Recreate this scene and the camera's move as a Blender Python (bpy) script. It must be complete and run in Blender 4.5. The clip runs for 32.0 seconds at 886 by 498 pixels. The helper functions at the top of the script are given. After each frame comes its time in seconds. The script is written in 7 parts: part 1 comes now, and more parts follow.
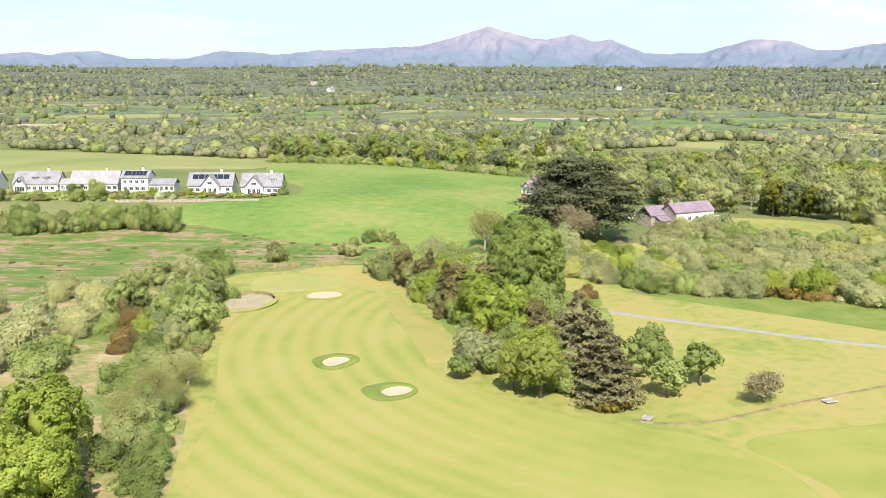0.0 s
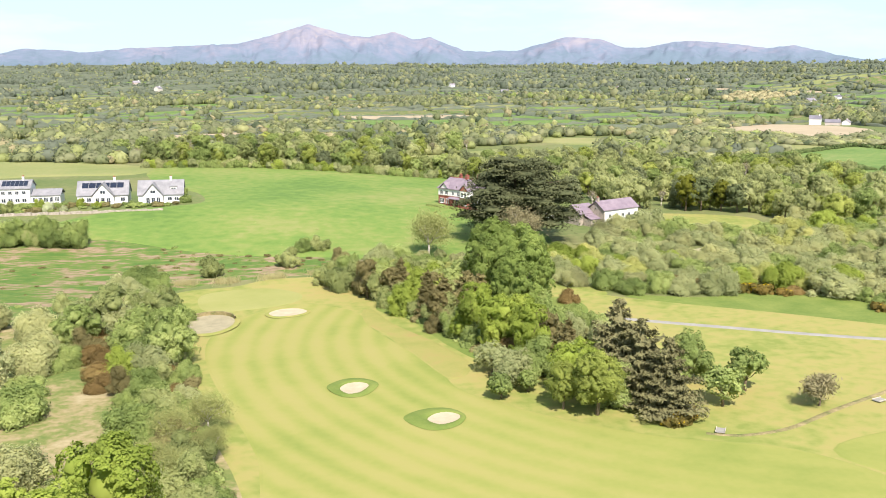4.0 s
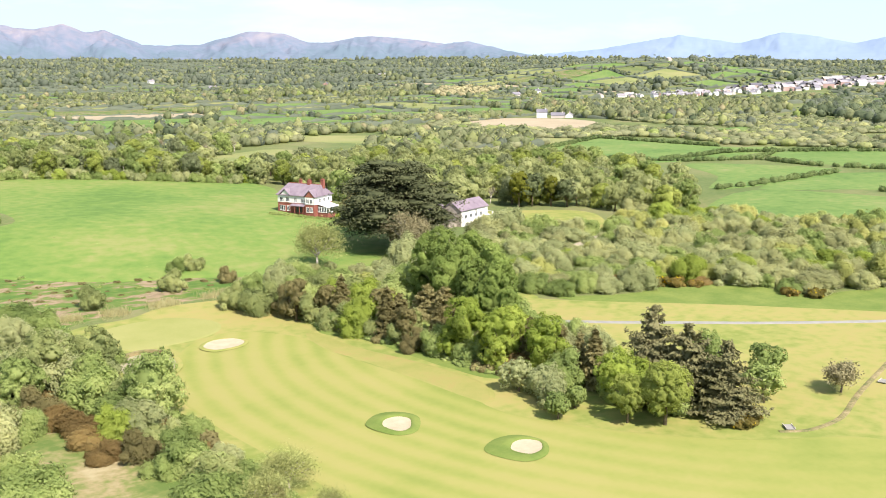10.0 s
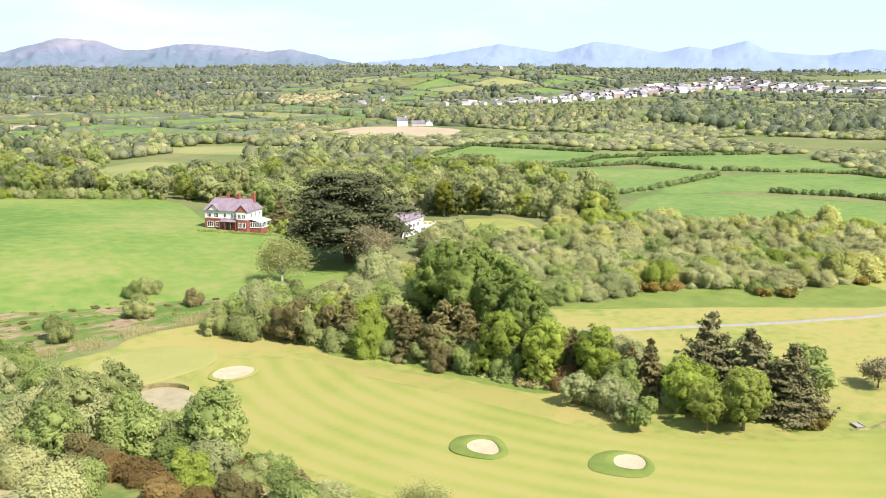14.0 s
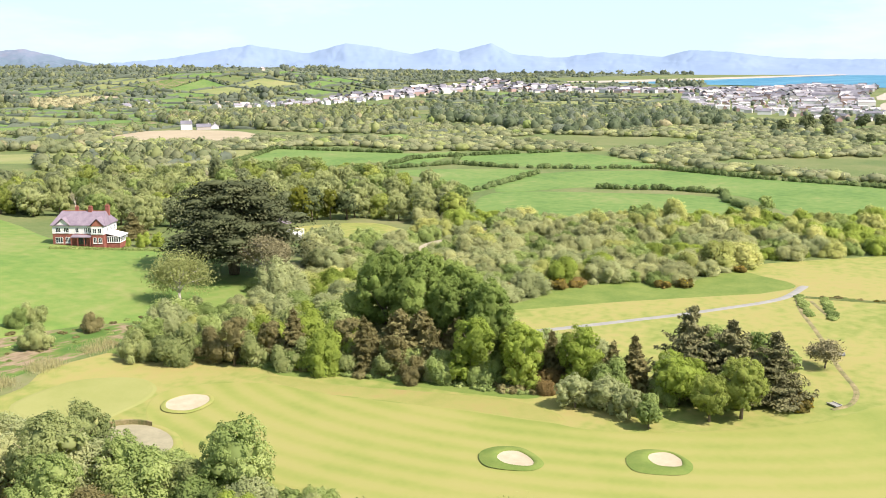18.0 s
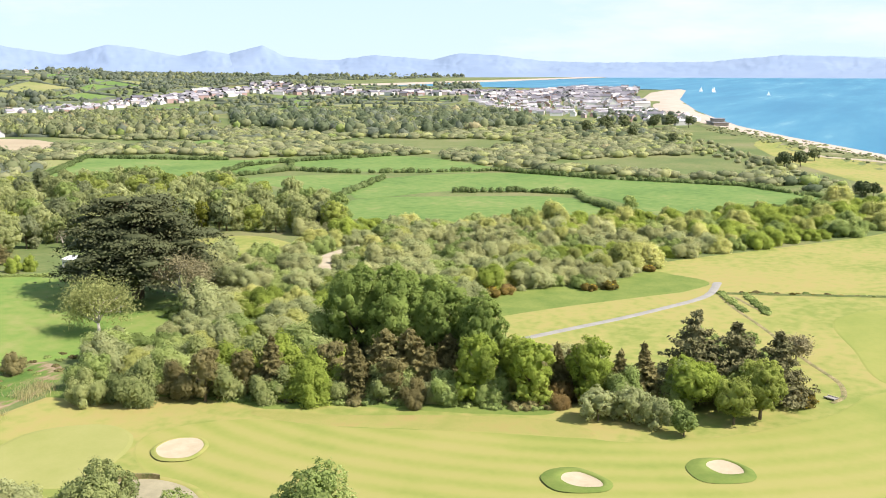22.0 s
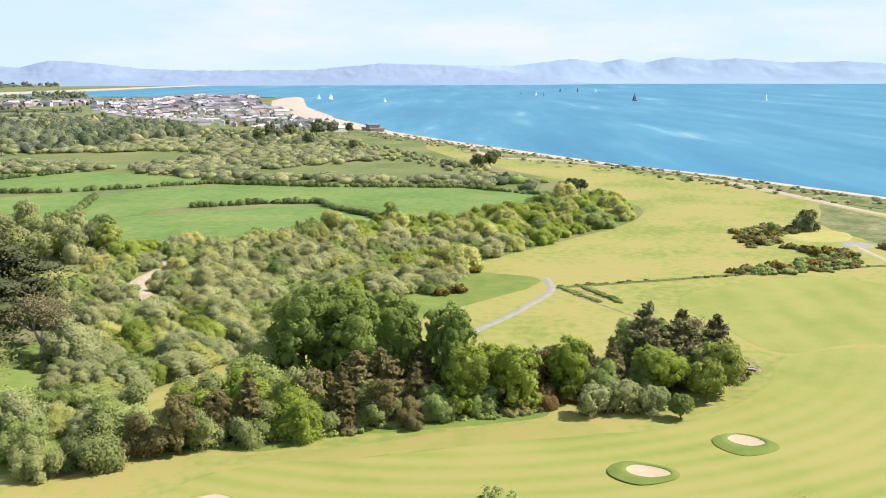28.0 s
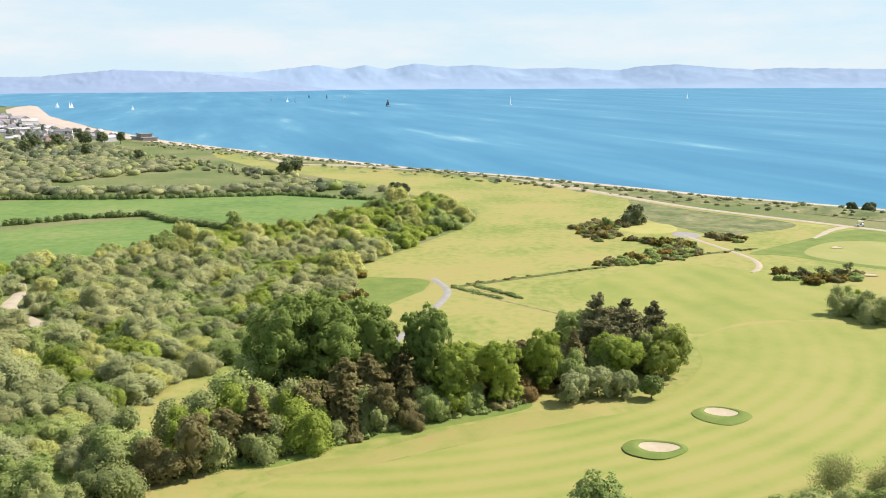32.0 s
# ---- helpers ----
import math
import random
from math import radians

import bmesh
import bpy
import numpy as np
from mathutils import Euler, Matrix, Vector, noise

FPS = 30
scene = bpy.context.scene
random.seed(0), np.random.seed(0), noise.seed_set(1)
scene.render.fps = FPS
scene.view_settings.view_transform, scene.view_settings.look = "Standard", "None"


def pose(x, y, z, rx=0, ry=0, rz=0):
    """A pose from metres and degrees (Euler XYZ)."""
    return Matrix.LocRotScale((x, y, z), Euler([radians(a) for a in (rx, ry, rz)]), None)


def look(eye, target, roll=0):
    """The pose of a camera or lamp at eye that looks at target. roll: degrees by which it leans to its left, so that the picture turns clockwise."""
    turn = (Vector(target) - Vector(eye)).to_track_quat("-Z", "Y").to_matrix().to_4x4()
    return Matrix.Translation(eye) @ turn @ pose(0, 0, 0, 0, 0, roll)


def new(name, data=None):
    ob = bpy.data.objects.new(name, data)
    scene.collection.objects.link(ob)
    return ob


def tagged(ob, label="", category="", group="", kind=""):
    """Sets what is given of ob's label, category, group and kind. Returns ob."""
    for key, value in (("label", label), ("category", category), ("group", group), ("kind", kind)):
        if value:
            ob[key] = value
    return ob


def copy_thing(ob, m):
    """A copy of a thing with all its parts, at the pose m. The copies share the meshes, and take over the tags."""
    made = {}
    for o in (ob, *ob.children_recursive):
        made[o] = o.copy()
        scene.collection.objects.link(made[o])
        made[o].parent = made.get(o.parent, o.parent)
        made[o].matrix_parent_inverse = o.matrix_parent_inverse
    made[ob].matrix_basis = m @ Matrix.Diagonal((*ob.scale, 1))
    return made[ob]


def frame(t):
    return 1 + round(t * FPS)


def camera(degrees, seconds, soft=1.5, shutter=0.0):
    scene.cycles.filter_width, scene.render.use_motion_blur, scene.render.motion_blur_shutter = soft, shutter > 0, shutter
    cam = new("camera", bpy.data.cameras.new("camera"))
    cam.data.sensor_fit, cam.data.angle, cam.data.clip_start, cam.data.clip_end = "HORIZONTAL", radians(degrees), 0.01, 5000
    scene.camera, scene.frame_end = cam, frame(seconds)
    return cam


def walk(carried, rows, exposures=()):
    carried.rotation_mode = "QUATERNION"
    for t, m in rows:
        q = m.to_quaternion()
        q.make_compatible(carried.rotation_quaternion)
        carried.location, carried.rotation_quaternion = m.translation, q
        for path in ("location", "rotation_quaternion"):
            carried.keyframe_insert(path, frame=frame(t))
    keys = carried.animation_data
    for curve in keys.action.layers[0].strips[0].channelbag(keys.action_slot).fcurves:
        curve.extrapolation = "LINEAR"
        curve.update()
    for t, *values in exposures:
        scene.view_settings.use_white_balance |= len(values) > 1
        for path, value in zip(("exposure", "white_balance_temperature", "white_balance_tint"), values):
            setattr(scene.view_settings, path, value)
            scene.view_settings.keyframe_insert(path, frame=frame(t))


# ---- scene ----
from mathutils import geometry

cam = camera(47.88, 32.0, soft=0.95)
# seconds, place, yaw, pitch, roll
PATH = [
    (0.0, 0.00, 0.00, 49.98, 0.096, -10.330, -0.161),
    (0.5, -3.95, 1.78, 49.91, -1.400, -10.334, -0.202),
    (1.0, -8.02, 3.52, 49.84, -2.949, -10.334, -0.236),
    (1.5, -12.16, 5.36, 49.80, -4.421, -10.343, -0.184),
    (2.0, -16.34, 7.20, 49.86, -5.875, -10.355, -0.240),
    (2.5, -20.37, 9.23, 49.93, -7.060, -10.366, -0.234),
    (4.5, -35.72, 17.26, 50.24, -11.965, -10.561, -0.341),
    (5.0, -39.59, 19.37, 50.35, -13.915, -10.597, -0.284),
    (5.5, -43.43, 21.58, 50.49, -15.501, -10.649, -0.312),
    (6.0, -47.15, 23.78, 50.74, -17.104, -10.690, -0.345),
    (6.5, -51.01, 25.75, 50.81, -18.564, -10.748, -0.278),
    (7.0, -55.05, 27.98, 51.08, -20.129, -10.788, -0.357),
    (7.5, -58.79, 30.21, 51.23, -21.561, -10.832, -0.316),
    (8.0, -62.70, 32.63, 51.38, -23.061, -10.860, -0.334),
    (8.5, -66.67, 34.91, 51.58, -24.276, -10.891, -0.293),
    (9.0, -70.69, 37.51, 51.76, -25.549, -10.909, -0.319),
    (9.5, -74.45, 40.01, 51.91, -26.849, -10.915, -0.265),
    (10.0, -78.17, 42.82, 51.96, -28.634, -10.914, -0.238),
    (10.5, -81.65, 45.61, 51.94, -30.410, -10.915, -0.176),
    (11.0, -85.17, 48.79, 51.94, -32.150, -10.955, -0.160),
    (11.5, -88.53, 51.80, 51.96, -33.374, -10.987, -0.147),
    (12.0, -91.96, 55.05, 52.07, -34.454, -11.024, -0.145),
    (12.5, -95.28, 58.01, 52.12, -35.255, -10.850, -0.173),
    (13.0, -98.73, 61.11, 52.20, -36.510, -10.406, -0.170),
    (13.5, -101.99, 64.26, 52.20, -37.714, -10.411, -0.179),
    (15.5, -114.16, 77.74, 52.29, -43.836, -10.490, -0.149),
    (16.0, -116.94, 81.54, 52.32, -45.726, -10.500, -0.099),
    (16.5, -119.47, 85.30, 52.28, -47.503, -10.480, -0.104),
    (17.0, -121.81, 89.33, 52.23, -49.509, -10.466, -0.126),
    (17.5, -123.97, 93.29, 52.26, -51.369, -10.449, -0.107),
    (18.0, -126.13, 97.59, 52.18, -53.377, -10.453, -0.074),
    (18.5, -128.17, 101.97, 52.21, -55.249, -10.470, -0.007),
    (19.0, -130.22, 106.60, 52.30, -57.248, -10.478, -0.026),
    (19.5, -131.89, 110.96, 52.39, -58.247, -10.474, -0.034),
    (20.0, -133.35, 115.60, 52.40, -59.170, -10.452, -0.087),
    (20.5, -134.81, 120.11, 52.50, -60.860, -10.442, -0.072),
    (21.0, -136.11, 124.62, 52.56, -62.834, -10.413, -0.044),
    (21.5, -136.71, 129.08, 52.64, -64.675, -10.379, 0.008),
    (22.0, -137.35, 133.48, 52.67, -66.606, -10.319, 0.009),
    (22.5, -138.05, 137.56, 52.70, -68.449, -10.302, 0.020),
    (23.0, -138.79, 141.50, 52.72, -70.461, -10.280, -0.068),
    (23.5, -139.89, 145.82, 53.10, -72.379, -10.221, 0.011),
    (24.0, -141.22, 150.24, 53.37, -74.596, -10.183, 0.054),
    (24.5, -142.79, 154.96, 53.60, -76.641, -10.138, 0.010),
    (25.0, -144.23, 159.92, 53.75, -78.497, -10.104, -0.015),
    (25.5, -145.16, 164.84, 53.60, -80.525, -10.057, 0.095),
    (26.0, -145.64, 169.97, 53.34, -82.962, -9.989, 0.003),
    (26.5, -146.07, 175.12, 53.20, -84.910, -9.976, -0.021),
    (28.5, -146.52, 196.98, 52.76, -90.990, -9.875, -0.169),
    (29.0, -146.72, 202.48, 52.62, -92.840, -9.877, -0.220),
    (29.5, -146.85, 208.05, 52.74, -94.864, -9.889, -0.201),
    (30.0, -146.94, 213.46, 52.74, -96.894, -9.867, -0.229),
    (30.5, -146.81, 218.48, 52.71, -98.917, -9.799, -0.199),
    (31.0, -146.45, 222.85, 52.75, -100.818, -9.723, -0.256),
    (31.5, -145.96, 226.56, 52.76, -102.642, -9.607, -0.332),
    (32.0, -145.35, 229.75, 53.07, -104.262, -9.592, -0.277),
]


def facing(x, y, z, yaw, pitch, roll):
    a, p = radians(yaw), radians(pitch)
    way = Vector((-math.sin(a) * math.cos(p), math.cos(a) * math.cos(p), math.sin(p)))
    eye = Vector((x, y, z))
    return look(eye, eye + way, roll)


walk(cam, [(r[0], facing(*r[1:])) for r in PATH], exposures=[(0.0, 1.28), (10.0, 1.36), (18.0, 1.3), (25.0, 1.2), (32.0, 1.07)])

# ---- world and sun ----
SUN_EL, SUN_AZ = 48.0, 176.0
world = bpy.data.worlds.new("world")
scene.world = world
world.use_nodes = True
wn, wl = world.node_tree.nodes, world.node_tree.links
background = wn["Background"]
sky = wn.new("ShaderNodeTexSky")
sky.sky_type, sky.sun_disc = "NISHITA", False
sky.sun_elevation, sky.sun_rotation = radians(SUN_EL), radians(SUN_AZ)
sky.altitude, sky.air_density, sky.dust_density, sky.ozone_density = 10, 0.8, 0.0, 2.0
# a thin summer veil over the blue, thicker towards the horizon, with faint clouds
way = wn.new("ShaderNodeTexCoord")
up = wn.new("ShaderNodeSeparateXYZ")
wl.new(way.outputs["Generated"], up.inputs[0])
flat = wn.new("ShaderNodeMapping")
flat.inputs["Scale"].default_value = (1.0, 1.0, 4.5)
wl.new(way.outputs["Generated"], flat.inputs["Vector"])
cloud = wn.new("ShaderNodeTexNoise")
cloud.inputs["Scale"].default_value, cloud.inputs["Detail"].default_value, cloud.inputs["Roughness"].default_value = 3.2, 7.0, 0.6
wl.new(flat.outputs["Vector"], cloud.inputs["Vector"])
puffs = wn.new("ShaderNodeMapRange")
puffs.inputs["From Min"].default_value, puffs.inputs["From Max"].default_value = 0.5, 0.68
puffs.inputs["To Min"].default_value, puffs.inputs["To Max"].default_value = 0.0, 0.75
wl.new(cloud.outputs["Fac"], puffs.inputs["Value"])
veil = wn.new("ShaderNodeMapRange")
veil.inputs["From Min"].default_value, veil.inputs["From Max"].default_value = 0.0, 0.7
veil.inputs["To Min"].default_value, veil.inputs["To Max"].default_value = 0.93, 0.45
wl.new(up.outputs["Z"], veil.inputs["Value"])
hazy = wn.new("ShaderNodeMix")
hazy.data_type = "RGBA"
wl.new(veil.outputs["Result"], hazy.inputs["Factor"])
wl.new(sky.outputs["Color"], hazy.inputs["A"])
hazy.inputs["B"].default_value = (4.9, 6.15, 6.95, 1)
clouded = wn.new("ShaderNodeMix")
clouded.data_type = "RGBA"
wl.new(puffs.outputs["Result"], clouded.inputs["Factor"])
wl.new(hazy.outputs["Result"], clouded.inputs["A"])
clouded.inputs["B"].default_value = (6.5, 6.7, 6.9, 1)
wl.new(clouded.outputs["Result"], background.inputs["Color"])
background.inputs["Strength"].default_value = 0.066
sun = new("sun", bpy.data.lights.new("sun", "SUN"))
sun.data.energy, sun.data.angle, sun.data.color = 3.9, radians(0.55), (1.0, 0.905, 0.82)
e, a = radians(SUN_EL), radians(SUN_AZ)
sun.matrix_world = look((0, 0, 300), Vector((0, 0, 300)) - Vector((math.sin(a) * math.cos(e), math.cos(a) * math.cos(e), math.sin(e))))

# ---- materials ----


def material(name, stops, scale=0.3, detail=6.0, rough=0.9, fine=0.0, fine_scale=4.0, bump=0.0, spec=0.2, island=0.0, own=0.0,
             translucent=0.0, metal=0.0, stretch=(1, 1, 1), local=False):
    """A procedural surface: stops is a list of (place, colour) over a noise of the given scale (per metre); fine adds a second, finer
    grain; island and own vary it from leaf to leaf and from object to object."""
    m = bpy.data.materials.new(name)
    m.use_nodes = True
    n, l = m.node_tree.nodes, m.node_tree.links
    out, shader = n["Material Output"], n["Principled BSDF"]
    shader.inputs["Roughness"].default_value = rough
    shader.inputs["Specular IOR Level"].default_value = spec
    shader.inputs["Metallic"].default_value = metal
    if local:
        place = n.new("ShaderNodeTexCoord").outputs["Object"]
    else:
        place = n.new("ShaderNodeNewGeometry").outputs["Position"]
    mapping = n.new("ShaderNodeMapping")
    mapping.inputs["Scale"].default_value = stretch
    l.new(place, mapping.inputs["Vector"])
    noise1 = n.new("ShaderNodeTexNoise")
    noise1.inputs["Scale"].default_value, noise1.inputs["Detail"].default_value = scale, detail
    noise1.inputs["Roughness"].default_value = 0.6
    l.new(mapping.outputs["Vector"], noise1.inputs["Vector"])
    value = noise1.outputs["Fac"]

    def plus(value, other, amount):
        t = n.new("ShaderNodeMath")
        t.operation = "SUBTRACT"
        l.new(other, t.inputs[0])
        t.inputs[1].default_value = 0.5
        u = n.new("ShaderNodeMath")
        u.operation = "MULTIPLY_ADD"
        l.new(t.outputs[0], u.inputs[0])
        u.inputs[1].default_value = amount
        l.new(value, u.inputs[2])
        return u.outputs[0]

    noise2 = None
    if fine or bump:
        noise2 = n.new("ShaderNodeTexNoise")
        noise2.inputs["Scale"].default_value, noise2.inputs["Detail"].default_value = fine_scale, 4.0
        l.new(mapping.outputs["Vector"], noise2.inputs["Vector"])
    if fine:
        value = plus(value, noise2.outputs["Fac"], fine)
    if island:
        value = plus(value, n.new("ShaderNodeNewGeometry").outputs["Random Per Island"], island)
    if own:
        value = plus(value, n.new("ShaderNodeObjectInfo").outputs["Random"], own)
    ramp = n.new("ShaderNodeValToRGB")
    for k, (at, colour) in enumerate(stops):
        el = ramp.color_ramp.elements[k] if k < 2 else ramp.color_ramp.elements.new(at)
        el.position, el.color = at, (*colour, 1)
    l.new(value, ramp.inputs["Fac"])
    l.new(ramp.outputs["Color"], shader.inputs["Base Color"])
    if bump:
        b = n.new("ShaderNodeBump")
        b.inputs["Strength"].default_value, b.inputs["Distance"].default_value = 0.6, bump
        l.new(noise2.outputs["Fac"], b.inputs["Height"])
        l.new(b.outputs["Normal"], shader.inputs["Normal"])
    if translucent:
        thin = n.new("ShaderNodeBsdfTranslucent")
        l.new(ramp.outputs["Color"], thin.inputs["Color"])
        mix = n.new("ShaderNodeMixShader")
        mix.inputs["Fac"].default_value = translucent
        l.new(shader.outputs[0], mix.inputs[1])
        l.new(thin.outputs[0], mix.inputs[2])
        l.new(mix.outputs[0], out.inputs["Surface"])
    return m


def leaves(name, dark, mid, light, **more):
    given = dict(scale=0.12, detail=3.0, rough=0.8, spec=0.12, island=0.14, own=0.27, translucent=0.5)
    given.update(more)
    warm, cool = (2.0, 2.1) if mid[1] > 1.12 * mid[0] else (1.65, 1.5)
    dark, mid, light = [(c[0] * warm, c[1] * 1.8, c[2] * cool) for c in (dark, mid, light)]
    return material(name, [(0.15, dark), (0.5, mid), (0.85, light)], **given)


M_GROUND = material("meadow_ground", [(0.3, (0.0816, 0.12, 0.036)), (0.48, (0.12, 0.149, 0.0504)), (0.6, (0.163, 0.169, 0.0696)), (0.78, (0.209, 0.181, 0.108))],
                    scale=0.02, fine=0.35, fine_scale=0.5, bump=0.15)
M_LAWN = material("golf_rough", [(0.34, (0.169, 0.204, 0.0472)), (0.46, (0.227, 0.236, 0.0665)), (0.56, (0.267, 0.247, 0.0814)), (0.7, (0.284, 0.24, 0.0879))], scale=0.028, detail=9.0, fine=0.6, fine_scale=0.4, bump=0.05)
M_GREEN = material("putting_green", [(0.3, (0.223, 0.235, 0.0714)), (0.7, (0.269, 0.265, 0.0966))], scale=0.1, fine=0.2, fine_scale=2.0, bump=0.01)
M_LUSH = material("lush_grass", [(0.3, (0.10, 0.15, 0.03)), (0.7, (0.17, 0.205, 0.05))], scale=0.15, fine=0.3, fine_scale=1.5, bump=0.04)
M_PASTURE = material("pasture", [(0.28, (0.08, 0.145, 0.0352)), (0.46, (0.114, 0.184, 0.0462)), (0.6, (0.14, 0.2, 0.055)), (0.78, (0.2, 0.212, 0.0814))], scale=0.025, detail=9.0, fine=0.65, fine_scale=0.28, bump=0.1)
M_MEADOW = material("field_grass", [(0.3, (0.0893, 0.158, 0.0328)), (0.44, (0.122, 0.194, 0.0415)), (0.56, (0.155, 0.209, 0.0513)), (0.7, (0.202, 0.219, 0.0721))], scale=0.022, detail=9.0, fine=0.55, fine_scale=0.3, bump=0.12)
M_PASTURE2 = material("pale_pasture", [(0.3, (0.15, 0.185, 0.06)), (0.5, (0.20, 0.215, 0.08)), (0.7, (0.255, 0.24, 0.105))], scale=0.02, fine=0.3, fine_scale=0.6, bump=0.05)
M_MARSH = material("rush_marsh", [(0.36, (0.068, 0.128, 0.026)), (0.5, (0.11, 0.155, 0.036)), (0.57, (0.185, 0.152, 0.082)), (0.63, (0.26, 0.195, 0.128)), (0.75, (0.17, 0.13, 0.08))],
                   scale=0.17, fine=0.55, fine_scale=0.7, bump=0.3, stretch=(0.5, 1.2, 1))
M_TAN = material("ploughed_field", [(0.3, (0.302, 0.248, 0.168)), (0.7, (0.378, 0.311, 0.218))], scale=0.03, fine=0.2, bump=0.05)
M_SAND = material("bunker_sand", [(0.3, (0.353, 0.294, 0.202)), (0.7, (0.42, 0.357, 0.26))], scale=0.6, fine=0.3, fine_scale=5.0, bump=0.03)
M_BEACH = material("beach_sand", [(0.3, (0.357, 0.297, 0.247)), (0.7, (0.432, 0.365, 0.312))], scale=0.04, fine=0.2, fine_scale=0.7, bump=0.03)
M_DUNE = material("dune_grass", [(0.35, (0.075, 0.105, 0.034)), (0.5, (0.135, 0.15, 0.06)), (0.62, (0.19, 0.185, 0.088)), (0.74, (0.31, 0.275, 0.18))], scale=0.1, fine=0.4, fine_scale=0.5, bump=0.2)
M_PATH = material("tarmac_path", [(0.3, (0.218, 0.21, 0.197)), (0.7, (0.286, 0.273, 0.252))], scale=0.5, fine=0.3, fine_scale=6.0, bump=0.01)
M_TRACK = material("sandy_track", [(0.3, (0.319, 0.269, 0.193)), (0.7, (0.395, 0.344, 0.26))], scale=0.3, fine=0.3, bump=0.02)
M_DITCH = material("ditch_bank", [(0.3, (0.10, 0.12, 0.04)), (0.5, (0.20, 0.17, 0.08)), (0.7, (0.30, 0.24, 0.13))], scale=0.5, fine=0.4, bump=0.1)
M_WATER = material("sea_water", [(0.35, (0.0144, 0.135, 0.251)), (0.5, (0.0264, 0.166, 0.283)), (0.62, (0.0504, 0.201, 0.313)), (0.72, (0.156, 0.319, 0.4))], scale=0.006, detail=7, rough=0.4,
                   fine=0.22, fine_scale=0.03, bump=0.12, spec=0.15, stretch=(0.3, 2.4, 1))
# blue distance haze is put into the base colour of these ranges
M_FAR = material("hazed_hillside", [(0.3, (0.182, 0.244, 0.358)), (0.5, (0.196, 0.258, 0.373)), (0.7, (0.213, 0.272, 0.384))], scale=0.004, fine=0.3, fine_scale=0.02)
# hazed as well, and made lighter because these slopes face away from the sun
M_BAYHILL = material("hazed_lightened_bayhill", [(0.3, (0.252, 0.34, 0.473)), (0.5, (0.266, 0.355, 0.488)), (0.7, (0.285, 0.371, 0.493))], scale=0.004, fine=0.3, fine_scale=0.02)
# heather and rock tones, blued in the colour itself for the hazy distance
M_NEARHILL = material("hazed_heather_mountain", [(0.28, (0.115, 0.158, 0.205)), (0.5, (0.14, 0.172, 0.235)), (0.72, (0.195, 0.195, 0.25)), (0.9, (0.25, 0.235, 0.26))], scale=0.006, fine=0.5, fine_scale=0.03)
M_BARK = material("bark", [(0.3, (0.10, 0.075, 0.05)), (0.7, (0.20, 0.16, 0.11))], scale=3.0, fine=0.4, fine_scale=14, bump=0.02)
M_PALEBARK = material("pale_bark", [(0.3, (0.34, 0.30, 0.25)), (0.7, (0.52, 0.48, 0.42))], scale=2.0, fine=0.4, fine_scale=10, bump=0.02)
L_DARK = leaves("alder_leaves", (0.0632, 0.0974, 0.0216), (0.126, 0.183, 0.0417), (0.21, 0.277, 0.0711))
L_BRIGHT = leaves("sycamore_leaves", (0.0735, 0.109, 0.019), (0.162, 0.223, 0.0356), (0.265, 0.327, 0.0689))
L_HEDGE = leaves("hawthorn_leaves", (0.0517, 0.0805, 0.026), (0.0978, 0.142, 0.0468), (0.149, 0.201, 0.0715))
L_LEAF = leaves("field_maple_leaves", (0.0822, 0.11, 0.0251), (0.171, 0.218, 0.0451), (0.268, 0.313, 0.0815))
L_MID = leaves("hedge_leaves", (0.0697, 0.108, 0.0287), (0.152, 0.209, 0.0588), (0.261, 0.317, 0.109), island=0.16)
L_WILLOW = leaves("willow_leaves", (0.121, 0.153, 0.0587), (0.203, 0.242, 0.101), (0.273, 0.306, 0.136))
L_GREYGREEN = leaves("grey_green_leaves", (0.0786, 0.11, 0.0356), (0.169, 0.209, 0.071), (0.264, 0.303, 0.119), island=0.14)
L_BRONZE = leaves("copper_leaves", (0.095, 0.062, 0.03), (0.18, 0.118, 0.056), (0.255, 0.18, 0.088), island=0.16)
L_YELLOW = leaves("oak_spring_leaves", (0.109, 0.132, 0.0322), (0.196, 0.218, 0.0517), (0.287, 0.305, 0.0862))
L_BROWN = leaves("bronze_leaves", (0.07, 0.06, 0.03), (0.15, 0.122, 0.064), (0.245, 0.205, 0.115))
L_SPRUCE = leaves("spruce_needles", (0.0616, 0.0549, 0.0325), (0.121, 0.106, 0.0616), (0.185, 0.159, 0.0986), translucent=0.2, island=0.15)
L_CEDAR = leaves("cedar_needles", (0.021, 0.028, 0.012), (0.043, 0.054, 0.022), (0.08, 0.092, 0.038), translucent=0.15)
L_TWIG = leaves("bare_twigs", (0.11, 0.09, 0.06), (0.185, 0.152, 0.102), (0.26, 0.22, 0.15), translucent=0.2)
L_HAZE = leaves("budding_twigs", (0.12, 0.118, 0.052), (0.195, 0.188, 0.084), (0.27, 0.26, 0.12), translucent=0.35)
L_SALLOW = leaves("sallow_leaves", (0.142, 0.171, 0.0473), (0.236, 0.272, 0.0822), (0.324, 0.347, 0.124))
L_OLIVE = leaves("grey_olive_leaves", (0.137, 0.131, 0.0787), (0.255, 0.241, 0.137), (0.354, 0.326, 0.199), island=0.14)
L_BLOSSOM = leaves("hawthorn_blossom", (0.16, 0.17, 0.10), (0.33, 0.32, 0.24), (0.44, 0.43, 0.36))
L_SPRING = leaves("spring_wood_leaves", (0.109, 0.139, 0.0539), (0.19, 0.228, 0.0842), (0.27, 0.31, 0.131))
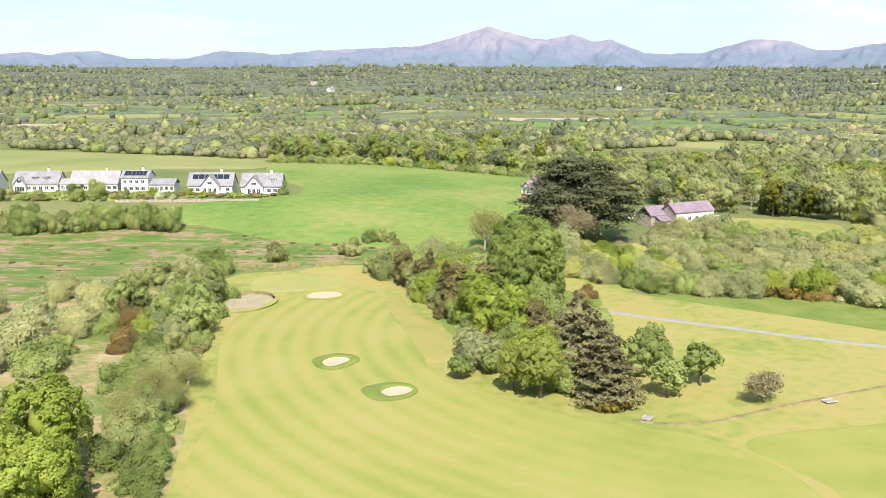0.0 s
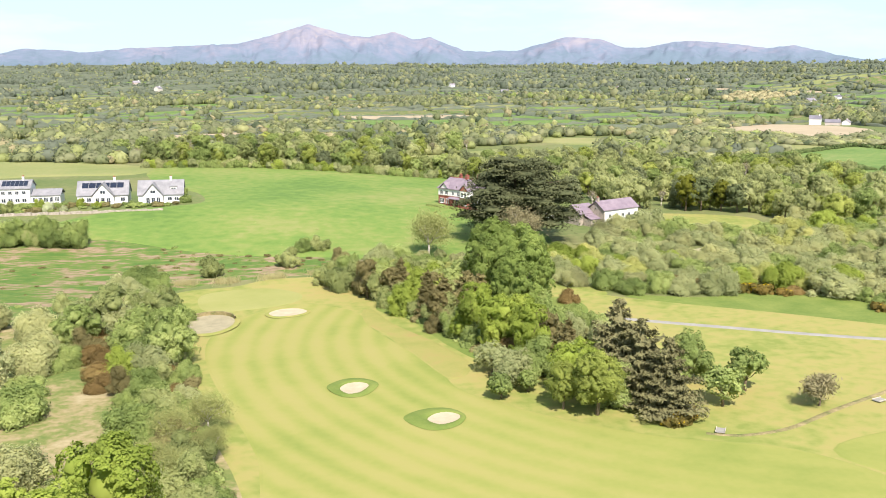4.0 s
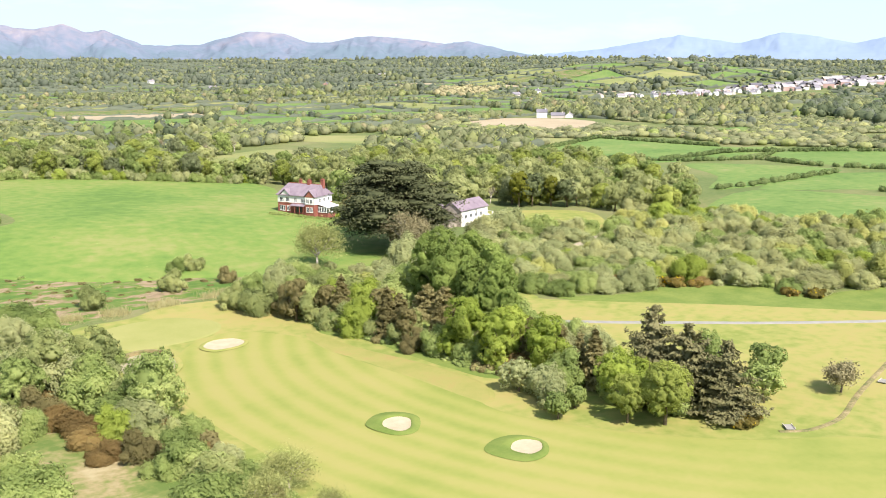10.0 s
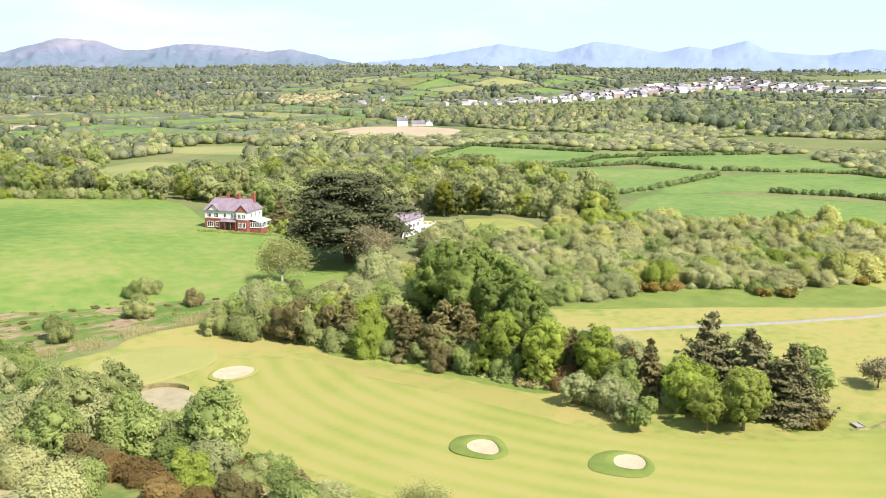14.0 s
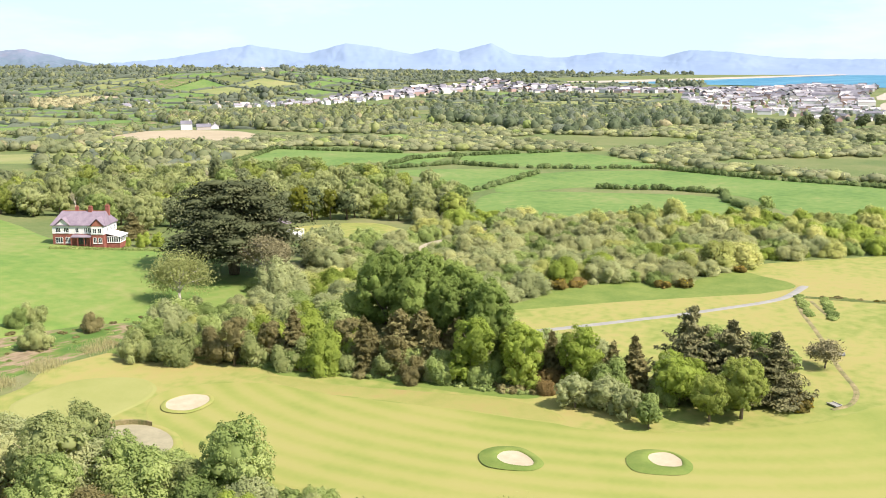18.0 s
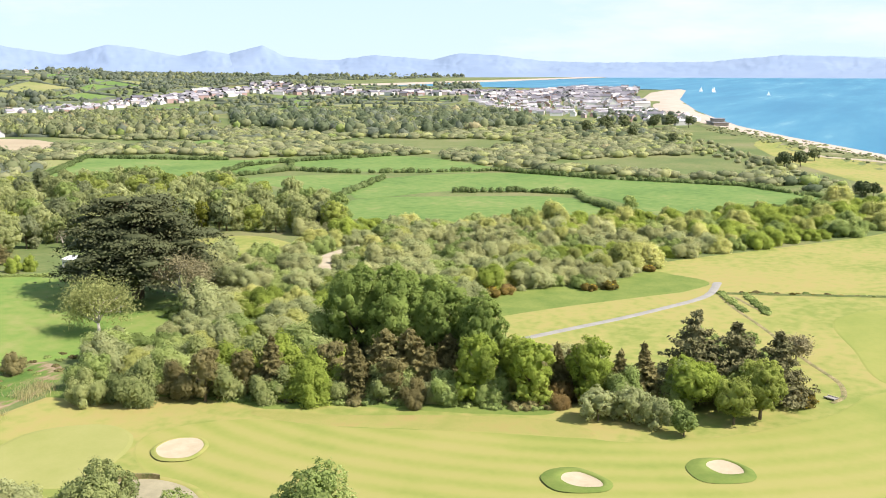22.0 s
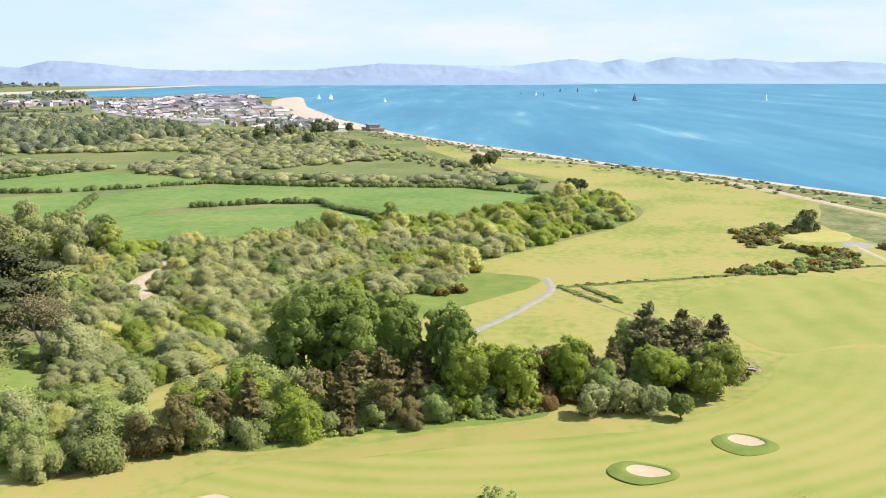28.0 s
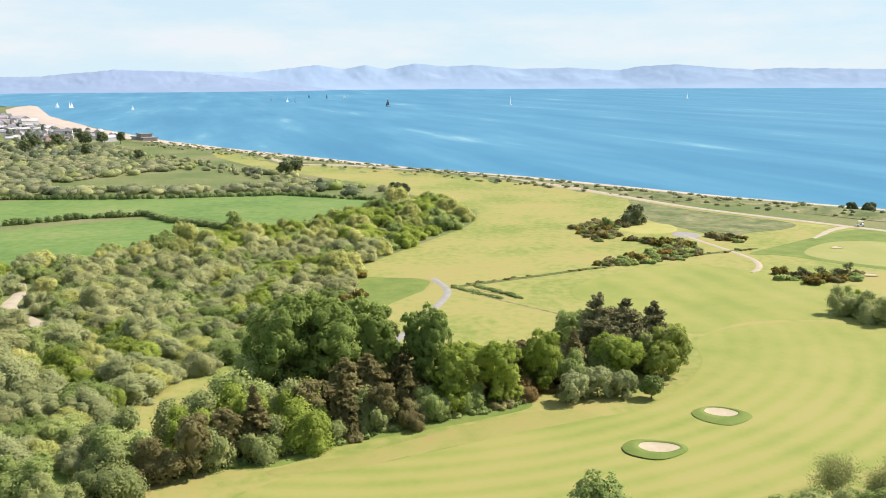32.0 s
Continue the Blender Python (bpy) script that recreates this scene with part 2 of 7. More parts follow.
# leaf greens greyed and blued: the far woods' haze is in both colours
L_FARWOOD = leaves("hazed_woodland_leaves", (0.0567, 0.0778, 0.0504), (0.0945, 0.122, 0.0768), (0.132, 0.164, 0.101), scale=0.02, detail=6.0, island=0.08)
L_FARDARK = leaves("hazed_dark_leaves", (0.04, 0.06, 0.032), (0.07, 0.098, 0.048), (0.105, 0.138, 0.068), scale=0.05, detail=5.0, island=0.08)
L_GORSE = leaves("gorse", (0.05, 0.05, 0.015), (0.12, 0.09, 0.03), (0.22, 0.14, 0.05))
L_GOLD = leaves("golden_cypress_needles", (0.05, 0.055, 0.014), (0.115, 0.112, 0.02), (0.22, 0.20, 0.035))
L_REED = leaves("dry_reed", (0.20, 0.165, 0.10), (0.27, 0.225, 0.14), (0.33, 0.28, 0.18))
L_FLOWER = leaves("yellow_blossom", (0.45, 0.30, 0.01), (0.60, 0.42, 0.02), (0.70, 0.52, 0.04))
# mixed greens with extra blue, which puts the plain's haze into the leaves
L_WOOD = leaves("hazed_wood_leaves", (0.0728, 0.0964, 0.045), (0.127, 0.158, 0.07), (0.18, 0.21, 0.1), scale=0.05, detail=5.0, island=0.08)
L_SCRUB = leaves("hazed_scrub_leaves", (0.0921, 0.115, 0.0561), (0.154, 0.18, 0.0854), (0.212, 0.235, 0.117), scale=0.05, detail=5.0, island=0.08)
L_PINE = leaves("pine_needles", (0.028, 0.042, 0.016), (0.055, 0.074, 0.028), (0.10, 0.12, 0.045), scale=0.05, island=0.3, translucent=0.1)
M_WHITE = material("white_render", [(0.3, (0.60, 0.59, 0.57)), (0.7, (0.68, 0.67, 0.65))], scale=0.4, fine=0.2, rough=0.85)
M_BRICK = material("red_brick", [(0.3, (0.20, 0.065, 0.05)), (0.7, (0.29, 0.11, 0.085))], scale=0.8, fine=0.5, fine_scale=9, bump=0.01)
M_SLATE = material("slate_roof", [(0.3, (0.17, 0.17, 0.185)), (0.7, (0.27, 0.265, 0.28))], scale=0.5, fine=0.5, fine_scale=5, rough=0.6, bump=0.01)
M_PURPLE = material("purple_slate_roof", [(0.3, (0.165, 0.13, 0.165)), (0.7, (0.255, 0.205, 0.24))], scale=0.5, fine=0.5, fine_scale=5, rough=0.6, bump=0.01)
# dull grey-olive sand, with the shadow over most of it in the colour
M_DULLSAND = material("dull_shaded_bunker_sand", [(0.3, (0.24, 0.215, 0.14)), (0.7, (0.32, 0.285, 0.19))], scale=0.6, fine=0.3, fine_scale=5.0, bump=0.03)
M_GREYTILE = material("grey_roof_tiles", [(0.3, (0.22, 0.22, 0.23)), (0.7, (0.31, 0.305, 0.31))], scale=0.5, fine=0.4, fine_scale=5, bump=0.01)
M_REDTILE = material("terracotta_tile", [(0.3, (0.24, 0.085, 0.06)), (0.7, (0.33, 0.135, 0.095))], scale=1.0, fine=0.4, fine_scale=6)
M_STONE = material("rubble_stone", [(0.3, (0.24, 0.21, 0.18)), (0.7, (0.42, 0.37, 0.31))], scale=1.2, fine=0.5, fine_scale=5, bump=0.03)
M_FRAME = material("white_paint", [(0.3, (0.78, 0.78, 0.77)), (0.7, (0.85, 0.85, 0.84))], scale=1.0, rough=0.45, spec=0.4)
M_DARKFRAME = material("dark_timber", [(0.3, (0.05, 0.045, 0.04)), (0.7, (0.10, 0.09, 0.08))], scale=2.0, rough=0.6)
M_PANEL = material("solar_panel", [(0.3, (0.012, 0.016, 0.03)), (0.7, (0.02, 0.027, 0.05))], scale=1.0, rough=0.15, spec=0.6)
M_GLASS = material("window_glass", [(0.3, (0.03, 0.04, 0.05)), (0.7, (0.05, 0.06, 0.075))], scale=0.6, rough=0.06, spec=0.7)
M_TOWNWALL = material("town_render", [(0.2, (0.36, 0.24, 0.21)), (0.4, (0.48, 0.44, 0.41)), (0.55, (0.56, 0.53, 0.51)), (0.8, (0.70, 0.69, 0.68))], scale=0.01, own=1.0)
M_TOWNFAR = material("far_town_render", [(0.25, (0.36, 0.25, 0.23)), (0.42, (0.46, 0.43, 0.41)), (0.6, (0.60, 0.58, 0.57))], scale=0.01, island=0.9)
M_TOWNROOF = material("town_slates", [(0.25, (0.13, 0.125, 0.15)), (0.45, (0.21, 0.20, 0.23)), (0.6, (0.29, 0.27, 0.295)), (0.68, (0.48, 0.47, 0.48)), (0.85, (0.30, 0.19, 0.165))], scale=0.03, own=0.35, island=0.6)
M_SAILW = material("white_sailcloth", [(0.3, (0.78, 0.78, 0.78)), (0.7, (0.86, 0.86, 0.85))], scale=0.2, rough=0.7)
M_SAILD = material("black_sailcloth", [(0.3, (0.03, 0.035, 0.05)), (0.7, (0.06, 0.065, 0.08))], scale=0.2, rough=0.6)


def fairway_material(name="mown_fairway", bands=0.18, centre=(-67, -189, 0), period=0.068):
    """Mown fairway: bands of lighter and darker grass along the line of play, over a noise."""
    m = material(name, [(0.3, (0.178, 0.212, 0.048)), (0.45, (0.227, 0.24, 0.063)), (0.58, (0.26, 0.25, 0.078)), (0.75, (0.278, 0.252, 0.088))],
                 scale=0.05, detail=9.0, fine=0.2, fine_scale=0.9, bump=0.03)
    n, l = m.node_tree.nodes, m.node_tree.links
    ramp = next(x for x in n if x.type == "VALTORGB")
    old = ramp.inputs["Fac"].links[0].from_socket
    place = n.new("ShaderNodeNewGeometry")
    mapping = n.new("ShaderNodeMapping")
    mapping.inputs["Location"].default_value, mapping.inputs["Scale"].default_value = centre, (1, 1, 0)
    wave = n.new("ShaderNodeTexWave")
    wave.wave_type, wave.rings_direction, wave.wave_profile = "RINGS", "SPHERICAL", "SIN"
    wave.inputs["Scale"].default_value, wave.inputs["Distortion"].default_value = period, 0.12
    wave.inputs["Detail"].default_value, wave.inputs["Detail Scale"].default_value = 1.0, 0.25
    l.new(place.outputs["Position"], mapping.inputs["Vector"])
    l.new(mapping.outputs["Vector"], wave.inputs["Vector"])
    # the mower's lanes fade out towards the east
    split = n.new("ShaderNodeSeparateXYZ")
    l.new(place.outputs["Position"], split.inputs[0])
    fade = n.new("ShaderNodeMapRange")
    fade.inputs["From Min"].default_value, fade.inputs["From Max"].default_value = -14, 18
    fade.inputs["To Min"].default_value, fade.inputs["To Max"].default_value = bands, 0.25 * bands
    l.new(split.outputs["X"], fade.inputs["Value"])
    add = n.new("ShaderNodeMath")
    add.operation = "MULTIPLY_ADD"
    l.new(fade.outputs["Result"], add.inputs[1])
    l.new(wave.outputs["Fac"], add.inputs[0])
    calm = n.new("ShaderNodeMapRange")
    calm.inputs["To Min"].default_value, calm.inputs["To Max"].default_value = 0.18, 0.84
    l.new(old, calm.inputs["Value"])
    l.new(calm.outputs["Result"], add.inputs[2])
    low = n.new("ShaderNodeMath")
    low.operation = "SUBTRACT"
    low.inputs[1].default_value = 0.42 * bands
    l.new(add.outputs[0], low.inputs[0])
    l.new(low.outputs[0], ramp.inputs["Fac"])
    return m


M_FAIRWAY = fairway_material()
M_FAIRWAY2 = fairway_material("mown_links_fairway", 0.32, (-60, 900, 0), 0.03)


def heather_tops(m, low, high, amount):
    """Heather and bare rock towards the tops: the noise is raised with the height above the plain."""
    n, l = m.node_tree.nodes, m.node_tree.links
    ramp = next(x for x in n if x.type == "VALTORGB")
    old = ramp.inputs["Fac"].links[0].from_socket
    split = n.new("ShaderNodeSeparateXYZ")
    l.new(n.new("ShaderNodeNewGeometry").outputs["Position"], split.inputs[0])
    reach = n.new("ShaderNodeMapRange")
    reach.inputs["From Min"].default_value, reach.inputs["From Max"].default_value = low, high
    reach.inputs["To Min"].default_value, reach.inputs["To Max"].default_value = -amount * 0.5, amount
    l.new(split.outputs["Z"], reach.inputs["Value"])
    add = n.new("ShaderNodeMath")
    l.new(old, add.inputs[0])
    l.new(reach.outputs["Result"], add.inputs[1])
    l.new(add.outputs[0], ramp.inputs["Fac"])


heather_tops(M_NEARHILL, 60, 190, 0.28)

# ---- helpers for meshes ----


def mesh(name, verts, faces, mat, smooth=False):
    me = bpy.data.meshes.new(name)
    me.from_pydata([tuple(v) for v in verts], [], [tuple(f) for f in faces])
    if mat:
        me.materials.append(mat)
    if smooth:
        me.polygons.foreach_set("use_smooth", [True] * len(me.polygons))
    me.update()
    return me


def quads_mesh(name, verts, nq, mat, more=None, out=None, slots=None):
    """A mesh of nq loose quads (verts in rows of four) and, after them, further (verts, faces). out: which way each quad's spray of
    leaves turns, so that a clump is lit as one round mass; slots: the material of each face, where mat is a list."""
    v = np.asarray(verts, dtype=np.float32).reshape(-1, 3)
    f = np.arange(len(v), dtype=np.int32).reshape(-1, 4)
    if more is not None:
        mv = np.asarray(more[0], dtype=np.float32).reshape(-1, 3)
        if isinstance(more[1], np.ndarray):
            f = np.concatenate([f, more[1].astype(np.int32) + len(v)])
        elif all(len(q) == 4 for q in more[1]):
            f = np.concatenate([f, np.array(more[1], dtype=np.int32) + len(v)])
        else:
            faces = f.tolist() + [tuple(len(v) + i for i in q) for q in more[1]]
            return mesh(name, np.concatenate([v, mv]).tolist(), faces, mat)
        v = np.concatenate([v, mv])
    me = bpy.data.meshes.new(name)
    me.vertices.add(len(v))
    me.vertices.foreach_set("co", v.ravel())
    me.loops.add(f.size)
    me.loops.foreach_set("vertex_index", f.ravel())
    me.polygons.add(len(f))
    me.polygons.foreach_set("loop_start", np.arange(0, f.size, 4, dtype=np.int32))
    for m in mat if isinstance(mat, (list, tuple)) else [mat]:
        me.materials.append(m)
    if slots is not None:
        me.polygons.foreach_set("material_index", np.asarray(slots, dtype=np.int32))
    me.update(calc_edges=True)
    if out is not None:
        me.polygons.foreach_set("use_smooth", np.ones(len(f), dtype=bool))
        normals = np.empty(len(v) * 3, dtype=np.float32)
        me.vertex_normals.foreach_get("vector", normals)
        normals = normals.reshape(-1, 3)
        k = 4 * nq
        normals[:k] = 0.4 * normals[:k] + 0.75 * np.repeat(np.asarray(out, dtype=np.float32), 4, 0)
        normals /= np.linalg.norm(normals, axis=1, keepdims=True) + 1e-9
        me.normals_split_custom_set_from_vertices(normals.tolist())
    return me


def part(name, me, parent, label="", at=None):
    ob = new(name, me)
    ob.parent = parent
    if at is not None:
        ob.matrix_basis = at
    if label:
        ob["label"] = label
    return ob


def thing(name, label, category, group="", at=None, data=None, kind=""):
    ob = new(name, data)
    if at is not None:
        ob.matrix_basis = at
    return tagged(ob, label, category, group, kind)


def box(x0, y0, z0, x1, y1, z1):
    v = [(x, y, z) for z in (z0, z1) for x, y in ((x0, y0), (x1, y0), (x1, y1), (x0, y1))]
    f = [(3, 2, 1, 0), (4, 5, 6, 7), (0, 1, 5, 4), (1, 2, 6, 5), (2, 3, 7, 6), (3, 0, 4, 7)]
    return v, f


def joined(*pieces):
    verts, faces = [], []
    for v, f in pieces:
        base = len(verts)
        verts += [tuple(p) for p in v]
        faces += [tuple(base + i for i in q) for q in f]
    return verts, faces


def tube(points, radii, sides=6):
    pts = [Vector(p) for p in points]
    verts, faces = [], []
    for k, p in enumerate(pts):
        way = (pts[min(k + 1, len(pts) - 1)] - pts[max(k - 1, 0)]).normalized()
        side = way.orthogonal().normalized()
        up = way.cross(side)
        for j in range(sides):
            w = 2 * math.pi * j / sides
            verts.append(p + radii[k] * (math.cos(w) * side + math.sin(w) * up))
    for k in range(len(pts) - 1):
        for j in range(sides):
            a0, a1 = k * sides + j, k * sides + (j + 1) % sides
            faces.append((a0, a1, a1 + sides, a0 + sides))
    faces.append(tuple(range(sides))[::-1])
    faces.append(tuple(range(len(verts) - sides, len(verts))))
    return verts, faces


def cards(rng, centres, normals, size, spread=0.7, long=1.25):
    """Diamond leaf sprays at the centres, facing about along the normals."""
    n = len(centres)
    nn = normals + rng.normal(0, spread, (n, 3))
    nn /= np.linalg.norm(nn, axis=1, keepdims=True) + 1e-9
    nn *= np.where((nn * normals).sum(1, keepdims=True) < 0, -1, 1)
    t = rng.normal(0, 1, (n, 3))
    t -= (t * nn).sum(1, keepdims=True) * nn
    t /= np.linalg.norm(t, axis=1, keepdims=True) + 1e-9
    b = np.cross(nn, t)
    s = (size * rng.uniform(0.6, 1.4, n))[:, None]
    bend = nn * s * 0.18
    return np.stack([centres - t * s * long * 0.5 - bend, centres - b * s * 0.5, centres + t * s * long * 0.5 - bend, centres + b * s * 0.5], 1)


def ball(rng, centre, radii, rings=4, seg=7, rough=0.15):
    verts, faces = [], []
    for i in range(rings + 1):
        th = math.pi * i / rings
        for j in range(seg):
            w = 2 * math.pi * (j + 0.5 * (i % 2)) / seg
            k = 1 + rng.uniform(-rough, rough)
            verts.append((centre[0] + radii[0] * k * math.sin(th) * math.cos(w), centre[1] + radii[1] * k * math.sin(th) * math.sin(w),
                          centre[2] + radii[2] * k * math.cos(th)))
    for i in range(rings):
        for j in range(seg):
            a0, a1 = i * seg + j, i * seg + (j + 1) % seg
            faces.append((a0, a0 + seg, a1 + seg, a1))
    return verts, faces


def lobed(rng, lobes, count, size, spread=0.4, core=0.66, clump=0.27, shaggy=0.12):
    """Leaf sprays over a crown of several lobes ((x, y, z), (rx, ry, rz)): each lobe carries rounded clumps, those deep inside are left
    out, and between the clumps lie gaps down to a ragged inner core. Gives the sprays, the core and the way that each spray turns."""
    c = np.array([p for p, _ in lobes], float)
    r = np.array([q for _, q in lobes], float)
    own = np.repeat(np.arange(len(lobes)), 38)
    d = rng.normal(0, 1, (len(own), 3))
    d[:, 2] += 0.35
    d /= np.linalg.norm(d, axis=1, keepdims=True)
    p = c[own] + d * r[own] * rng.uniform(0.8, 1.02, (len(own), 1))
    keep = outer(p, own, c, r)
    p, d, own = p[keep], d[keep], own[keep]
    rad = r[own].mean(1) * clump * rng.uniform(0.65, 1.35, len(p))
    pick = rng.choice(len(p), count, p=rad ** 2 / (rad ** 2).sum())
    e = rng.normal(0, 0.75, (count, 3)) + d[pick] * 0.8 + (0, 0, 0.3)
    e /= np.linalg.norm(e, axis=1, keepdims=True)
    reach = np.where(rng.random(count) < shaggy, rng.uniform(1.0, 1.45, count), rng.uniform(0.72, 1.08, count))
    q = p[pick] + e * (rad[pick] * reach)[:, None]
    out = 0.7 * e + 0.5 * d[pick] + (0, 0, 0.1)
    out /= np.linalg.norm(out, axis=1, keepdims=True)
    return cards(rng, q, out, size, spread), joined(*[ball(rng, c[k], r[k] * core) for k in range(len(lobes))]), out


def outer(p, own, c, r, depth=0.86):
    """Which of the points on the lobes lie on the outside of the crown."""
    inside = np.zeros(len(p), bool)
    for k in range(len(c)):
        inside |= ((((p - c[k]) / (r[k] * depth)) ** 2).sum(1) < 1) & (own != k)
    return np.where(~inside)[0]


def twiggy(rng, lobes, count, size, core=0.84, shaggy=0.22, long=1.9):
    """A soft bush: fine upright sprays all over its lobes, without clumps, lit as one swelling mass."""
    c = np.array([p for p, _ in lobes], float)
    r = np.array([q for _, q in lobes], float)
    area = r[:, 0] * r[:, 2]
    own = rng.choice(len(lobes), count * 3, p=area / area.sum())
    d = rng.normal(0, 1, (count * 3, 3))
    d[:, 2] += 0.25
    d /= np.linalg.norm(d, axis=1, keepdims=True)
    tuft = np.sin(d[:, 0] * 7 + own * 1.7) * np.sin(d[:, 1] * 8 + own * 2.3) + 0.8 * np.sin(d[:, 2] * 8 + own + d[:, 0] * 4)
    reach = np.where(rng.random(count * 3) < shaggy, rng.uniform(1.0, 1.34, count * 3), rng.uniform(0.84, 1.06, count * 3)) * (1 + 0.09 * tuft)
    p = c[own] + d * r[own] * reach[:, None]
    keep = outer(p, own, c, r, 0.9)[:count]
    p, d = p[keep], d[keep]
    mid = p - np.array([p[:, 0].mean(), p[:, 1].mean(), p[:, 2].min()])
    out = 0.65 * d + 0.4 * mid / np.linalg.norm(mid, axis=1, keepdims=True) + (0, 0, 0.15)
    out /= np.linalg.norm(out, axis=1, keepdims=True)
    return cards(rng, p, out, size, 0.4, long), joined(*[ball(rng, c[k], r[k] * core) for k in range(len(lobes))]), out


# ---- the lie of the land ----
SHORE_X = [-5200, -1500, -300, 60, 197, 271, 318, 392, 462, 602, 694, 831, 1127, 1599, 2257, 2330, 2400, 4330, 5400]
SHORE_Y = [-3600, -1150, -400, -148, -59, -12, 10, 45, 91, 155, 198, 254, 340, 448, 552, 575, 1440, 1085, 900]
SEA = -1.2


def smooth(v):
    v = np.clip(v, 0, 1)
    return v * v * (3 - 2 * v)


def inland(x, y):
    return y - np.interp(x, SHORE_X, SHORE_Y)


def height(x, y):
    x, y = np.asarray(x, float), np.asarray(y, float)
    z = 6.5 * smooth((y - 262) / 84) * smooth((105 - x) / 150) * (1 - 0.6 * smooth((y - 480) / 300))
    z = z + 0.2 * np.sin(x / 21) * np.sin(y / 27)
    z = z - 1.5 * np.exp(-((x + 35) / 50) ** 2 - ((y - 235) / 48) ** 2)
    z = z + 12 * smooth((y - 700) / 1500) * smooth((1000 - x) / 900)
    for cx, cy, rx, ry, h in ((1260, 1570, 330, 260, 34), (1750, 1800, 500, 300, 14), (1000, 1650, 240, 220, 10), (1600, 1290, 110, 70, 18)):
        z = z + h * np.exp(-((x - cx) / rx) ** 2 - ((y - cy) / ry) ** 2)
    far = np.hypot(x + 60, y - 130)
    way = np.degrees(np.arctan2(x + 60, y - 130))
    z = z + 15 * smooth((far - 1900) / 2900) + 26 * smooth((far - 1500) / 3000) * smooth((62 - way) / 20)
    s = inland(x, y)
    z = z + 2.2 * np.exp(-((s - 30) / 14) ** 2) * (np.abs(s - 30) < 60) * (x < 1500)
    shore = sea_level(x, y) + np.where(s > 0, 0.07, 0.05) * s
    return np.where(s < 40, np.minimum(z, np.maximum(shore, sea_level(x, y) - 8)), z)


def sea_level(x, y):
    """The sea, with the far water lifted a little towards the hills that stand nearer here than in truth."""
    return SEA + 15 * smooth((np.hypot(np.asarray(x, float) + 60, np.asarray(y, float) - 130) - 1900) / 2900)


def hz(x, y):
    return float(height(x, y))


def ground_sheet():
    rings = [0.0]
    while rings[-1] < 4850:
        rings.append(rings[-1] + max(9.0, rings[-1] * 0.06))
    seg = 180
    verts, faces = [(40.0, 200.0, hz(40, 200))], []
    for r in rings[1:]:
        w = np.arange(seg) * 2 * math.pi / seg
        x, y = 40 + r * np.cos(w), 200 + r * np.sin(w)
        verts += np.stack([x, y, height(x, y)], 1).tolist()
    for j in range(seg):
        faces.append((0, 1 + j, 1 + (j + 1) % seg))
    for i in range(len(rings) - 2):
        b = 1 + i * seg
        for j in range(seg):
            j2 = (j + 1) % seg
            faces.append((b + j, b + seg + j, b + seg + j2, b + j2))
    thing("ground", "open green and olive meadow ground reaching the hills", "ground", data=mesh("ground", verts, faces, M_GROUND, True), kind="structure")


def rounded(points, per=6):
    """A smooth closed line through the points."""
    p = np.array(points, float)
    n, out = len(p), []
    for k in range(n):
        a0, a1, a2, a3 = p[k - 1], p[k], p[(k + 1) % n], p[(k + 2) % n]
        for t in np.arange(per) / per:
            out.append(0.5 * (2 * a1 + (a2 - a0) * t + (2 * a0 - 5 * a1 + 4 * a2 - a3) * t * t + (3 * a1 - a0 - 3 * a2 + a3) * t ** 3))
    return np.array(out)


def within(poly, x, y):
    """Which of the points lie inside the outline."""
    poly, x, y = np.asarray(poly, float), np.asarray(x, float), np.asarray(y, float)
    inside = np.zeros(x.shape, bool)
    if not x.size or x.min() > poly[:, 0].max() or x.max() < poly[:, 0].min() or y.min() > poly[:, 1].max() or y.max() < poly[:, 1].min():
        return inside
    for (x0, y0), (x1, y1) in zip(poly, np.roll(poly, -1, 0)):
        if y0 != y1:
            inside ^= ((y0 > y) != (y1 > y)) & (x < (x1 - x0) * (y - y0) / (y1 - y0) + x0)
    return inside


def sheet_mesh(name, outline, mat, lift, step):
    o = np.asarray(outline, float)
    lo, hi = o.min(0), o.max(0)
    gx, gy = np.meshgrid(np.arange(lo[0] + step / 2, hi[0], step), np.arange(lo[1] + step / 2, hi[1], step))
    gx, gy = gx.ravel(), gy.ravel()
    k = within(o, gx, gy)
    pts = [Vector(p) for p in o.tolist()] + [Vector((a, b)) for a, b in zip(gx[k].tolist(), gy[k].tolist())]
    edges = [(i, (i + 1) % len(o)) for i in range(len(o))]
    vs, _, fs, *_ = geometry.delaunay_2d_cdt(pts, edges, [], 1, 1e-4)
    v = np.array([(p.x, p.y) for p in vs])
    verts = np.column_stack([v, height(v[:, 0], v[:, 1]) + lift]).tolist()
    faces = [tuple(f) for f in fs]
    # a soft skirt that runs down into the grass around
    d = np.roll(o, -1, 0) - np.roll(o, 1, 0)
    d /= np.linalg.norm(d, axis=1, keepdims=True) + 1e-9
    area = float(np.sum(o[:, 0] * np.roll(o[:, 1], -1) - np.roll(o[:, 0], -1) * o[:, 1]))
    out = np.column_stack([d[:, 1], -d[:, 0]]) * (1 if area > 0 else -1)
    n, b = len(o), len(verts)
    p = o + out * (0.8 + 6 * lift)
    verts += np.column_stack([o, height(o[:, 0], o[:, 1]) + lift]).tolist() + np.column_stack([p, height(p[:, 0], p[:, 1]) - 0.05]).tolist()
    ring = [(b + k, b + n + k, b + n + (k + 1) % n, b + (k + 1) % n) for k in range(n)]
    faces += ring if area > 0 else [f[::-1] for f in ring]
    return mesh(name, verts, faces, mat, True)


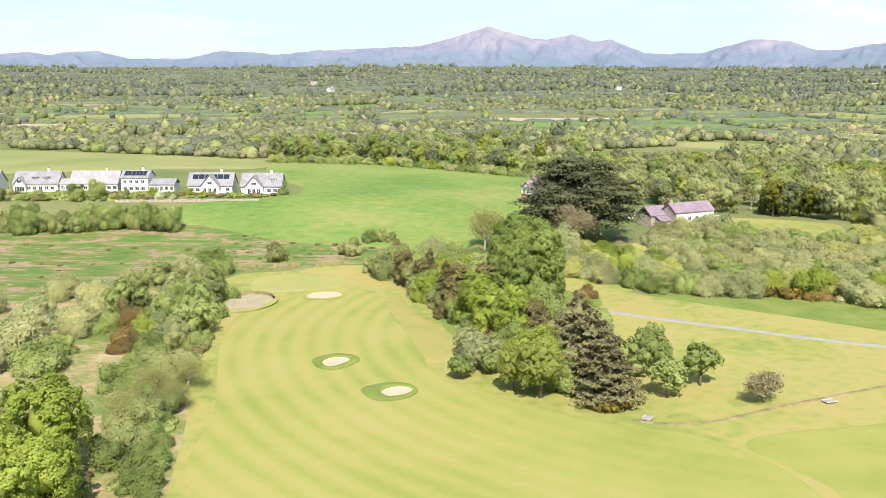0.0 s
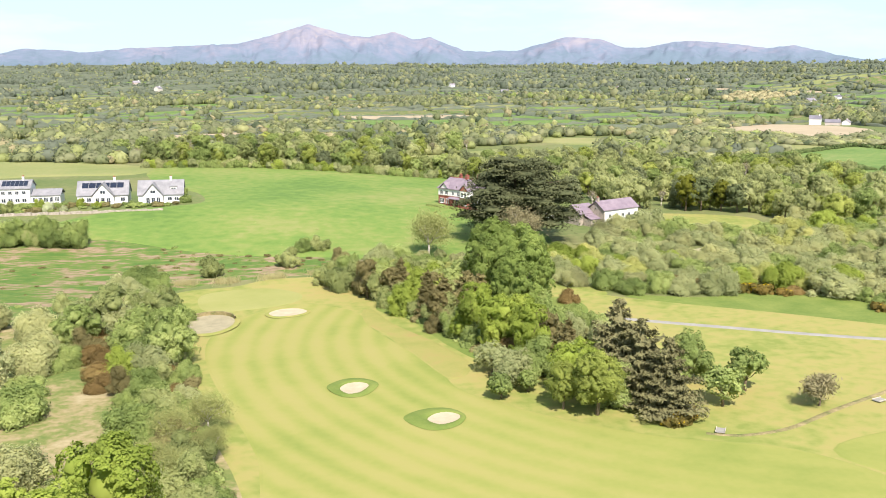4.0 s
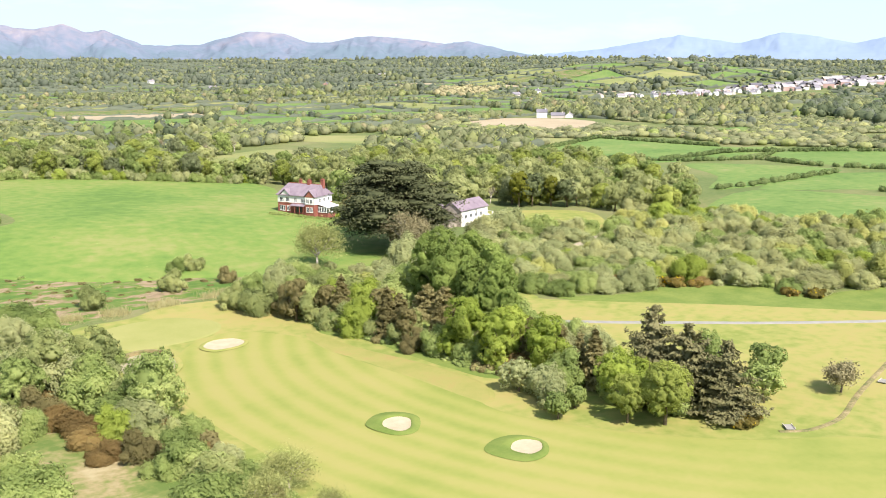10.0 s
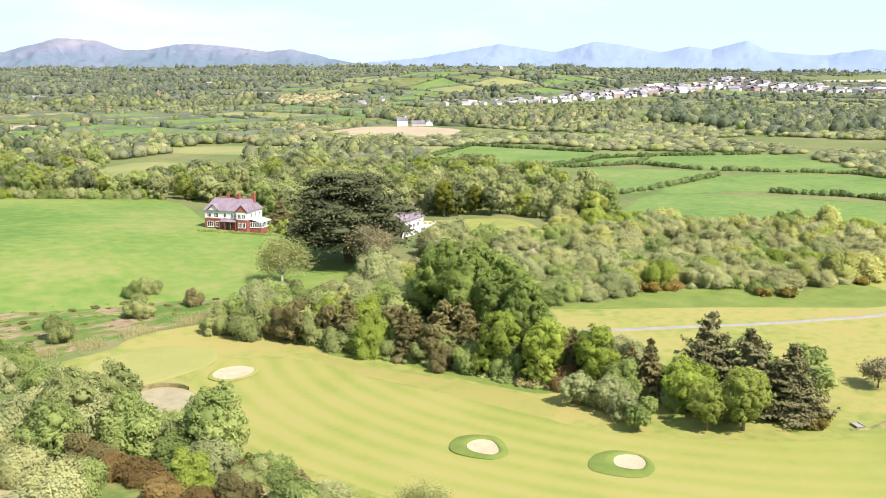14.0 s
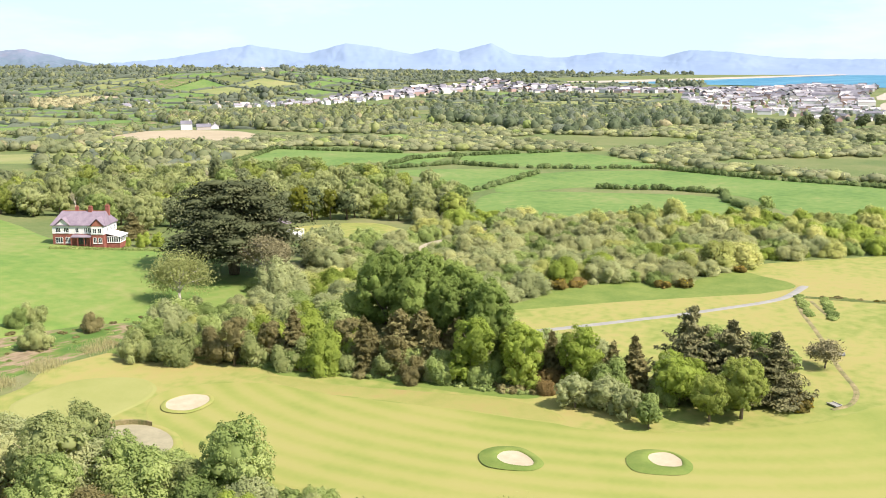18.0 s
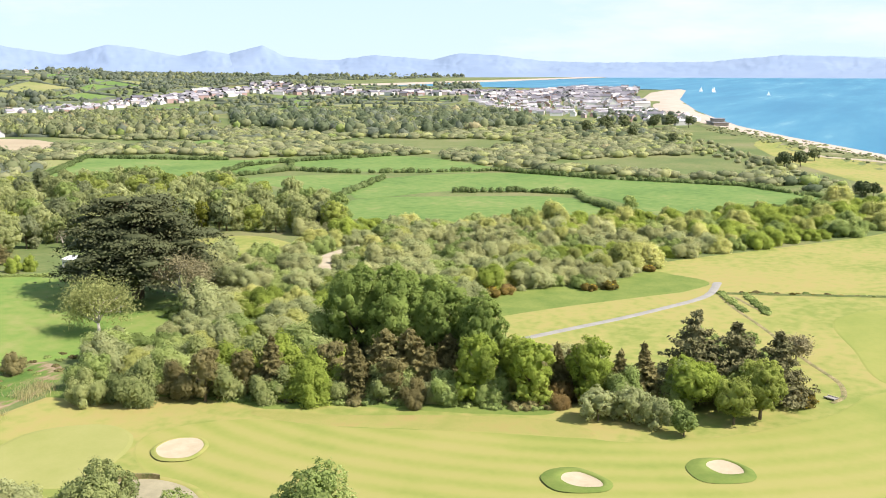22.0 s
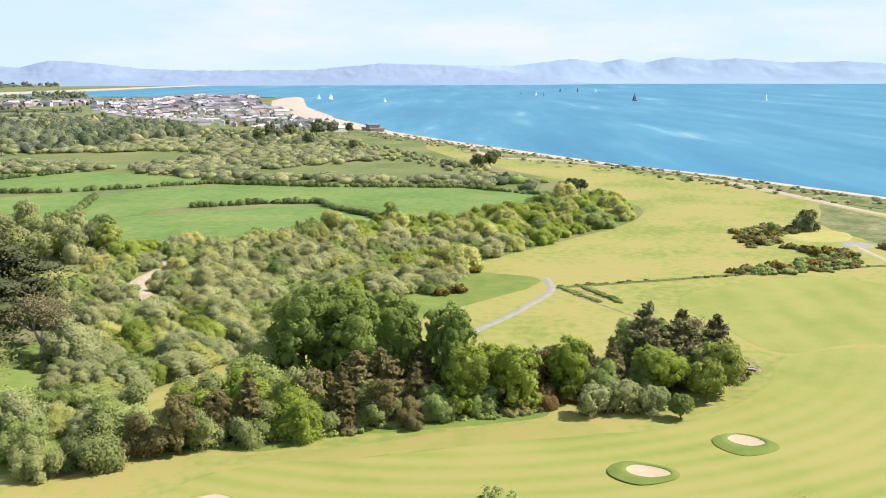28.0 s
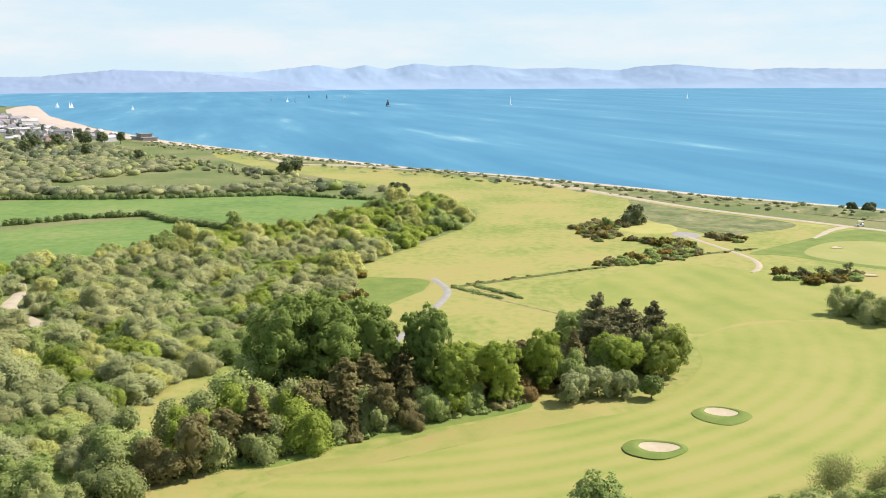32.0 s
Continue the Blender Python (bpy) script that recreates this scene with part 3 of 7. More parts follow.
def sheet(name, label, category, points, mat, lift=0.12, step=8.0, per=6):
    o = rounded(points, per) if per > 1 else np.array(points, float)
    thing(name, label, category, data=sheet_mesh(name, o, mat, lift, step), kind="structure")
    return o


def ribbon_mesh(name, points, widths, mat, lift, per=6):
    p = np.array(points, float)
    t = np.linspace(0, len(p) - 1, (len(p) - 1) * per + 1)
    q = np.stack([np.interp(t, np.arange(len(p)), p[:, k]) for k in (0, 1)], 1)
    for _ in range(per):
        q[1:-1] = (q[:-2] + 2 * q[1:-1] + q[2:]) / 4
    d = np.gradient(q, axis=0)
    d /= np.linalg.norm(d, axis=1, keepdims=True)
    side = np.column_stack([-d[:, 1], d[:, 0]])
    w = np.interp(t, np.arange(len(p)), widths if np.ndim(widths) else [widths] * len(p))[:, None] / 2
    rows = []
    for s in (-1, -0.3, 0.3, 1):
        e = q + side * w * s
        rows.append(np.column_stack([e, height(e[:, 0], e[:, 1]) + lift - (0.16 if abs(s) == 1 else 0)]))
    n = len(q)
    verts = np.concatenate(rows).tolist()
    faces = [(r * n + k, r * n + k + 1, (r + 1) * n + k + 1, (r + 1) * n + k) for r in range(3) for k in range(n - 1)]
    faces = [f[::-1] for f in faces]
    return mesh(name, verts, faces, mat, True)


def ribbon(name, label, category, points, widths, mat, lift=0.2, per=6):
    return thing(name, label, category, data=ribbon_mesh(name, points, widths, mat, lift, per), kind="structure")


ground_sheet()

# sea
xs = np.concatenate([np.linspace(-4600, -400, 30), np.linspace(-380, 2300, 120), np.linspace(2310, 4860, 40)])
low, high = 200 - np.sqrt(4880.0 ** 2 - (xs - 40) ** 2), np.interp(xs, SHORE_X, SHORE_Y) + 60
us = np.concatenate([np.linspace(0, 0.5, 12), np.linspace(0.54, 1, 8)])
sea_v = []
for u in us:
    y = low + (high - low) * u
    sea_v += np.column_stack([xs, y, sea_level(xs, y)]).tolist()
n = len(xs)
thing("water", "calm blue sea bay with paler wind streaks", "sea", kind="structure",
      data=mesh("water", sea_v, [(j * n + k, j * n + k + 1, (j + 1) * n + k + 1, (j + 1) * n + k) for j in range(len(us) - 1) for k in range(n - 1)], M_WATER, True))


BEACH_X, BEACH_W = [-300, 250, 400, 560, 700, 1100, 1600, 1950, 2150, 2330], [8, 10, 16, 30, 38, 48, 60, 66, 46, 6]


def beach():
    """The strip of sand along the water, narrow by the golf links and broad by the town."""
    xs = np.concatenate([np.linspace(-300, 450, 50), np.linspace(460, 2330, 110)])
    width = np.interp(xs, BEACH_X, BEACH_W)
    ys = np.interp(xs, SHORE_X, SHORE_Y)
    rows = []
    for s in (-0.4, 0.0, 0.2, 0.4, 0.6, 0.8, 1.0):
        off = np.where(s <= 0, s * 20, s * width)
        z = sea_level(xs, ys + off) + np.where(off <= 0, 0.05 * off, np.minimum(0.05 * off, 1.6)) + 0.12
        z = np.maximum(z, height(xs, ys + off) + 0.5 * (1 - s) + 0.1) if s > 0 else z
        rows.append(np.column_stack([xs, ys + off, z]))
    n = len(xs)
    faces = [(r * n + k, r * n + k + 1, (r + 1) * n + k + 1, (r + 1) * n + k) for r in range(6) for k in range(n - 1)]
    thing("beach", "long curving pale sand beach beside the sea", "beach", data=mesh("beach", np.concatenate(rows).tolist(), faces, M_BEACH, True), kind="structure")


beach()
ribbon("far_beach", "pale sand spit across the bay", "beach", [(2300, 1500), (2700, 1420), (3300, 1310), (4000, 1180), (4700, 1050)], [110, 110, 90, 70, 60], M_BEACH, lift=1.0)

# mountains: crest lines as compass bearing and height
RIDGE_WEST = [(-40.0, 105), (-30.0, 112), (-23.6, 110), (-22.2, 118), (-21.0, 104), (-20.5, 116), (-18.7, 123), (-17.0, 90), (-13.9, 90), (-12.0, 124), (-10.1, 117), (-8.9, 107), (-6.6, 124), (-4.7, 131), (-0.7, 143), (0.9, 173), (3.3, 229), (5.8, 176), (6.8, 171), (8.2, 195), (9.3, 160), (10.3, 169), (12.2, 109), (14.1, 100), (16.0, 60)]
RIDGE_NORTH = [(12.0, 80), (14.1, 108), (15.3, 108), (16.2, 129), (18.2, 168), (20.1, 155), (21.2, 118), (22.6, 117), (24.1, 139), (25.0, 145), (27.9, 124), (29.1, 108), (30.4, 122), (33.4, 66), (36.0, 35), (39.0, 0)]
RIDGE_MID = [(30.0, 0), (33.0, 45), (35.2, 64), (37.8, 81), (42.3, 142), (45.5, 104), (47.7, 150), (49.0, 139), (51.4, 101), (52.9, 127), (54.1, 112), (57.0, 85), (61.0, 55), (66.0, 5)]
RIDGE_EAST = [(46.0, 15), (51.0, 75), (54.1, 112), (56.0, 151), (57.2, 101), (59.8, 83), (62.2, 108), (65.6, 87), (67.1, 117), (69.3, 107), (71.8, 82), (74.8, 74), (81.0, 77), (85.0, 105), (89.0, 95), (94.0, 55), (99.0, 0)]
RIDGE_SEA = [(77.7, 10), (81.5, 60), (85.1, 108), (89.3, 98), (92.5, 93), (96.1, 126), (97.7, 106), (98.9, 125), (100.1, 106), (101.6, 132), (103.6, 117), (105.2, 124), (107.8, 103), (110.7, 109), (113.3, 95), (114.8, 114), (116.7, 120), (118.6, 107), (120.7, 94), (122.2, 102), (127.6, 92), (134.0, 95), (140.0, 55), (150.0, -5)]


def ridge(name, crest, far, mat, base, label, deep=650, relief=1.0, jag=3.0):
    """A range of hills: the crest with small crags, the flank cut by gullies."""
    az = np.array([c[0] for c in crest])
    w = np.linspace(az[0], az[-1], int((az[-1] - az[0]) * 11))
    top = np.interp(w, az, [c[1] for c in crest])
    top[1:-1] = (top[:-2] + 2 * top[1:-1] + top[2:]) / 4
    rows, steps = [], 22
    for i in range(steps + 1):
        u = i / steps
        row = []
        blur = int(26 * (1 - u))
        soft = np.convolve(np.pad(top, blur, mode="edge"), np.ones(2 * blur + 1) / (2 * blur + 1), "valid") if blur else top
        for k, b in enumerate(w):
            r = far - deep * (1 - u)
            bend = b + 0.8 * noise.noise(Vector((b * 0.6, u * 1.5, far * 0.02)))
            lump = sum(noise.noise(Vector((bend * f, u * f * 4.0, far * 0.01 + f))) / f ** 0.7 for f in (0.45, 1.1, 2.3, 4.6))
            crag = jag * (noise.noise(Vector((b * 1.9, 2.0, far * 0.01))) + 0.6 * noise.noise(Vector((b * 4.3, 7.0, far * 0.01)))) * min(1, max(0, top[k] - base) / 60)
            z = base + (soft[k] + crag * u ** 5 - base) * (u ** 1.25) * (1 + 0.4 * relief * lump * (1 - u) * u * 3)
            r += 0.04 * relief * deep * lump * (1 - u)
            row.append((-60 + r * math.sin(radians(b)), 130 + r * math.cos(radians(b)), z))
        rows.append(row)
    rows.append(list(rows[-1]))
    rows.append([(x * 1.02 + 1, y * 1.02, -30) for x, y, z in rows[-1]])
    n = len(w)
    faces = [(i * n + k, i * n + k + 1, (i + 1) * n + k + 1, (i + 1) * n + k) for i in range(len(rows) - 1) for k in range(n - 1) if i != steps]
    thing(name, label, "mountains", data=mesh(name, [p for row in rows for p in row], faces, mat, True), kind="structure")


ridge("backdrop_mountain", RIDGE_WEST, 4500, M_NEARHILL, 0, "distant purple heather mountains tinted blue with haze")
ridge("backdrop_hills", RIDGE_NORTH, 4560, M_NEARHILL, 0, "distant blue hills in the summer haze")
ridge("backdrop_range", RIDGE_MID, 4590, M_FAR, 0, "far mountain range tinted pale blue with haze", 650, 0.35)
ridge("backdrop_peaks", RIDGE_EAST, 4600, M_FAR, 0, "far mountain range tinted pale blue with haze", 650, 0.35)
ridge("backdrop_coast", RIDGE_SEA, 4640, M_BAYHILL, -4, "far hills across the bay, lightened and tinted pale blue with haze", 220, 0.2, 2.0)

# ---- the golf course ----
LAWN = sheet("lawn", "sunlit yellow-green mown golf course grass", "lawn",
             [(-24, 60), (-32.5, 110), (-36.2, 133), (-40, 151), (-45.2, 183), (-49.3, 210.5), (-54.5, 231), (-50.8, 246), (-38.6, 250), (-30.5, 255.5), (-19, 255.5), (-6, 253), (12, 245),
              (30, 231), (46, 213), (72, 195), (94, 176), (99, 172), (112, 168), (120, 183), (128, 187), (176, 152), (213, 126), (252, 115), (293, 124), (328, 130),
              (369, 141), (419, 160), (500, 190), (600, 212), (640, 198), (532, 173), (475, 139), (437, 111), (400, 86), (363, 65), (315, 52), (273, 39), (239, 29),
              (209, 19), (166, 0), (110, -30), (40, -70), (-10, -60), (-25, 0)], M_LAWN, 0.12, 9.0, 4)
sheet("fairway", "striped mown golf fairway", "fairway",
                [(-30, 112), (-33.5, 140), (-37.5, 160), (-42, 185), (-42, 206), (-34, 224), (-24, 230), (-14, 220), (-12, 204), (-8, 188), (-4, 174), (-3, 162), (6, 149),
                 (20, 137), (36, 129), (44, 112), (40, 92), (24, 82), (-5, 88)], M_FAIRWAY, 0.17, 5.0)
sheet("next_fairway", "faintly striped mown golf fairway", "fairway", [(41, 128), (60, 134), (85, 138), (104, 118), (112, 92), (92, 74), (62, 70), (36, 80), (44, 94), (47, 112)], M_FAIRWAY2, 0.17, 5.0)
sheet("dry_rough", "straw-coloured dry rough grass beside the copse", "grass",
      [(-10.6, 221), (-7.6, 206), (-1.6, 188), (1.1, 175), (-2.8, 168), (-5.8, 180.5), (-9, 198), (-12, 210)],
      material("dry_grass", [(0.35, (0.212, 0.218, 0.06)), (0.54, (0.25, 0.236, 0.074)), (0.7, (0.272, 0.212, 0.08))], scale=0.16, fine=0.3, bump=0.05), 0.21, 4.0)
sheet("putting_green", "smooth pale putting green", "putting green", [(-46, 241), (-41, 245.4), (-31, 246.2), (-24.8, 239.8), (-26.2, 232.6), (-34, 228.6), (-44, 228)], M_GREEN, 0.22, 4.0)
sheet("west_rough", "straw and green rough grass between the bushes", "grass",
      [(-30, 104), (-33, 128), (-38, 148), (-42, 170), (-44, 190), (-52, 206), (-62, 222), (-84, 226), (-110, 214), (-104, 180), (-84, 140), (-70, 100), (-50, 84)],
      material("straw_grass", [(0.34, (0.095, 0.14, 0.035)), (0.46, (0.155, 0.175, 0.055)), (0.56, (0.26, 0.215, 0.11)), (0.7, (0.33, 0.28, 0.165))], scale=0.09, fine=0.4, fine_scale=0.8, bump=0.15), 0.09, 7.0)
ribbon("scrub_track", "sandy track winding through the scrub", "path", [(70, 255), (77, 259), (89, 266), (104, 274), (122, 272), (144, 278), (158, 282)], [3, 4, 4, 4, 3, 5, 4], M_TRACK, 0.4)
sheet("copse_floor", "long green grass under the copse", "grass", [(-17, 256), (-13.6, 248), (-10, 240), (-7.6, 227), (-8.2, 219), (-3, 209.5), (-0.8, 197), (1.5, 186), (5, 177), (12, 180), (20, 186), (30, 200), (33, 214), (24, 232), (10, 244), (-2, 254)],
      M_LUSH, 0.2, 6.0)
sheet("clearing", "sunlit yellow-green grass behind the copse", "lawn", [(-3, 240), (6, 245), (14, 243), (26, 236), (38, 228), (40, 220), (31, 219), (22, 226), (12, 232), (2, 235)], M_LAWN, 0.28, 5.0)
sheet("rough_strip", "green rough grass strip beside the scrub", "grass", [(46, 217), (62, 212), (76, 220), (90, 207), (97, 193), (122, 188), (130, 190), (128, 182), (119, 178), (112, 170), (100, 173), (94, 178), (75, 193), (60, 204)], M_LUSH, 0.1, 6.0)
ribbon("footpath", "pale grey tarmac path across the golf course", "path",
       [(14, 215), (29, 204), (42, 195), (56, 187), (68, 180), (80, 174), (90, 169), (98, 166.5), (112, 167)], 2.4, M_PATH, 0.24)
ribbon("coastal_path", "pale sandy coastal track beside the dunes", "path",
       [(640, 196), (607, 183), (532, 173), (500, 165), (475, 139), (437, 111), (400, 86), (363, 65), (315, 52), (273, 39), (239, 29), (209, 19), (166, 0), (122, -22), (60, -60)],
       4.5, M_TRACK, 0.35)
ribbon("side_path", "pale sandy path between the fairways", "path", [(163, 66), (150, 67), (140, 67), (128, 67), (115, 68), (107, 71), (100, 76), (97, 80)], 2.0, M_TRACK, 0.26)
ribbon("cart_track", "pale sandy spur beside the links", "path", [(166, -2), (160, 10), (151, 20), (144, 28)], [5.0, 3.0, 2.4, 1.8], M_TRACK, 0.26)
sheet("gravel_area", "pale gravel patch among the gorse", "gravel", [(157, 65), (162, 69), (169, 65), (163, 61)], M_PATH, 0.25, 3.0)
sheet("tee_ground", "pale oval teeing ground among gorse", "lawn", [(180, 81), (171, 78), (172, 66), (186, 60), (193, 66), (190, 76)], material("tee_turf", [(0.35, (0.285, 0.282, 0.085)), (0.65, (0.33, 0.31, 0.105))], scale=0.15, fine=0.3, fine_scale=1.5, bump=0.02), 0.3, 4.0)
sheet("links_rough", "darker green rough on the links", "grass", [(205, 60), (240, 48), (262, 40), (240, 34), (212, 26), (180, 14), (166, 24), (160, 44), (150, 54), (172, 58)], M_DUNE, 0.16, 6.0)
sheet("south_green", "bright green links turf by the track", "grass", [(124, 64), (118, 55), (96, 44), (80, 30), (100, 10), (140, -16), (158, -2), (146, 26), (136, 44)], M_LUSH, 0.16, 6.0)
sheet("south_fairway", "pale mown links fairway by the track", "fairway", [(116, 48), (98, 40), (92, 28), (108, 10), (130, 10), (136, 24), (128, 40)], M_GREEN, 0.22, 5.0)
M_BANK = material("rough_bank", [(0.3, (0.055, 0.08, 0.022)), (0.55, (0.10, 0.12, 0.035)), (0.75, (0.19, 0.165, 0.07))], scale=0.4, fine=0.5, fine_scale=1.5, bump=0.15)
ribbon("ditch", "narrow drainage ditch with rough banks", "ditch", [(99, 165), (86, 160), (71, 152), (49, 142), (39, 136), (31, 135), (27, 137)], 1.5, M_DITCH, 0.2)
ribbon("ditch_branch", "narrow drainage ditch with rough banks", "ditch", [(97, 161), (90, 157), (84, 153)], 1.5, M_DITCH, 0.2)
ribbon("ditch_hedge", "rough bank below a low gorse line", "ditch", [(100, 164), (104, 150), (108, 137), (114, 120), (118, 109), (125, 89), (132, 57)], 2.4, M_BANK, 0.3)

# dunes between track and beach
xs = np.linspace(-150, 900, 60)
ys = np.interp(xs, SHORE_X, SHORE_Y)
inner = np.interp(xs, [-150, 60, 162, 208, 272, 363, 438, 502, 609, 900], [60, 90, 55, 50, 48, 44, 44, 62, 48, 44])
sands = 0.8 * np.interp(xs, BEACH_X, BEACH_W)
dv = np.concatenate([np.column_stack([xs, ys + sands + (inner - sands) * u, height(xs, ys + sands + (inner - sands) * u) + 0.15]) for u in np.linspace(0, 1, 9)])
n = len(xs)
thing("dune", "tufted grassy dunes behind the beach", "dunes", kind="structure",
      data=mesh("dune", dv.tolist(), [(r * n + k, r * n + k + 1, (r + 1) * n + k + 1, (r + 1) * n + k) for r in range(8) for k in range(n - 1)], M_DUNE, True))

# ---- fields ----
FIELDS = []


def field(name, label, points, mat, lift=0.15, step=14.0):
    FIELDS.append(sheet(name, label, "field", points, mat, lift, step, 4))


field("field_1", "bright green grass field below the houses", [(-92, 314), (-74, 301), (-56, 290), (-37, 281), (-14, 277), (5, 268), (20, 262), (34, 262), (44, 275), (48, 300), (40, 325), (30, 350),
      (45, 428), (-20, 450), (-74, 463), (-68, 400), (-52, 372), (-50, 342), (-75, 332)], M_MEADOW, 0.3, 7)
field("field_2", "pale green field behind the row of houses", [(-330, 560), (-250, 420), (-124, 440), (-85, 440), (-85, 470), (-150, 505)], M_PASTURE2, 0.5)
field("field_3", "green pasture with hedge banks", [(223, 500), (317, 556), (339, 472), (365, 452), (268, 422), (226, 454)], M_PASTURE)
field("field_4", "green pasture with hedge banks", [(339, 433), (403, 400), (381, 346), (345, 316), (316, 375)], M_PASTURE)
field("field_5", "green pasture with hedge banks", [(262, 412), (300, 366), (284, 349), (205, 334), (238, 367)], M_PASTURE)
field("field_6", "green pasture with hedge banks", [(290, 348), (335, 308), (330, 256), (325, 188), (292, 148), (266, 150), (224, 196), (250, 222), (268, 245), (262, 299), (220, 326)], M_PASTURE)
field("field_7", "green pasture with hedge banks", [(214, 324), (240, 290), (255, 247), (207, 219), (186, 241), (171, 273), (164, 296)], M_PASTURE)
field("field_8", "rushy marsh meadow with brown patches", [(-170, 222), (-102, 212), (-76, 224), (-60, 244), (-40, 258), (-12, 262), (-8, 272), (-38, 280), (-58, 289), (-76, 300), (-133, 286), (-190, 282)], M_MARSH, 0.2, 9)
field("field_9", "ploughed tan field beside a farmhouse", [(298, 705), (376, 764), (415, 698), (343, 613)], M_TAN, 0.5)
field("field_10", "pale meadow behind the wood", [(30, 505), (104, 590), (120, 545), (62, 470)], M_PASTURE2, 0.4)
field("field_11", "pale hay meadow", [(150, 640), (166, 674), (260, 600), (300, 560), (280, 540), (215, 560)], M_PASTURE2, 0.4)
sheet("garden_lawn", "mown garden lawn on a low rise", "lawn", [(96, 328), (122, 316), (118, 298), (107, 284), (96, 296), (92, 312)], M_LAWN, 0.3, 6)

# ---- trees and shrubs ----
PARK = pose(0, -900, -200)


def limbs(rng, h, r, base, count, lean=0.12):
    """A tapered trunk with limbs that fork upwards."""
    top = (rng.normal(0, lean * r), rng.normal(0, lean * r), h * 0.8)
    parts = [tube([(0, 0, -0.4), (0.02 * h, 0, h * 0.2), (top[0] * 0.6, top[1] * 0.6, h * 0.5), top], [base * 1.35, base, base * 0.6, base * 0.15], 7)]
    for k in range(count):
        w = 2 * math.pi * (k + rng.uniform(0, 0.6)) / count
        z0 = h * rng.uniform(0.2, 0.55)
        reach = r * rng.uniform(0.55, 0.9)
        p1 = (reach * 0.45 * math.cos(w), reach * 0.45 * math.sin(w), z0 + h * 0.12)
        p2 = (reach * math.cos(w), reach * math.sin(w), z0 + h * rng.uniform(0.2, 0.38))
        parts.append(tube([(0, 0, z0), p1, p2], [base * 0.5, base * 0.3, base * 0.08], 5))
    return joined(*parts)


def broadleaf(seed, h, r, mat, label, count=1700, size=0.5, low=0.25, bark=None, category="tree", name="tree"):
    rng = np.random.default_rng(seed)
    lobes = [((0, 0, h * 0.62), (r * 0.75, r * 0.75, h * 0.36))]
    for k in range(11):
        w, u = rng.uniform(0, 2 * math.pi), rng.uniform(low, 0.86)
        out = r * rng.uniform(0.4, 0.68) * (1.15 - 0.75 * max(0, u - 0.5))
        s = r * rng.uniform(0.3, 0.46)
        lobes.append(((out * math.cos(w), out * math.sin(w), h * u), (s, s, s * rng.uniform(0.75, 1.1))))
    lobes.append(((rng.normal(0, 0.15 * r), rng.normal(0, 0.15 * r), h - r * 0.42), (r * 0.42, r * 0.42, r * 0.42)))
    quad, core, out = lobed(rng, lobes, count, size)
    tree = thing(name, label, category, at=PARK)
    part("trunk", mesh("trunk", *limbs(rng, h, r, 0.022 * h + 0.03, 6), bark or M_BARK, True), tree)
    part("crown", quads_mesh("crown", quad, len(quad), mat, core, out), tree)
    return tree


def bush(seed, r, h, mat, label, count=560, size=0.5, name="shrub", category="shrub", flower=None):
    rng = np.random.default_rng(seed)
    lobes = [((0, 0, h * 0.36), (r * 0.66, r * 0.6, h * 0.38))]
    for k in range(13):
        w = rng.uniform(0, 2 * math.pi)
        out, s = r * rng.uniform(0.3, 0.85), r * rng.uniform(0.16, 0.42)
        top = h * rng.uniform(0.12, 0.9) * (1.12 - 0.6 * (out / r) ** 2)
        lobes.append(((out * math.cos(w), out * math.sin(w), max(s * 0.6, top)), (s, s, s * rng.uniform(0.7, 1.15) * min(1.3, h / r))))
    quad, core, out = twiggy(rng, lobes, count, size, 0.8, 0.22, 1.5)
    ob = thing(name, label, category, at=PARK)
    stems = [tube([(0, 0, -0.3), (0.3 * r * math.cos(w), 0.3 * r * math.sin(w), h * 0.3), (0.5 * r * math.cos(w), 0.5 * r * math.sin(w), h * 0.6)], [0.09, 0.07, 0.02], 4)
             for w in rng.uniform(0, 6.28, 5)]
    part("stem", mesh("stem", *joined(*stems), M_BARK), ob)
    part("crown", quads_mesh("crown", quad, len(quad), mat, core, out), ob)
    if flower:
        c = quad.mean(1)
        pick = c[(c[:, 2] > h * 0.3)]
        pick = pick[rng.choice(len(pick), 26)]
        part("flowers", quads_mesh("flowers", cards(rng, pick * 1.03, pick - (0, 0, h * 0.4), size * 0.8), 26, flower), ob, "yellow gorse blossom")["kind"] = "stuff"
    return ob


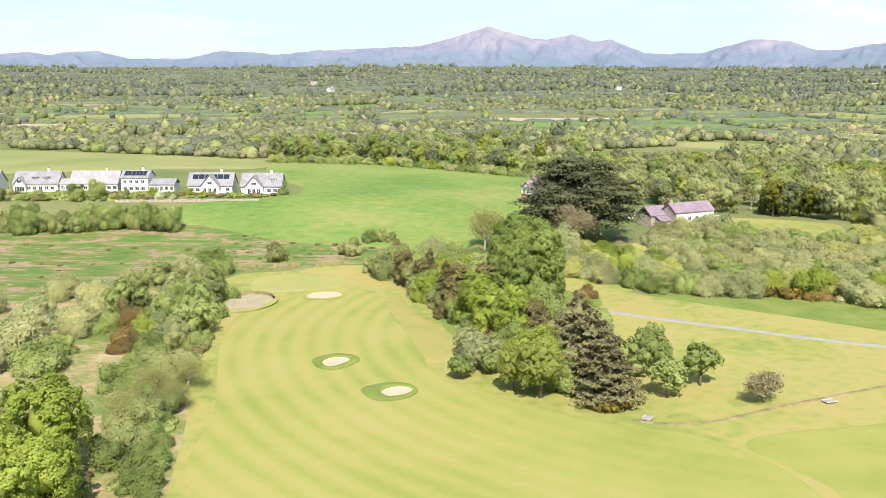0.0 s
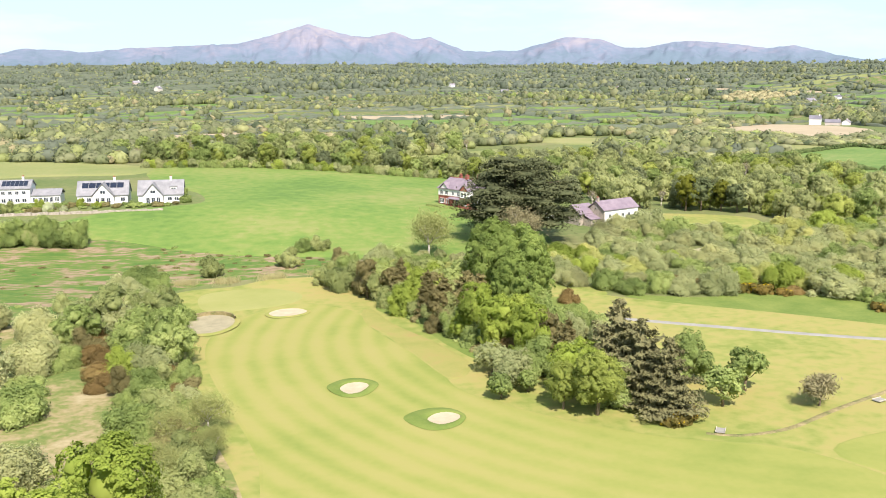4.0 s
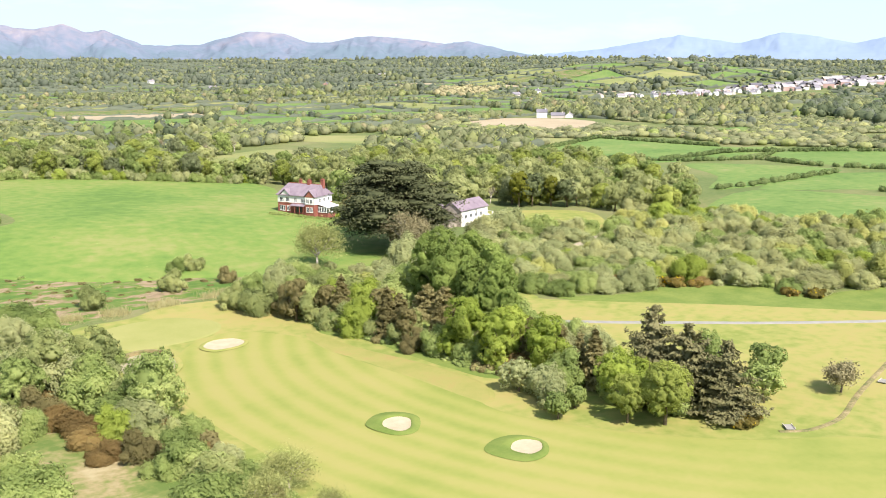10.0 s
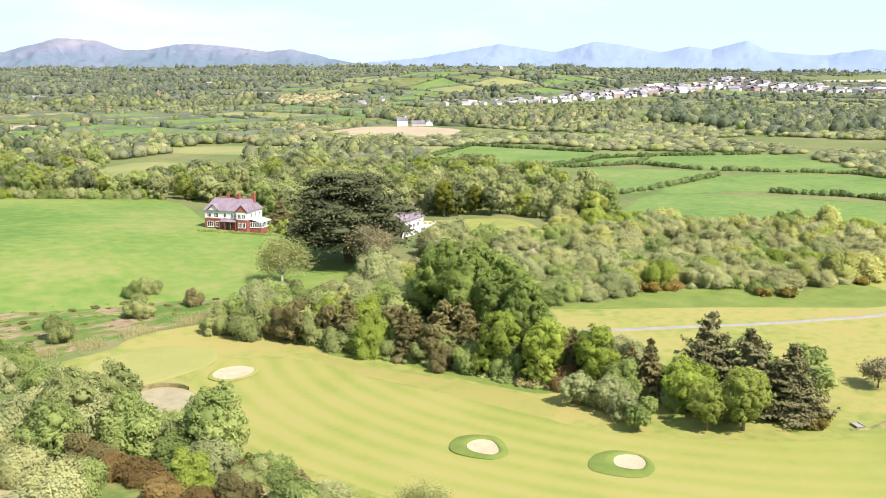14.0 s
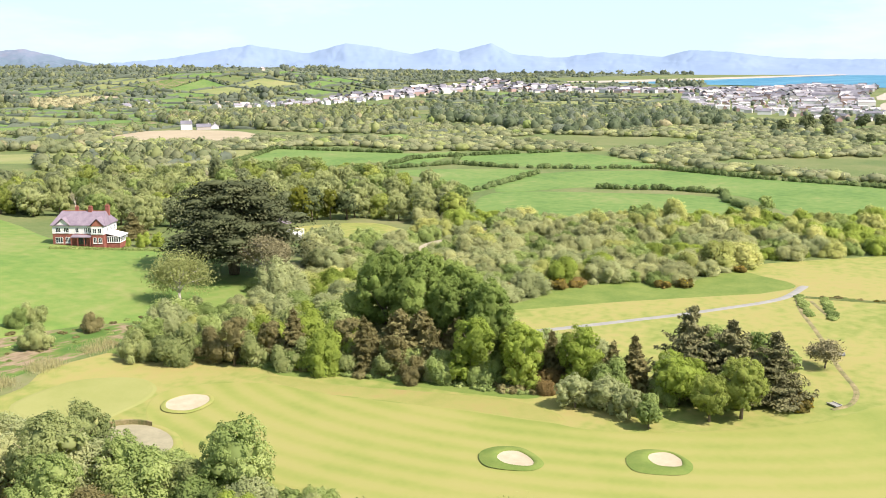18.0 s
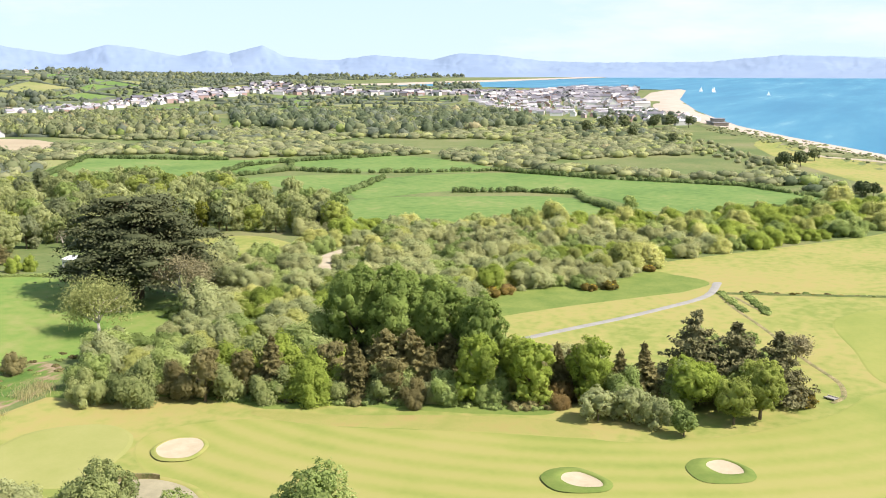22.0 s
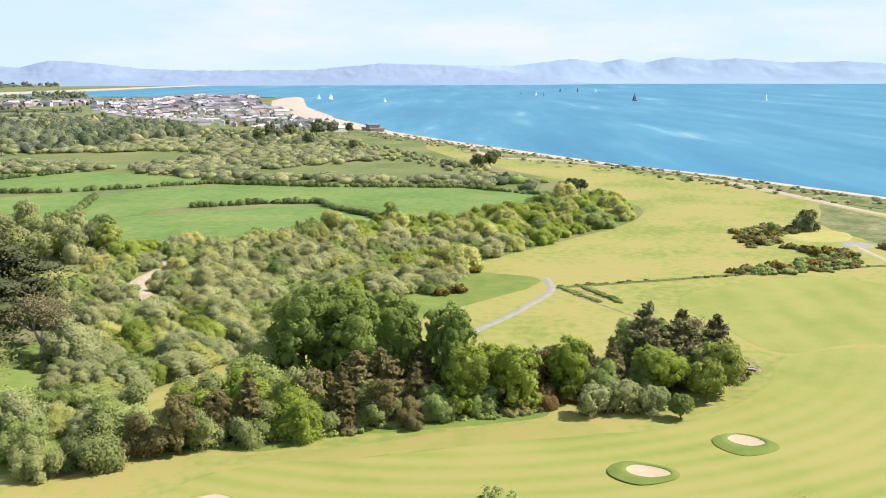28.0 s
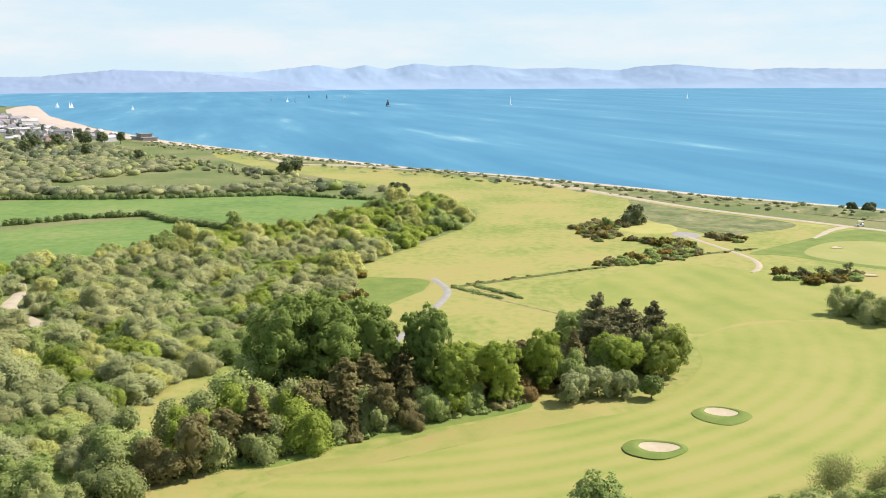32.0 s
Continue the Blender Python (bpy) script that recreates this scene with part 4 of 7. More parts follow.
def dome(seed, r, h, mat, label, name, count=8500, size=0.16, shaggy=0.34):
    """A spreading bush: several swelling masses of unlike size that grow into one another, down to the ground."""
    rng = np.random.default_rng(seed)
    lobes = [((0, 0, h * 0.26), (r * 0.62, r * 0.56, h * 0.46))]
    for k in range(15):
        w, out, s = rng.uniform(0, 2 * math.pi), r * rng.uniform(0.2, 0.92), r * rng.uniform(0.16, 0.42)
        lobes.append(((out * math.cos(w), out * math.sin(w), max(0.5 * s, h * rng.uniform(0.1, 0.8) * (1.05 - 0.6 * (out / r) ** 2))), (s, s * rng.uniform(0.8, 1.25), s * rng.uniform(0.7, 1.05) * min(1.25, h / r))))
    quad, core, out = twiggy(rng, lobes, count, size, 0.8, shaggy)
    ob = thing(name, label, "shrub", at=PARK)
    stems = [tube([(0.1 * r * math.cos(w), 0.1 * r * math.sin(w), -0.3), (0.4 * r * math.cos(w), 0.4 * r * math.sin(w), h * 0.5)], [0.1, 0.04], 4) for w in rng.uniform(0, 6.28, 4)]
    part("stem", mesh("stem", *joined(*stems), M_BARK), ob)
    part("crown", quads_mesh("crown", quad, len(quad), mat, core, out), ob)
    return ob


def spruce(seed, h, r, mat, label):
    rng = np.random.default_rng(seed)
    centres, normals, boughs = [], [], []
    z = h * 0.04
    while z < h * 0.985:
        u = z / h
        reach = r * (1 - u) ** 0.8 * rng.uniform(0.7, 1.25) + 0.2
        for k in range(max(5, int(10 * (1 - u)) + 3)):
            w = rng.uniform(0, 2 * math.pi)
            far = reach * rng.uniform(0.7, 1.1)
            end = np.array([far * math.cos(w), far * math.sin(w), z + far * (0.12 + 0.3 * u)])
            start = np.array([0, 0, z])
            boughs.append(tube([start, start * 0.5 + end * 0.5 + (0, 0, 0.1), end], [0.06 * (1.2 - u), 0.04, 0.012], 3))
            m = int(8 + far * 13)
            t = rng.uniform(0.18, 1.04, m)
            side = np.array([-math.sin(w), math.cos(w), 0])
            p = start + (end - start) * t[:, None] + side * (rng.normal(0, 0.17, m) * far * (1.15 - t * 0.6))[:, None] + (0, 0, 1) * rng.normal(-0.08, 0.12, m)[:, None]
            centres.append(p)
            normals.append(np.tile([0.5 * math.cos(w), 0.5 * math.sin(w), 0.8], (m, 1)))
        z += h * 0.04
    c, nn = np.concatenate(centres), np.concatenate(normals)
    quad = cards(rng, c, nn, 0.32, 0.45, 2.4)
    ob = thing("spruce", label, "conifer", at=PARK)
    part("trunk", mesh("trunk", *joined(tube([(0, 0, -0.4), (0, 0, h * 0.5), (0, 0, h)], [0.02 * h, 0.012 * h, 0.02], 7), *boughs[::3]), M_BARK), ob)
    cone = [tube([(0, 0, h * 0.06), (0, 0, h * 0.5), (0, 0, h * 0.93)], [r * 0.34, r * 0.22, 0.08], 7)]
    part("crown", quads_mesh("crown", quad, len(quad), mat, joined(*cone)), ob)
    return ob


def cedar_tree(seed, h, r, label):
    """A great spreading conifer: several stems and flat plates of foliage in tiers."""
    rng = np.random.default_rng(seed)
    stems, centres, normals, pads, boughs = [], [], [], [], []
    for k in range(4):
        w = 1.57 * k + 0.4
        stems.append(tube([(0.5 * math.cos(w), 0.5 * math.sin(w), -0.4), (1.4 * math.cos(w), 1.4 * math.sin(w), h * 0.3), (2.2 * math.cos(w), 2.2 * math.sin(w), h * 0.6),
                           (2.6 * math.cos(w), 2.6 * math.sin(w), h * 0.9)], [0.75, 0.55, 0.35, 0.1], 7))
    for tier in range(17):
        u = 0.27 + 0.68 * tier / 16
        reach = r * (0.8 + 0.28 * math.sin(math.pi * min(1, u * 0.95))) * (1 if u < 0.66 else 1 - 0.5 * (u - 0.66) / 0.34)
        for k in range(9 if u < 0.8 else 6):
            w = rng.uniform(0, 2 * math.pi)
            d = reach * rng.uniform(0.35, 0.86)
            c = np.array([d * math.cos(w), d * math.sin(w), h * (u + rng.uniform(-0.03, 0.03))])
            s = r * rng.uniform(0.22, 0.36)
            m = int(70 * s)
            q = rng.normal(0, 0.45, (m, 3)) * (s, s, 0.32 * s * 0.6)
            centres.append(c + q - np.array([0, 0, 1]) * (0.05 * (q[:, :1] ** 2 + q[:, 1:2] ** 2)))
            normals.append(np.tile([0.25 * math.cos(w), 0.25 * math.sin(w), 1.0], (m, 1)))
            pads.append(ball(rng, c - (0, 0, 0.15), (s * 0.5, s * 0.5, s * 0.13), 4, 8, 0.3))
            boughs.append(tube([(2 * math.cos(w) * 0.6, 2 * math.sin(w) * 0.6, c[2] - 0.12 * d), (c[0] * 0.5, c[1] * 0.5, c[2] - 0.05 * d), tuple(c)], [0.2, 0.13, 0.04], 4))
    quad = cards(rng, np.concatenate(centres), np.concatenate(normals), 0.4, 0.6, 1.6)
    ob = thing("cedar", label, "conifer", at=PARK)
    for stem in stems:
        part("trunk", mesh("trunk", *stem, M_BARK, True), ob, "tall dark stem")
    part("bough", mesh("bough", *joined(*boughs), M_BARK, True), ob, "level limbs")["kind"] = "stuff"
    part("crown", quads_mesh("crown", quad, len(quad), L_CEDAR, joined(*pads), np.concatenate(normals)), ob)
    return ob


def bare_tree(seed, h, r, label, mat, leaf_count=500, bark=None):
    """A pale-stemmed tree scarcely in leaf: forking limbs and a haze of twigs."""
    rng = np.random.default_rng(seed)
    pieces, tips = [], []

    def grow(p, way, length, rad, depth):
        q = p + way * length
        mid = (p + q) / 2 + rng.normal(0, 0.05 * length, 3)
        pieces.append(tube([p, mid, q], [rad, rad * 0.8, rad * 0.6], 5 if depth < 2 else 3))
        if depth == 4:
            tips.append(q)
            return
        for k in range(3 if depth else 5):
            d = way + rng.normal(0, 0.5, 3) * (1, 1, 0.6) * (r / h * 1.8) + (0, 0, 0.12)
            grow(q, d / np.linalg.norm(d), length * rng.uniform(0.62, 0.85), rad * 0.55, depth + 1)

    grow(np.array([0, 0, -0.3]), np.array([0, 0, 1.0]), h * 0.2, 0.026 * h, 0)
    tips = np.array(tips)
    c = tips[rng.choice(len(tips), leaf_count)] + rng.normal(0, 0.11 * r, (leaf_count, 3))
    quad = cards(rng, c, rng.normal(0, 1, (leaf_count, 3)), 0.13, 0.8, 3.6)
    ob = thing("tree", label, "tree", at=PARK)
    part("trunk", mesh("trunk", *joined(*pieces), bark or M_PALEBARK, True), ob, "pale forking limbs")
    part("crown", quads_mesh("crown", quad, len(quad), mat), ob, "sparse new leaves")
    return ob


def put(ob, x, y, scale=1.0, turn=0.0, tall=1.0, z=None):
    wide = 0.88 + 0.24 * ((x * 7.31 + y * 3.17) % 1.0) if z is None else 1.0
    m = pose(x, y, hz(x, y) if z is None else z, 0, 0, turn) @ Matrix.Diagonal((scale * wide, scale, scale * tall, 1))
    return copy_thing(ob, m)


rnd = random.Random(7)
DARK = [broadleaf(11, 17, 5.6, L_DARK, "tall dark green alder in the copse", 22000, 0.26), broadleaf(12, 15, 5.0, L_DARK, "tall dark green alder in the copse", 19000, 0.26)]
BRIGHT = [broadleaf(21, 10.5, 3.7, L_BRIGHT, "fresh bright green sycamore by the fairway", 14000, 0.21, 0.1), broadleaf(22, 10, 4.0, L_BRIGHT, "fresh bright green sycamore by the fairway", 14000, 0.21, 0.1)]
ROUNDTREE = broadleaf(24, 10.0, 4.1, L_LEAF, "spreading green tree on bare stems by the fairway", 10000, 0.2, 0.36)
UMBRELLA = broadleaf(25, 8.6, 5.6, L_BRIGHT, "broad flat-topped green tree in the copse end", 10000, 0.21, 0.5)
BROWNT = [spruce(31, 9.9, 5.2, L_BROWN, "olive brown pine in the copse"), broadleaf(32, 8.5, 2.6, L_BROWN, "slim bronze tree in the copse", 5000, 0.22, 0.14)]
SPRUCES = [spruce(41, 15, 7.2, L_SPRUCE, "tall dark brown-green spruce at the copse end"), spruce(42, 13, 6.4, L_SPRUCE, "dark brown-green spruce at the copse end")]
SLIM = spruce(43, 8.6, 2.3, L_BROWN, "slim bronze conifer in the copse")
SALLOW = [broadleaf(51, 5.2, 2.8, L_WILLOW, "small grey-green willow beside the fairway", 4600, 0.18, 0.16), broadleaf(52, 4.2, 2.2, L_MID, "small round green tree beside the fairway", 4400, 0.18, 0.16)]
EDGE = [bush(61 + k, 3.2, 4.6 + 0.8 * (k % 2), m, lab, 7000, 0.17, nm) for k, (m, lab, nm) in enumerate((
    (L_GREYGREEN, "grey-green sallow bush in rough ground", "sallow_bush"), (L_MID, "leafy green hedge bush in rough ground", "hedge_bush"), (L_BROWN, "bronze-brown bush in rough ground", "bronze_bush"), (L_YELLOW, "yellow-green bush in rough ground", "yellow_bush"), (L_GREYGREEN, "grey-green willow bush in rough ground", "willow_bush"), (L_MID, "dense green thicket bush in rough ground", "thicket_bush")))]
WEST = [broadleaf(71, 8.4, 4.4, L_MID, "round green tree beside the fairway", 9500, 0.21, 0.12), broadleaf(72, 8.4, 4.6, L_GREYGREEN, "round grey-green tree beside the fairway", 9500, 0.21, 0.12)]
LOW = [bush(81, 1.6, 1.3, L_GORSE, "low dark gorse bush in flower", 700, 0.24, "gorse_bush", "gorse", flower=L_FLOWER), bush(82, 1.5, 1.1, L_BROWN, "low brown bramble bush in grass", 600, 0.24, "bramble"), bush(83, 1.3, 1.0, L_MID, "low green undergrowth beside trees", 600, 0.24, "undergrowth", "undergrowth")]
CEDAR = cedar_tree(91, 24.5, 17.0, "great dark spreading cedar beside the houses")
BIRCH = bare_tree(92, 13.5, 11.0, "pale-stemmed poplar scarcely in leaf", L_HAZE, 9000)
PINK = bare_tree(93, 13.5, 6.6, "bare pinkish-brown tree beside the cedar", L_TWIG, 7000)
LONE = bare_tree(94, 6.0, 3.8, "small bare reddish tree on the golf course", L_TWIG, 3000, M_BARK)
WOODT = [broadleaf(101 + k, 10.5, 4.8, m, lab, 5200, 0.32, 0.06, name="woodland_tree") for k, (m, lab) in enumerate((
    (L_SPRING, "yellow-green oak in new leaf"), (L_MID, "green woodland tree in leaf"), (L_LEAF, "bright green sycamore in the wood"), (L_GREYGREEN, "grey-green ash tree in the wood"), (L_WOOD, "mixed green woodland tree")))]
WBARE = bare_tree(95, 11, 4.5, "bare pale woodland tree", L_TWIG, 500)
GOLDEN = broadleaf(111, 12.5, 3.8, L_GOLD, "golden yellow cypress in the garden", 1500, 0.55, 0.12)
PINES = [broadleaf(112, 11, 4.8, L_PINE, "dark pine with a flat crown", 3000, 0.4, 0.4), broadleaf(113, 6, 3.4, L_PINE, "small wind-shaped dark pine", 900, 0.5, 0.45)]
BLOOM = bush(98, 1.3, 1.5, L_FLOWER, "gorse bush covered in yellow blossom", 900, 0.2, "gorse_bush", "gorse")
MOUND = bush(97, 4.4, 6.0, L_PINE, "dark rounded evergreen on the links", 3000, 0.4, "evergreen_bush")
YOUNG = broadleaf(53, 5.6, 2.3, L_MID, "young grey-green tree on a thin trunk", 1500, 0.26, 0.42)
LONE_PINE = bare_tree(96, 6, 2.6, "wind-bent thin pine on the links", L_PINE, 420, M_BARK)
DOMES = [dome(141, 3.6, 4.6, L_WILLOW, "rounded pale grey-green willow bush", "willow_bush"), dome(142, 4.0, 4.4, L_SALLOW, "rounded yellow-green sallow bush", "sallow_bush"),
         dome(143, 3.4, 4.2, L_OLIVE, "rounded grey-olive budding willow bush", "willow_bush"), dome(144, 3.4, 4.6, L_MID, "rounded leafy green bush in the scrub", "thicket_bush"),
         dome(145, 3.0, 4.4, L_YELLOW, "fresh yellow-green bush in the scrub", "oak_bush"), dome(146, 2.8, 3.6, L_BLOSSOM, "hawthorn bush white with blossom", "hawthorn_bush"),
         dome(147, 3.2, 3.4, L_BRONZE, "rounded bronze-brown bush in rough ground", "bronze_bush")]
DOMES_LIGHT = [dome(150 + k, 3.6, 4.4, m, lab, nm, 6000, 0.2) for k, (m, lab, nm) in enumerate((
    (L_WILLOW, "rounded pale grey-green willow bush", "willow_bush"), (L_SALLOW, "rounded yellow-green sallow bush", "sallow_bush"), (L_OLIVE, "rounded grey-olive budding willow bush", "willow_bush"),
    (L_MID, "rounded leafy green bush in the scrub", "thicket_bush"), (L_YELLOW, "fresh yellow-green bush in the scrub", "oak_bush")))]
PROTOTYPES = [*DOMES_LIGHT, *DOMES, *DARK, *WEST, LONE_PINE, MOUND, BLOOM, YOUNG, *BRIGHT, ROUNDTREE, UMBRELLA, *BROWNT, *SPRUCES, SLIM, *SALLOW, *EDGE, *LOW, CEDAR, BIRCH, PINK, LONE, *WOODT, WBARE, GOLDEN, *PINES]

def scatter(poly, gap, tries, avoid=(), seed=3):
    """Places inside the outline, no two closer than the gap."""
    r = random.Random(seed)
    p = np.array(poly, float)
    lo, hi = p.min(0), p.max(0)
    cells, out = {}, []
    xs = np.array([r.uniform(lo[0], hi[0]) for _ in range(tries)])
    ys = np.array([r.uniform(lo[1], hi[1]) for _ in range(tries)])
    ok = within(p, xs, ys)
    for q in avoid:
        ok &= ~within(q, xs, ys)
    for x, y in zip(xs[ok].tolist(), ys[ok].tolist()):
        c = (int(x // gap), int(y // gap))
        if all((x - u) ** 2 + (y - v) ** 2 > gap * gap for i in (-1, 0, 1) for j in (-1, 0, 1) for u, v in cells.get((c[0] + i, c[1] + j), ())):
            cells.setdefault(c, []).append((x, y))
            out.append((x, y))
    return out


# the copse on the golf course
for ob, x, y, s, t in ((DARK[0], 15.5, 216.5, 1.08, 1.0), (DARK[1], 20.5, 211, 1.1, 1.05), (DARK[0], 14.8, 208, 1.0, 1.0), (DARK[1], 19.5, 202.5, 1.02, 1.05), (DARK[1], 14.2, 191.8, 0.86, 1.18), (DARK[1], 15, 200.5, 0.92, 1.05),
                       (BROWNT[0], 9.5, 203, 1.0, 1.0), (BROWNT[0], 12, 197, 0.9, 1.0), (BROWNT[0], 4, 211, 0.8, 1.0), (BRIGHT[0], 5.9, 189.4, 1.04, 1.0),
                       (BRIGHT[1], 8.6, 181.4, 0.98, 1.0), (BRIGHT[0], 11.6, 172.4, 1.02, 1.0), (BRIGHT[1], 13, 185, 0.9, 1.0), (SLIM, 15.5, 168.6, 0.95, 1.0), (SLIM, 15.9, 164.7, 1.12, 1.0),
                       (SLIM, 12.5, 178, 1.05, 1.0), (SPRUCES[0], 21.8, 157.8, 0.98, 1.0), (SPRUCES[1], 23.1, 151.6, 0.99, 1.0), (SPRUCES[1], 24.6, 145.2, 0.9, 1.0),
                       (UMBRELLA, 15.2, 156.8, 0.92, 0.95), (ROUNDTREE, 14.6, 146.7, 0.93, 1.0), (ROUNDTREE, 10.5, 150, 0.72, 1.0), (SALLOW[0], 4.3, 169.2, 1.0, 1.0), (SALLOW[0], 5.8, 164.4, 1.02, 1.0),
                       (SALLOW[0], 4.6, 160.4, 0.9, 1.0), (SALLOW[1], 2.6, 156, 0.95, 1.0), (SALLOW[1], 7.5, 158.5, 0.85, 1.0), (SALLOW[0], 8.5, 166, 0.9, 1.0),
                       (YOUNG, 40.6, 152.5, 1.3, 0.9), (YOUNG, 34.2, 146.8, 1.3, 0.8), (WEST[0], 33.5, 158, 0.85, 1.1), (LONE, 48.2, 144.0, 1.3, 1.0)):
    put(ob, x, y, s, rnd.uniform(0, 360), t)
for ob, x, y, s in ((BROWNT[1], -9.6, 231, 1.05), (SLIM, -3.4, 222, 1.2), (SLIM, 0.2, 208.5, 1.15), (EDGE[3], -4.0, 215.5, 1.25), (BROWNT[1], -5.2, 226.5, 0.9), (BROWNT[1], 2.4, 214, 1.0),
                    (BROWNT[1], 1.2, 202.5, 0.85), (SLIM, 5.2, 197.5, 1.0), (BROWNT[1], 15.5, 175.5, 0.95)):
    put(ob, x, y, s, rnd.uniform(0, 360))
EDGE_PLACES = [(-8.7, 237.0, 2, 0.9), (-12.7, 244.0, 0, 1.0), (-4.7, 242.0, 1, 1.0), (0.3, 244.0, 0, 1.1), (-5.7, 230.0, 2, 0.9), (-0.7, 233.0, 3, 1.0), (1.3, 238.0, 0, 1.1), (-2.8, 222.8, 2, 0.85), (3.3, 226.0, 3, 1.15), (6.3, 232.0, 0, 1.2),
               (3.5, 217.0, 3, 1.1), (6.0, 220.0, 0, 1.25), (0.1, 213.6, 2, 0.7), (8.3, 240.0, 0, 1.1), (12.3, 232.0, 5, 1.2), (3.0, 205.0, 2, 0.9), (1.5, 199.6, 2, 0.6), (12.0, 224.0, 5, 1.2), (4.0, 196.0, 1, 0.75), (9.0, 191.0, 5, 0.8), (18.0, 185.0, 2, 0.9),
               (20.0, 191.0, 5, 1.0), (12.0, 168.0, 5, 0.8), (17.0, 160.0, 5, 0.9), (20.0, 152.0, 5, 0.8), (21.0, 200.0, 1, 1.0), (14.0, 207.0, 1, 1.1), (-10.7, 254.0, 1, 0.9), (-16.7, 250.0, 0, 0.8)]
COPSE = [(-9, 240), (-1, 207), (6, 187), (10, 172), (22, 163), (29, 176), (31, 200), (31, 215), (20, 232), (5, 246), (-6, 248)]
GAP = [(-2, 238), (12, 248), (38, 228), (30, 220), (14, 231)]
for x, y, k, s in EDGE_PLACES:
    if within(GAP, np.array([x]), np.array([y]))[0]:
        continue
    put(EDGE[k if k != 2 or rnd.random() < 0.4 else rnd.choice((0, 4, 1))], x - 1.0, y - 1.5, s * 1.35, rnd.uniform(0, 360))
for x, y in scatter(COPSE, 5.2, 900, (GAP,), 17):
    k = rnd.choice((0, 0, 3, 3, 1, 2, 4, 6))
    put(DOMES[k], x, y, rnd.uniform(0.6, 1.05), rnd.uniform(0, 360), rnd.uniform(0.9, 1.25))
for x, y, s in ((8, 207, 1.0),):
    put(BROWNT[0], x, y, s, rnd.uniform(0, 360))
for k in range(110):
    t = rnd.random()
    px = np.interp(t, [0, 0.3, 0.6, 0.85, 1], [-9, -5.5, 0, 4, 7]) + rnd.uniform(-0.5, 3)
    py = np.interp(t, [0, 0.3, 0.6, 0.85, 1], [243, 222, 200, 184, 177]) + rnd.uniform(-1, 1)
    put(LOW[rnd.choice((1, 2, 2))], px, py, rnd.uniform(0.6, 1.15), rnd.uniform(0, 360))
for x, y, s in ((25.4, 141.5, 1.5), (23.6, 140.8, 1.2)):
    put(LOW[0], x, y, s, rnd.uniform(0, 360))

# the great trees by the houses
put(CEDAR, 39.5, 286, 1.0, 20, 1.0, hz(39.5, 286))
put(BIRCH, 11.2, 272, 1.25, 40, 1.08)
put(PINK, 34.7, 269, 1.35, 90)
for k, x, y, s in ((0, 33, 266, 0.85), (0, 37.5, 266.5, 0.75), (3, 30, 268, 0.7), (2, 8.5, 269, 0.6), (0, 13.5, 269.5, 0.5)):
    put(DOMES[k], x, y, s, rnd.uniform(0, 360))
put(GOLDEN, 110.7, 333.6, 1.0, 0)
put(GOLDEN, 122, 330, 0.85, 50)
put(PINES[0], 116, 333, 1.0, 10)
put(PINES[0], 126, 326, 0.85, 70)

# hedge of bushes along the west edge of the course
STRAW = [(-60, 188), (-67, 188), (-72, 172), (-64, 150), (-57, 132), (-49, 130), (-50, 146), (-54, 160)]


def on_straw(x, y):
    return bool(within(STRAW, np.array([x]), np.array([y]))[0])


for x, y, k, s in ((-44.4, 108.5, 5, 1.1), (-40.0, 121.9, 0, 1.0), (-42.6, 118.6, 1, 0.85), (-51.9, 111.9, 5, 1.6), (-60.0, 118.0, 5, 1.4), (-43.0, 130.1, 4, 1.1), (-42.1, 138.4, 0, 0.9), (-45.2, 144.7, 2, 0.8), (-50.3, 150.9, 1, 1.2), (-47.4, 157.4, 0, 1.0),
                   (-50.5, 163.8, 1, 1.1), (-53.7, 170.1, 2, 0.9), (-49.8, 174.7, 0, 0.8), (-55.9, 178.8, 3, 1.0), (-59.8, 175.3, 0, 1.2), (-53.1, 187.9, 1, 1.2), (-54.4, 196.9, 1, 1.6), (-57.6, 204.6, 0, 1.5), (-51.2, 192.6, 0, 1.1), (-55.8, 212.8, 1, 1.2),
                   (-50.9, 219.0, 1, 1.15), (-56.0, 224.1, 0, 1.2), (-56.1, 231.8, 5, 1.2), (-61.9, 218.8, 4, 1.3), (-67.7, 213.4, 0, 1.2), (-74.4, 206.9, 4, 1.4), (-75.7, 174.5, 0, 1.5), (-64.4, 153.8, 4, 1.5), (-61.1, 252.8, 5, 1.3), (-57.2, 247.4, 1, 1.2),
                   (-63.2, 239.3, 0, 1.2), (-44.7, 261.2, 5, 1.05), (-25.9, 268.2, 5, 1.0), (-21.1, 281.8, 1, 0.8), (-17.0, 283.0, 0, 0.8), (-12.4, 269.7, 2, 0.8), (-68.5, 161.1, 1, 1.3), (-70.9, 184.4, 4, 1.3), (-80.9, 192.1, 0, 1.2), (-86.5, 177.1, 4, 1.5),
                   (-63.3, 193.9, 2, 1.0), (-65.5, 202.6, 2, 0.9), (-71.9, 225.9, 4, 1.0), (-78.3, 145.6, 5, 1.5), (-62.1, 135.3, 4, 1.3), (-70.1, 128.3, 1, 1.5), (-54.0, 126.0, 4, 1.1), (-59.8, 211.2, 2, 0.9), (-85.2, 215.0, 4, 1.2), (-95.6, 201.2, 0, 1.2)):
    if not on_straw(x, y):
        put(EDGE[(k, k, k, k, 0, 4)[k]] if s < 1.15 else DOMES[(0, 3, 6, 1, 2, 3)[k]], x, y, s, rnd.uniform(0, 360))
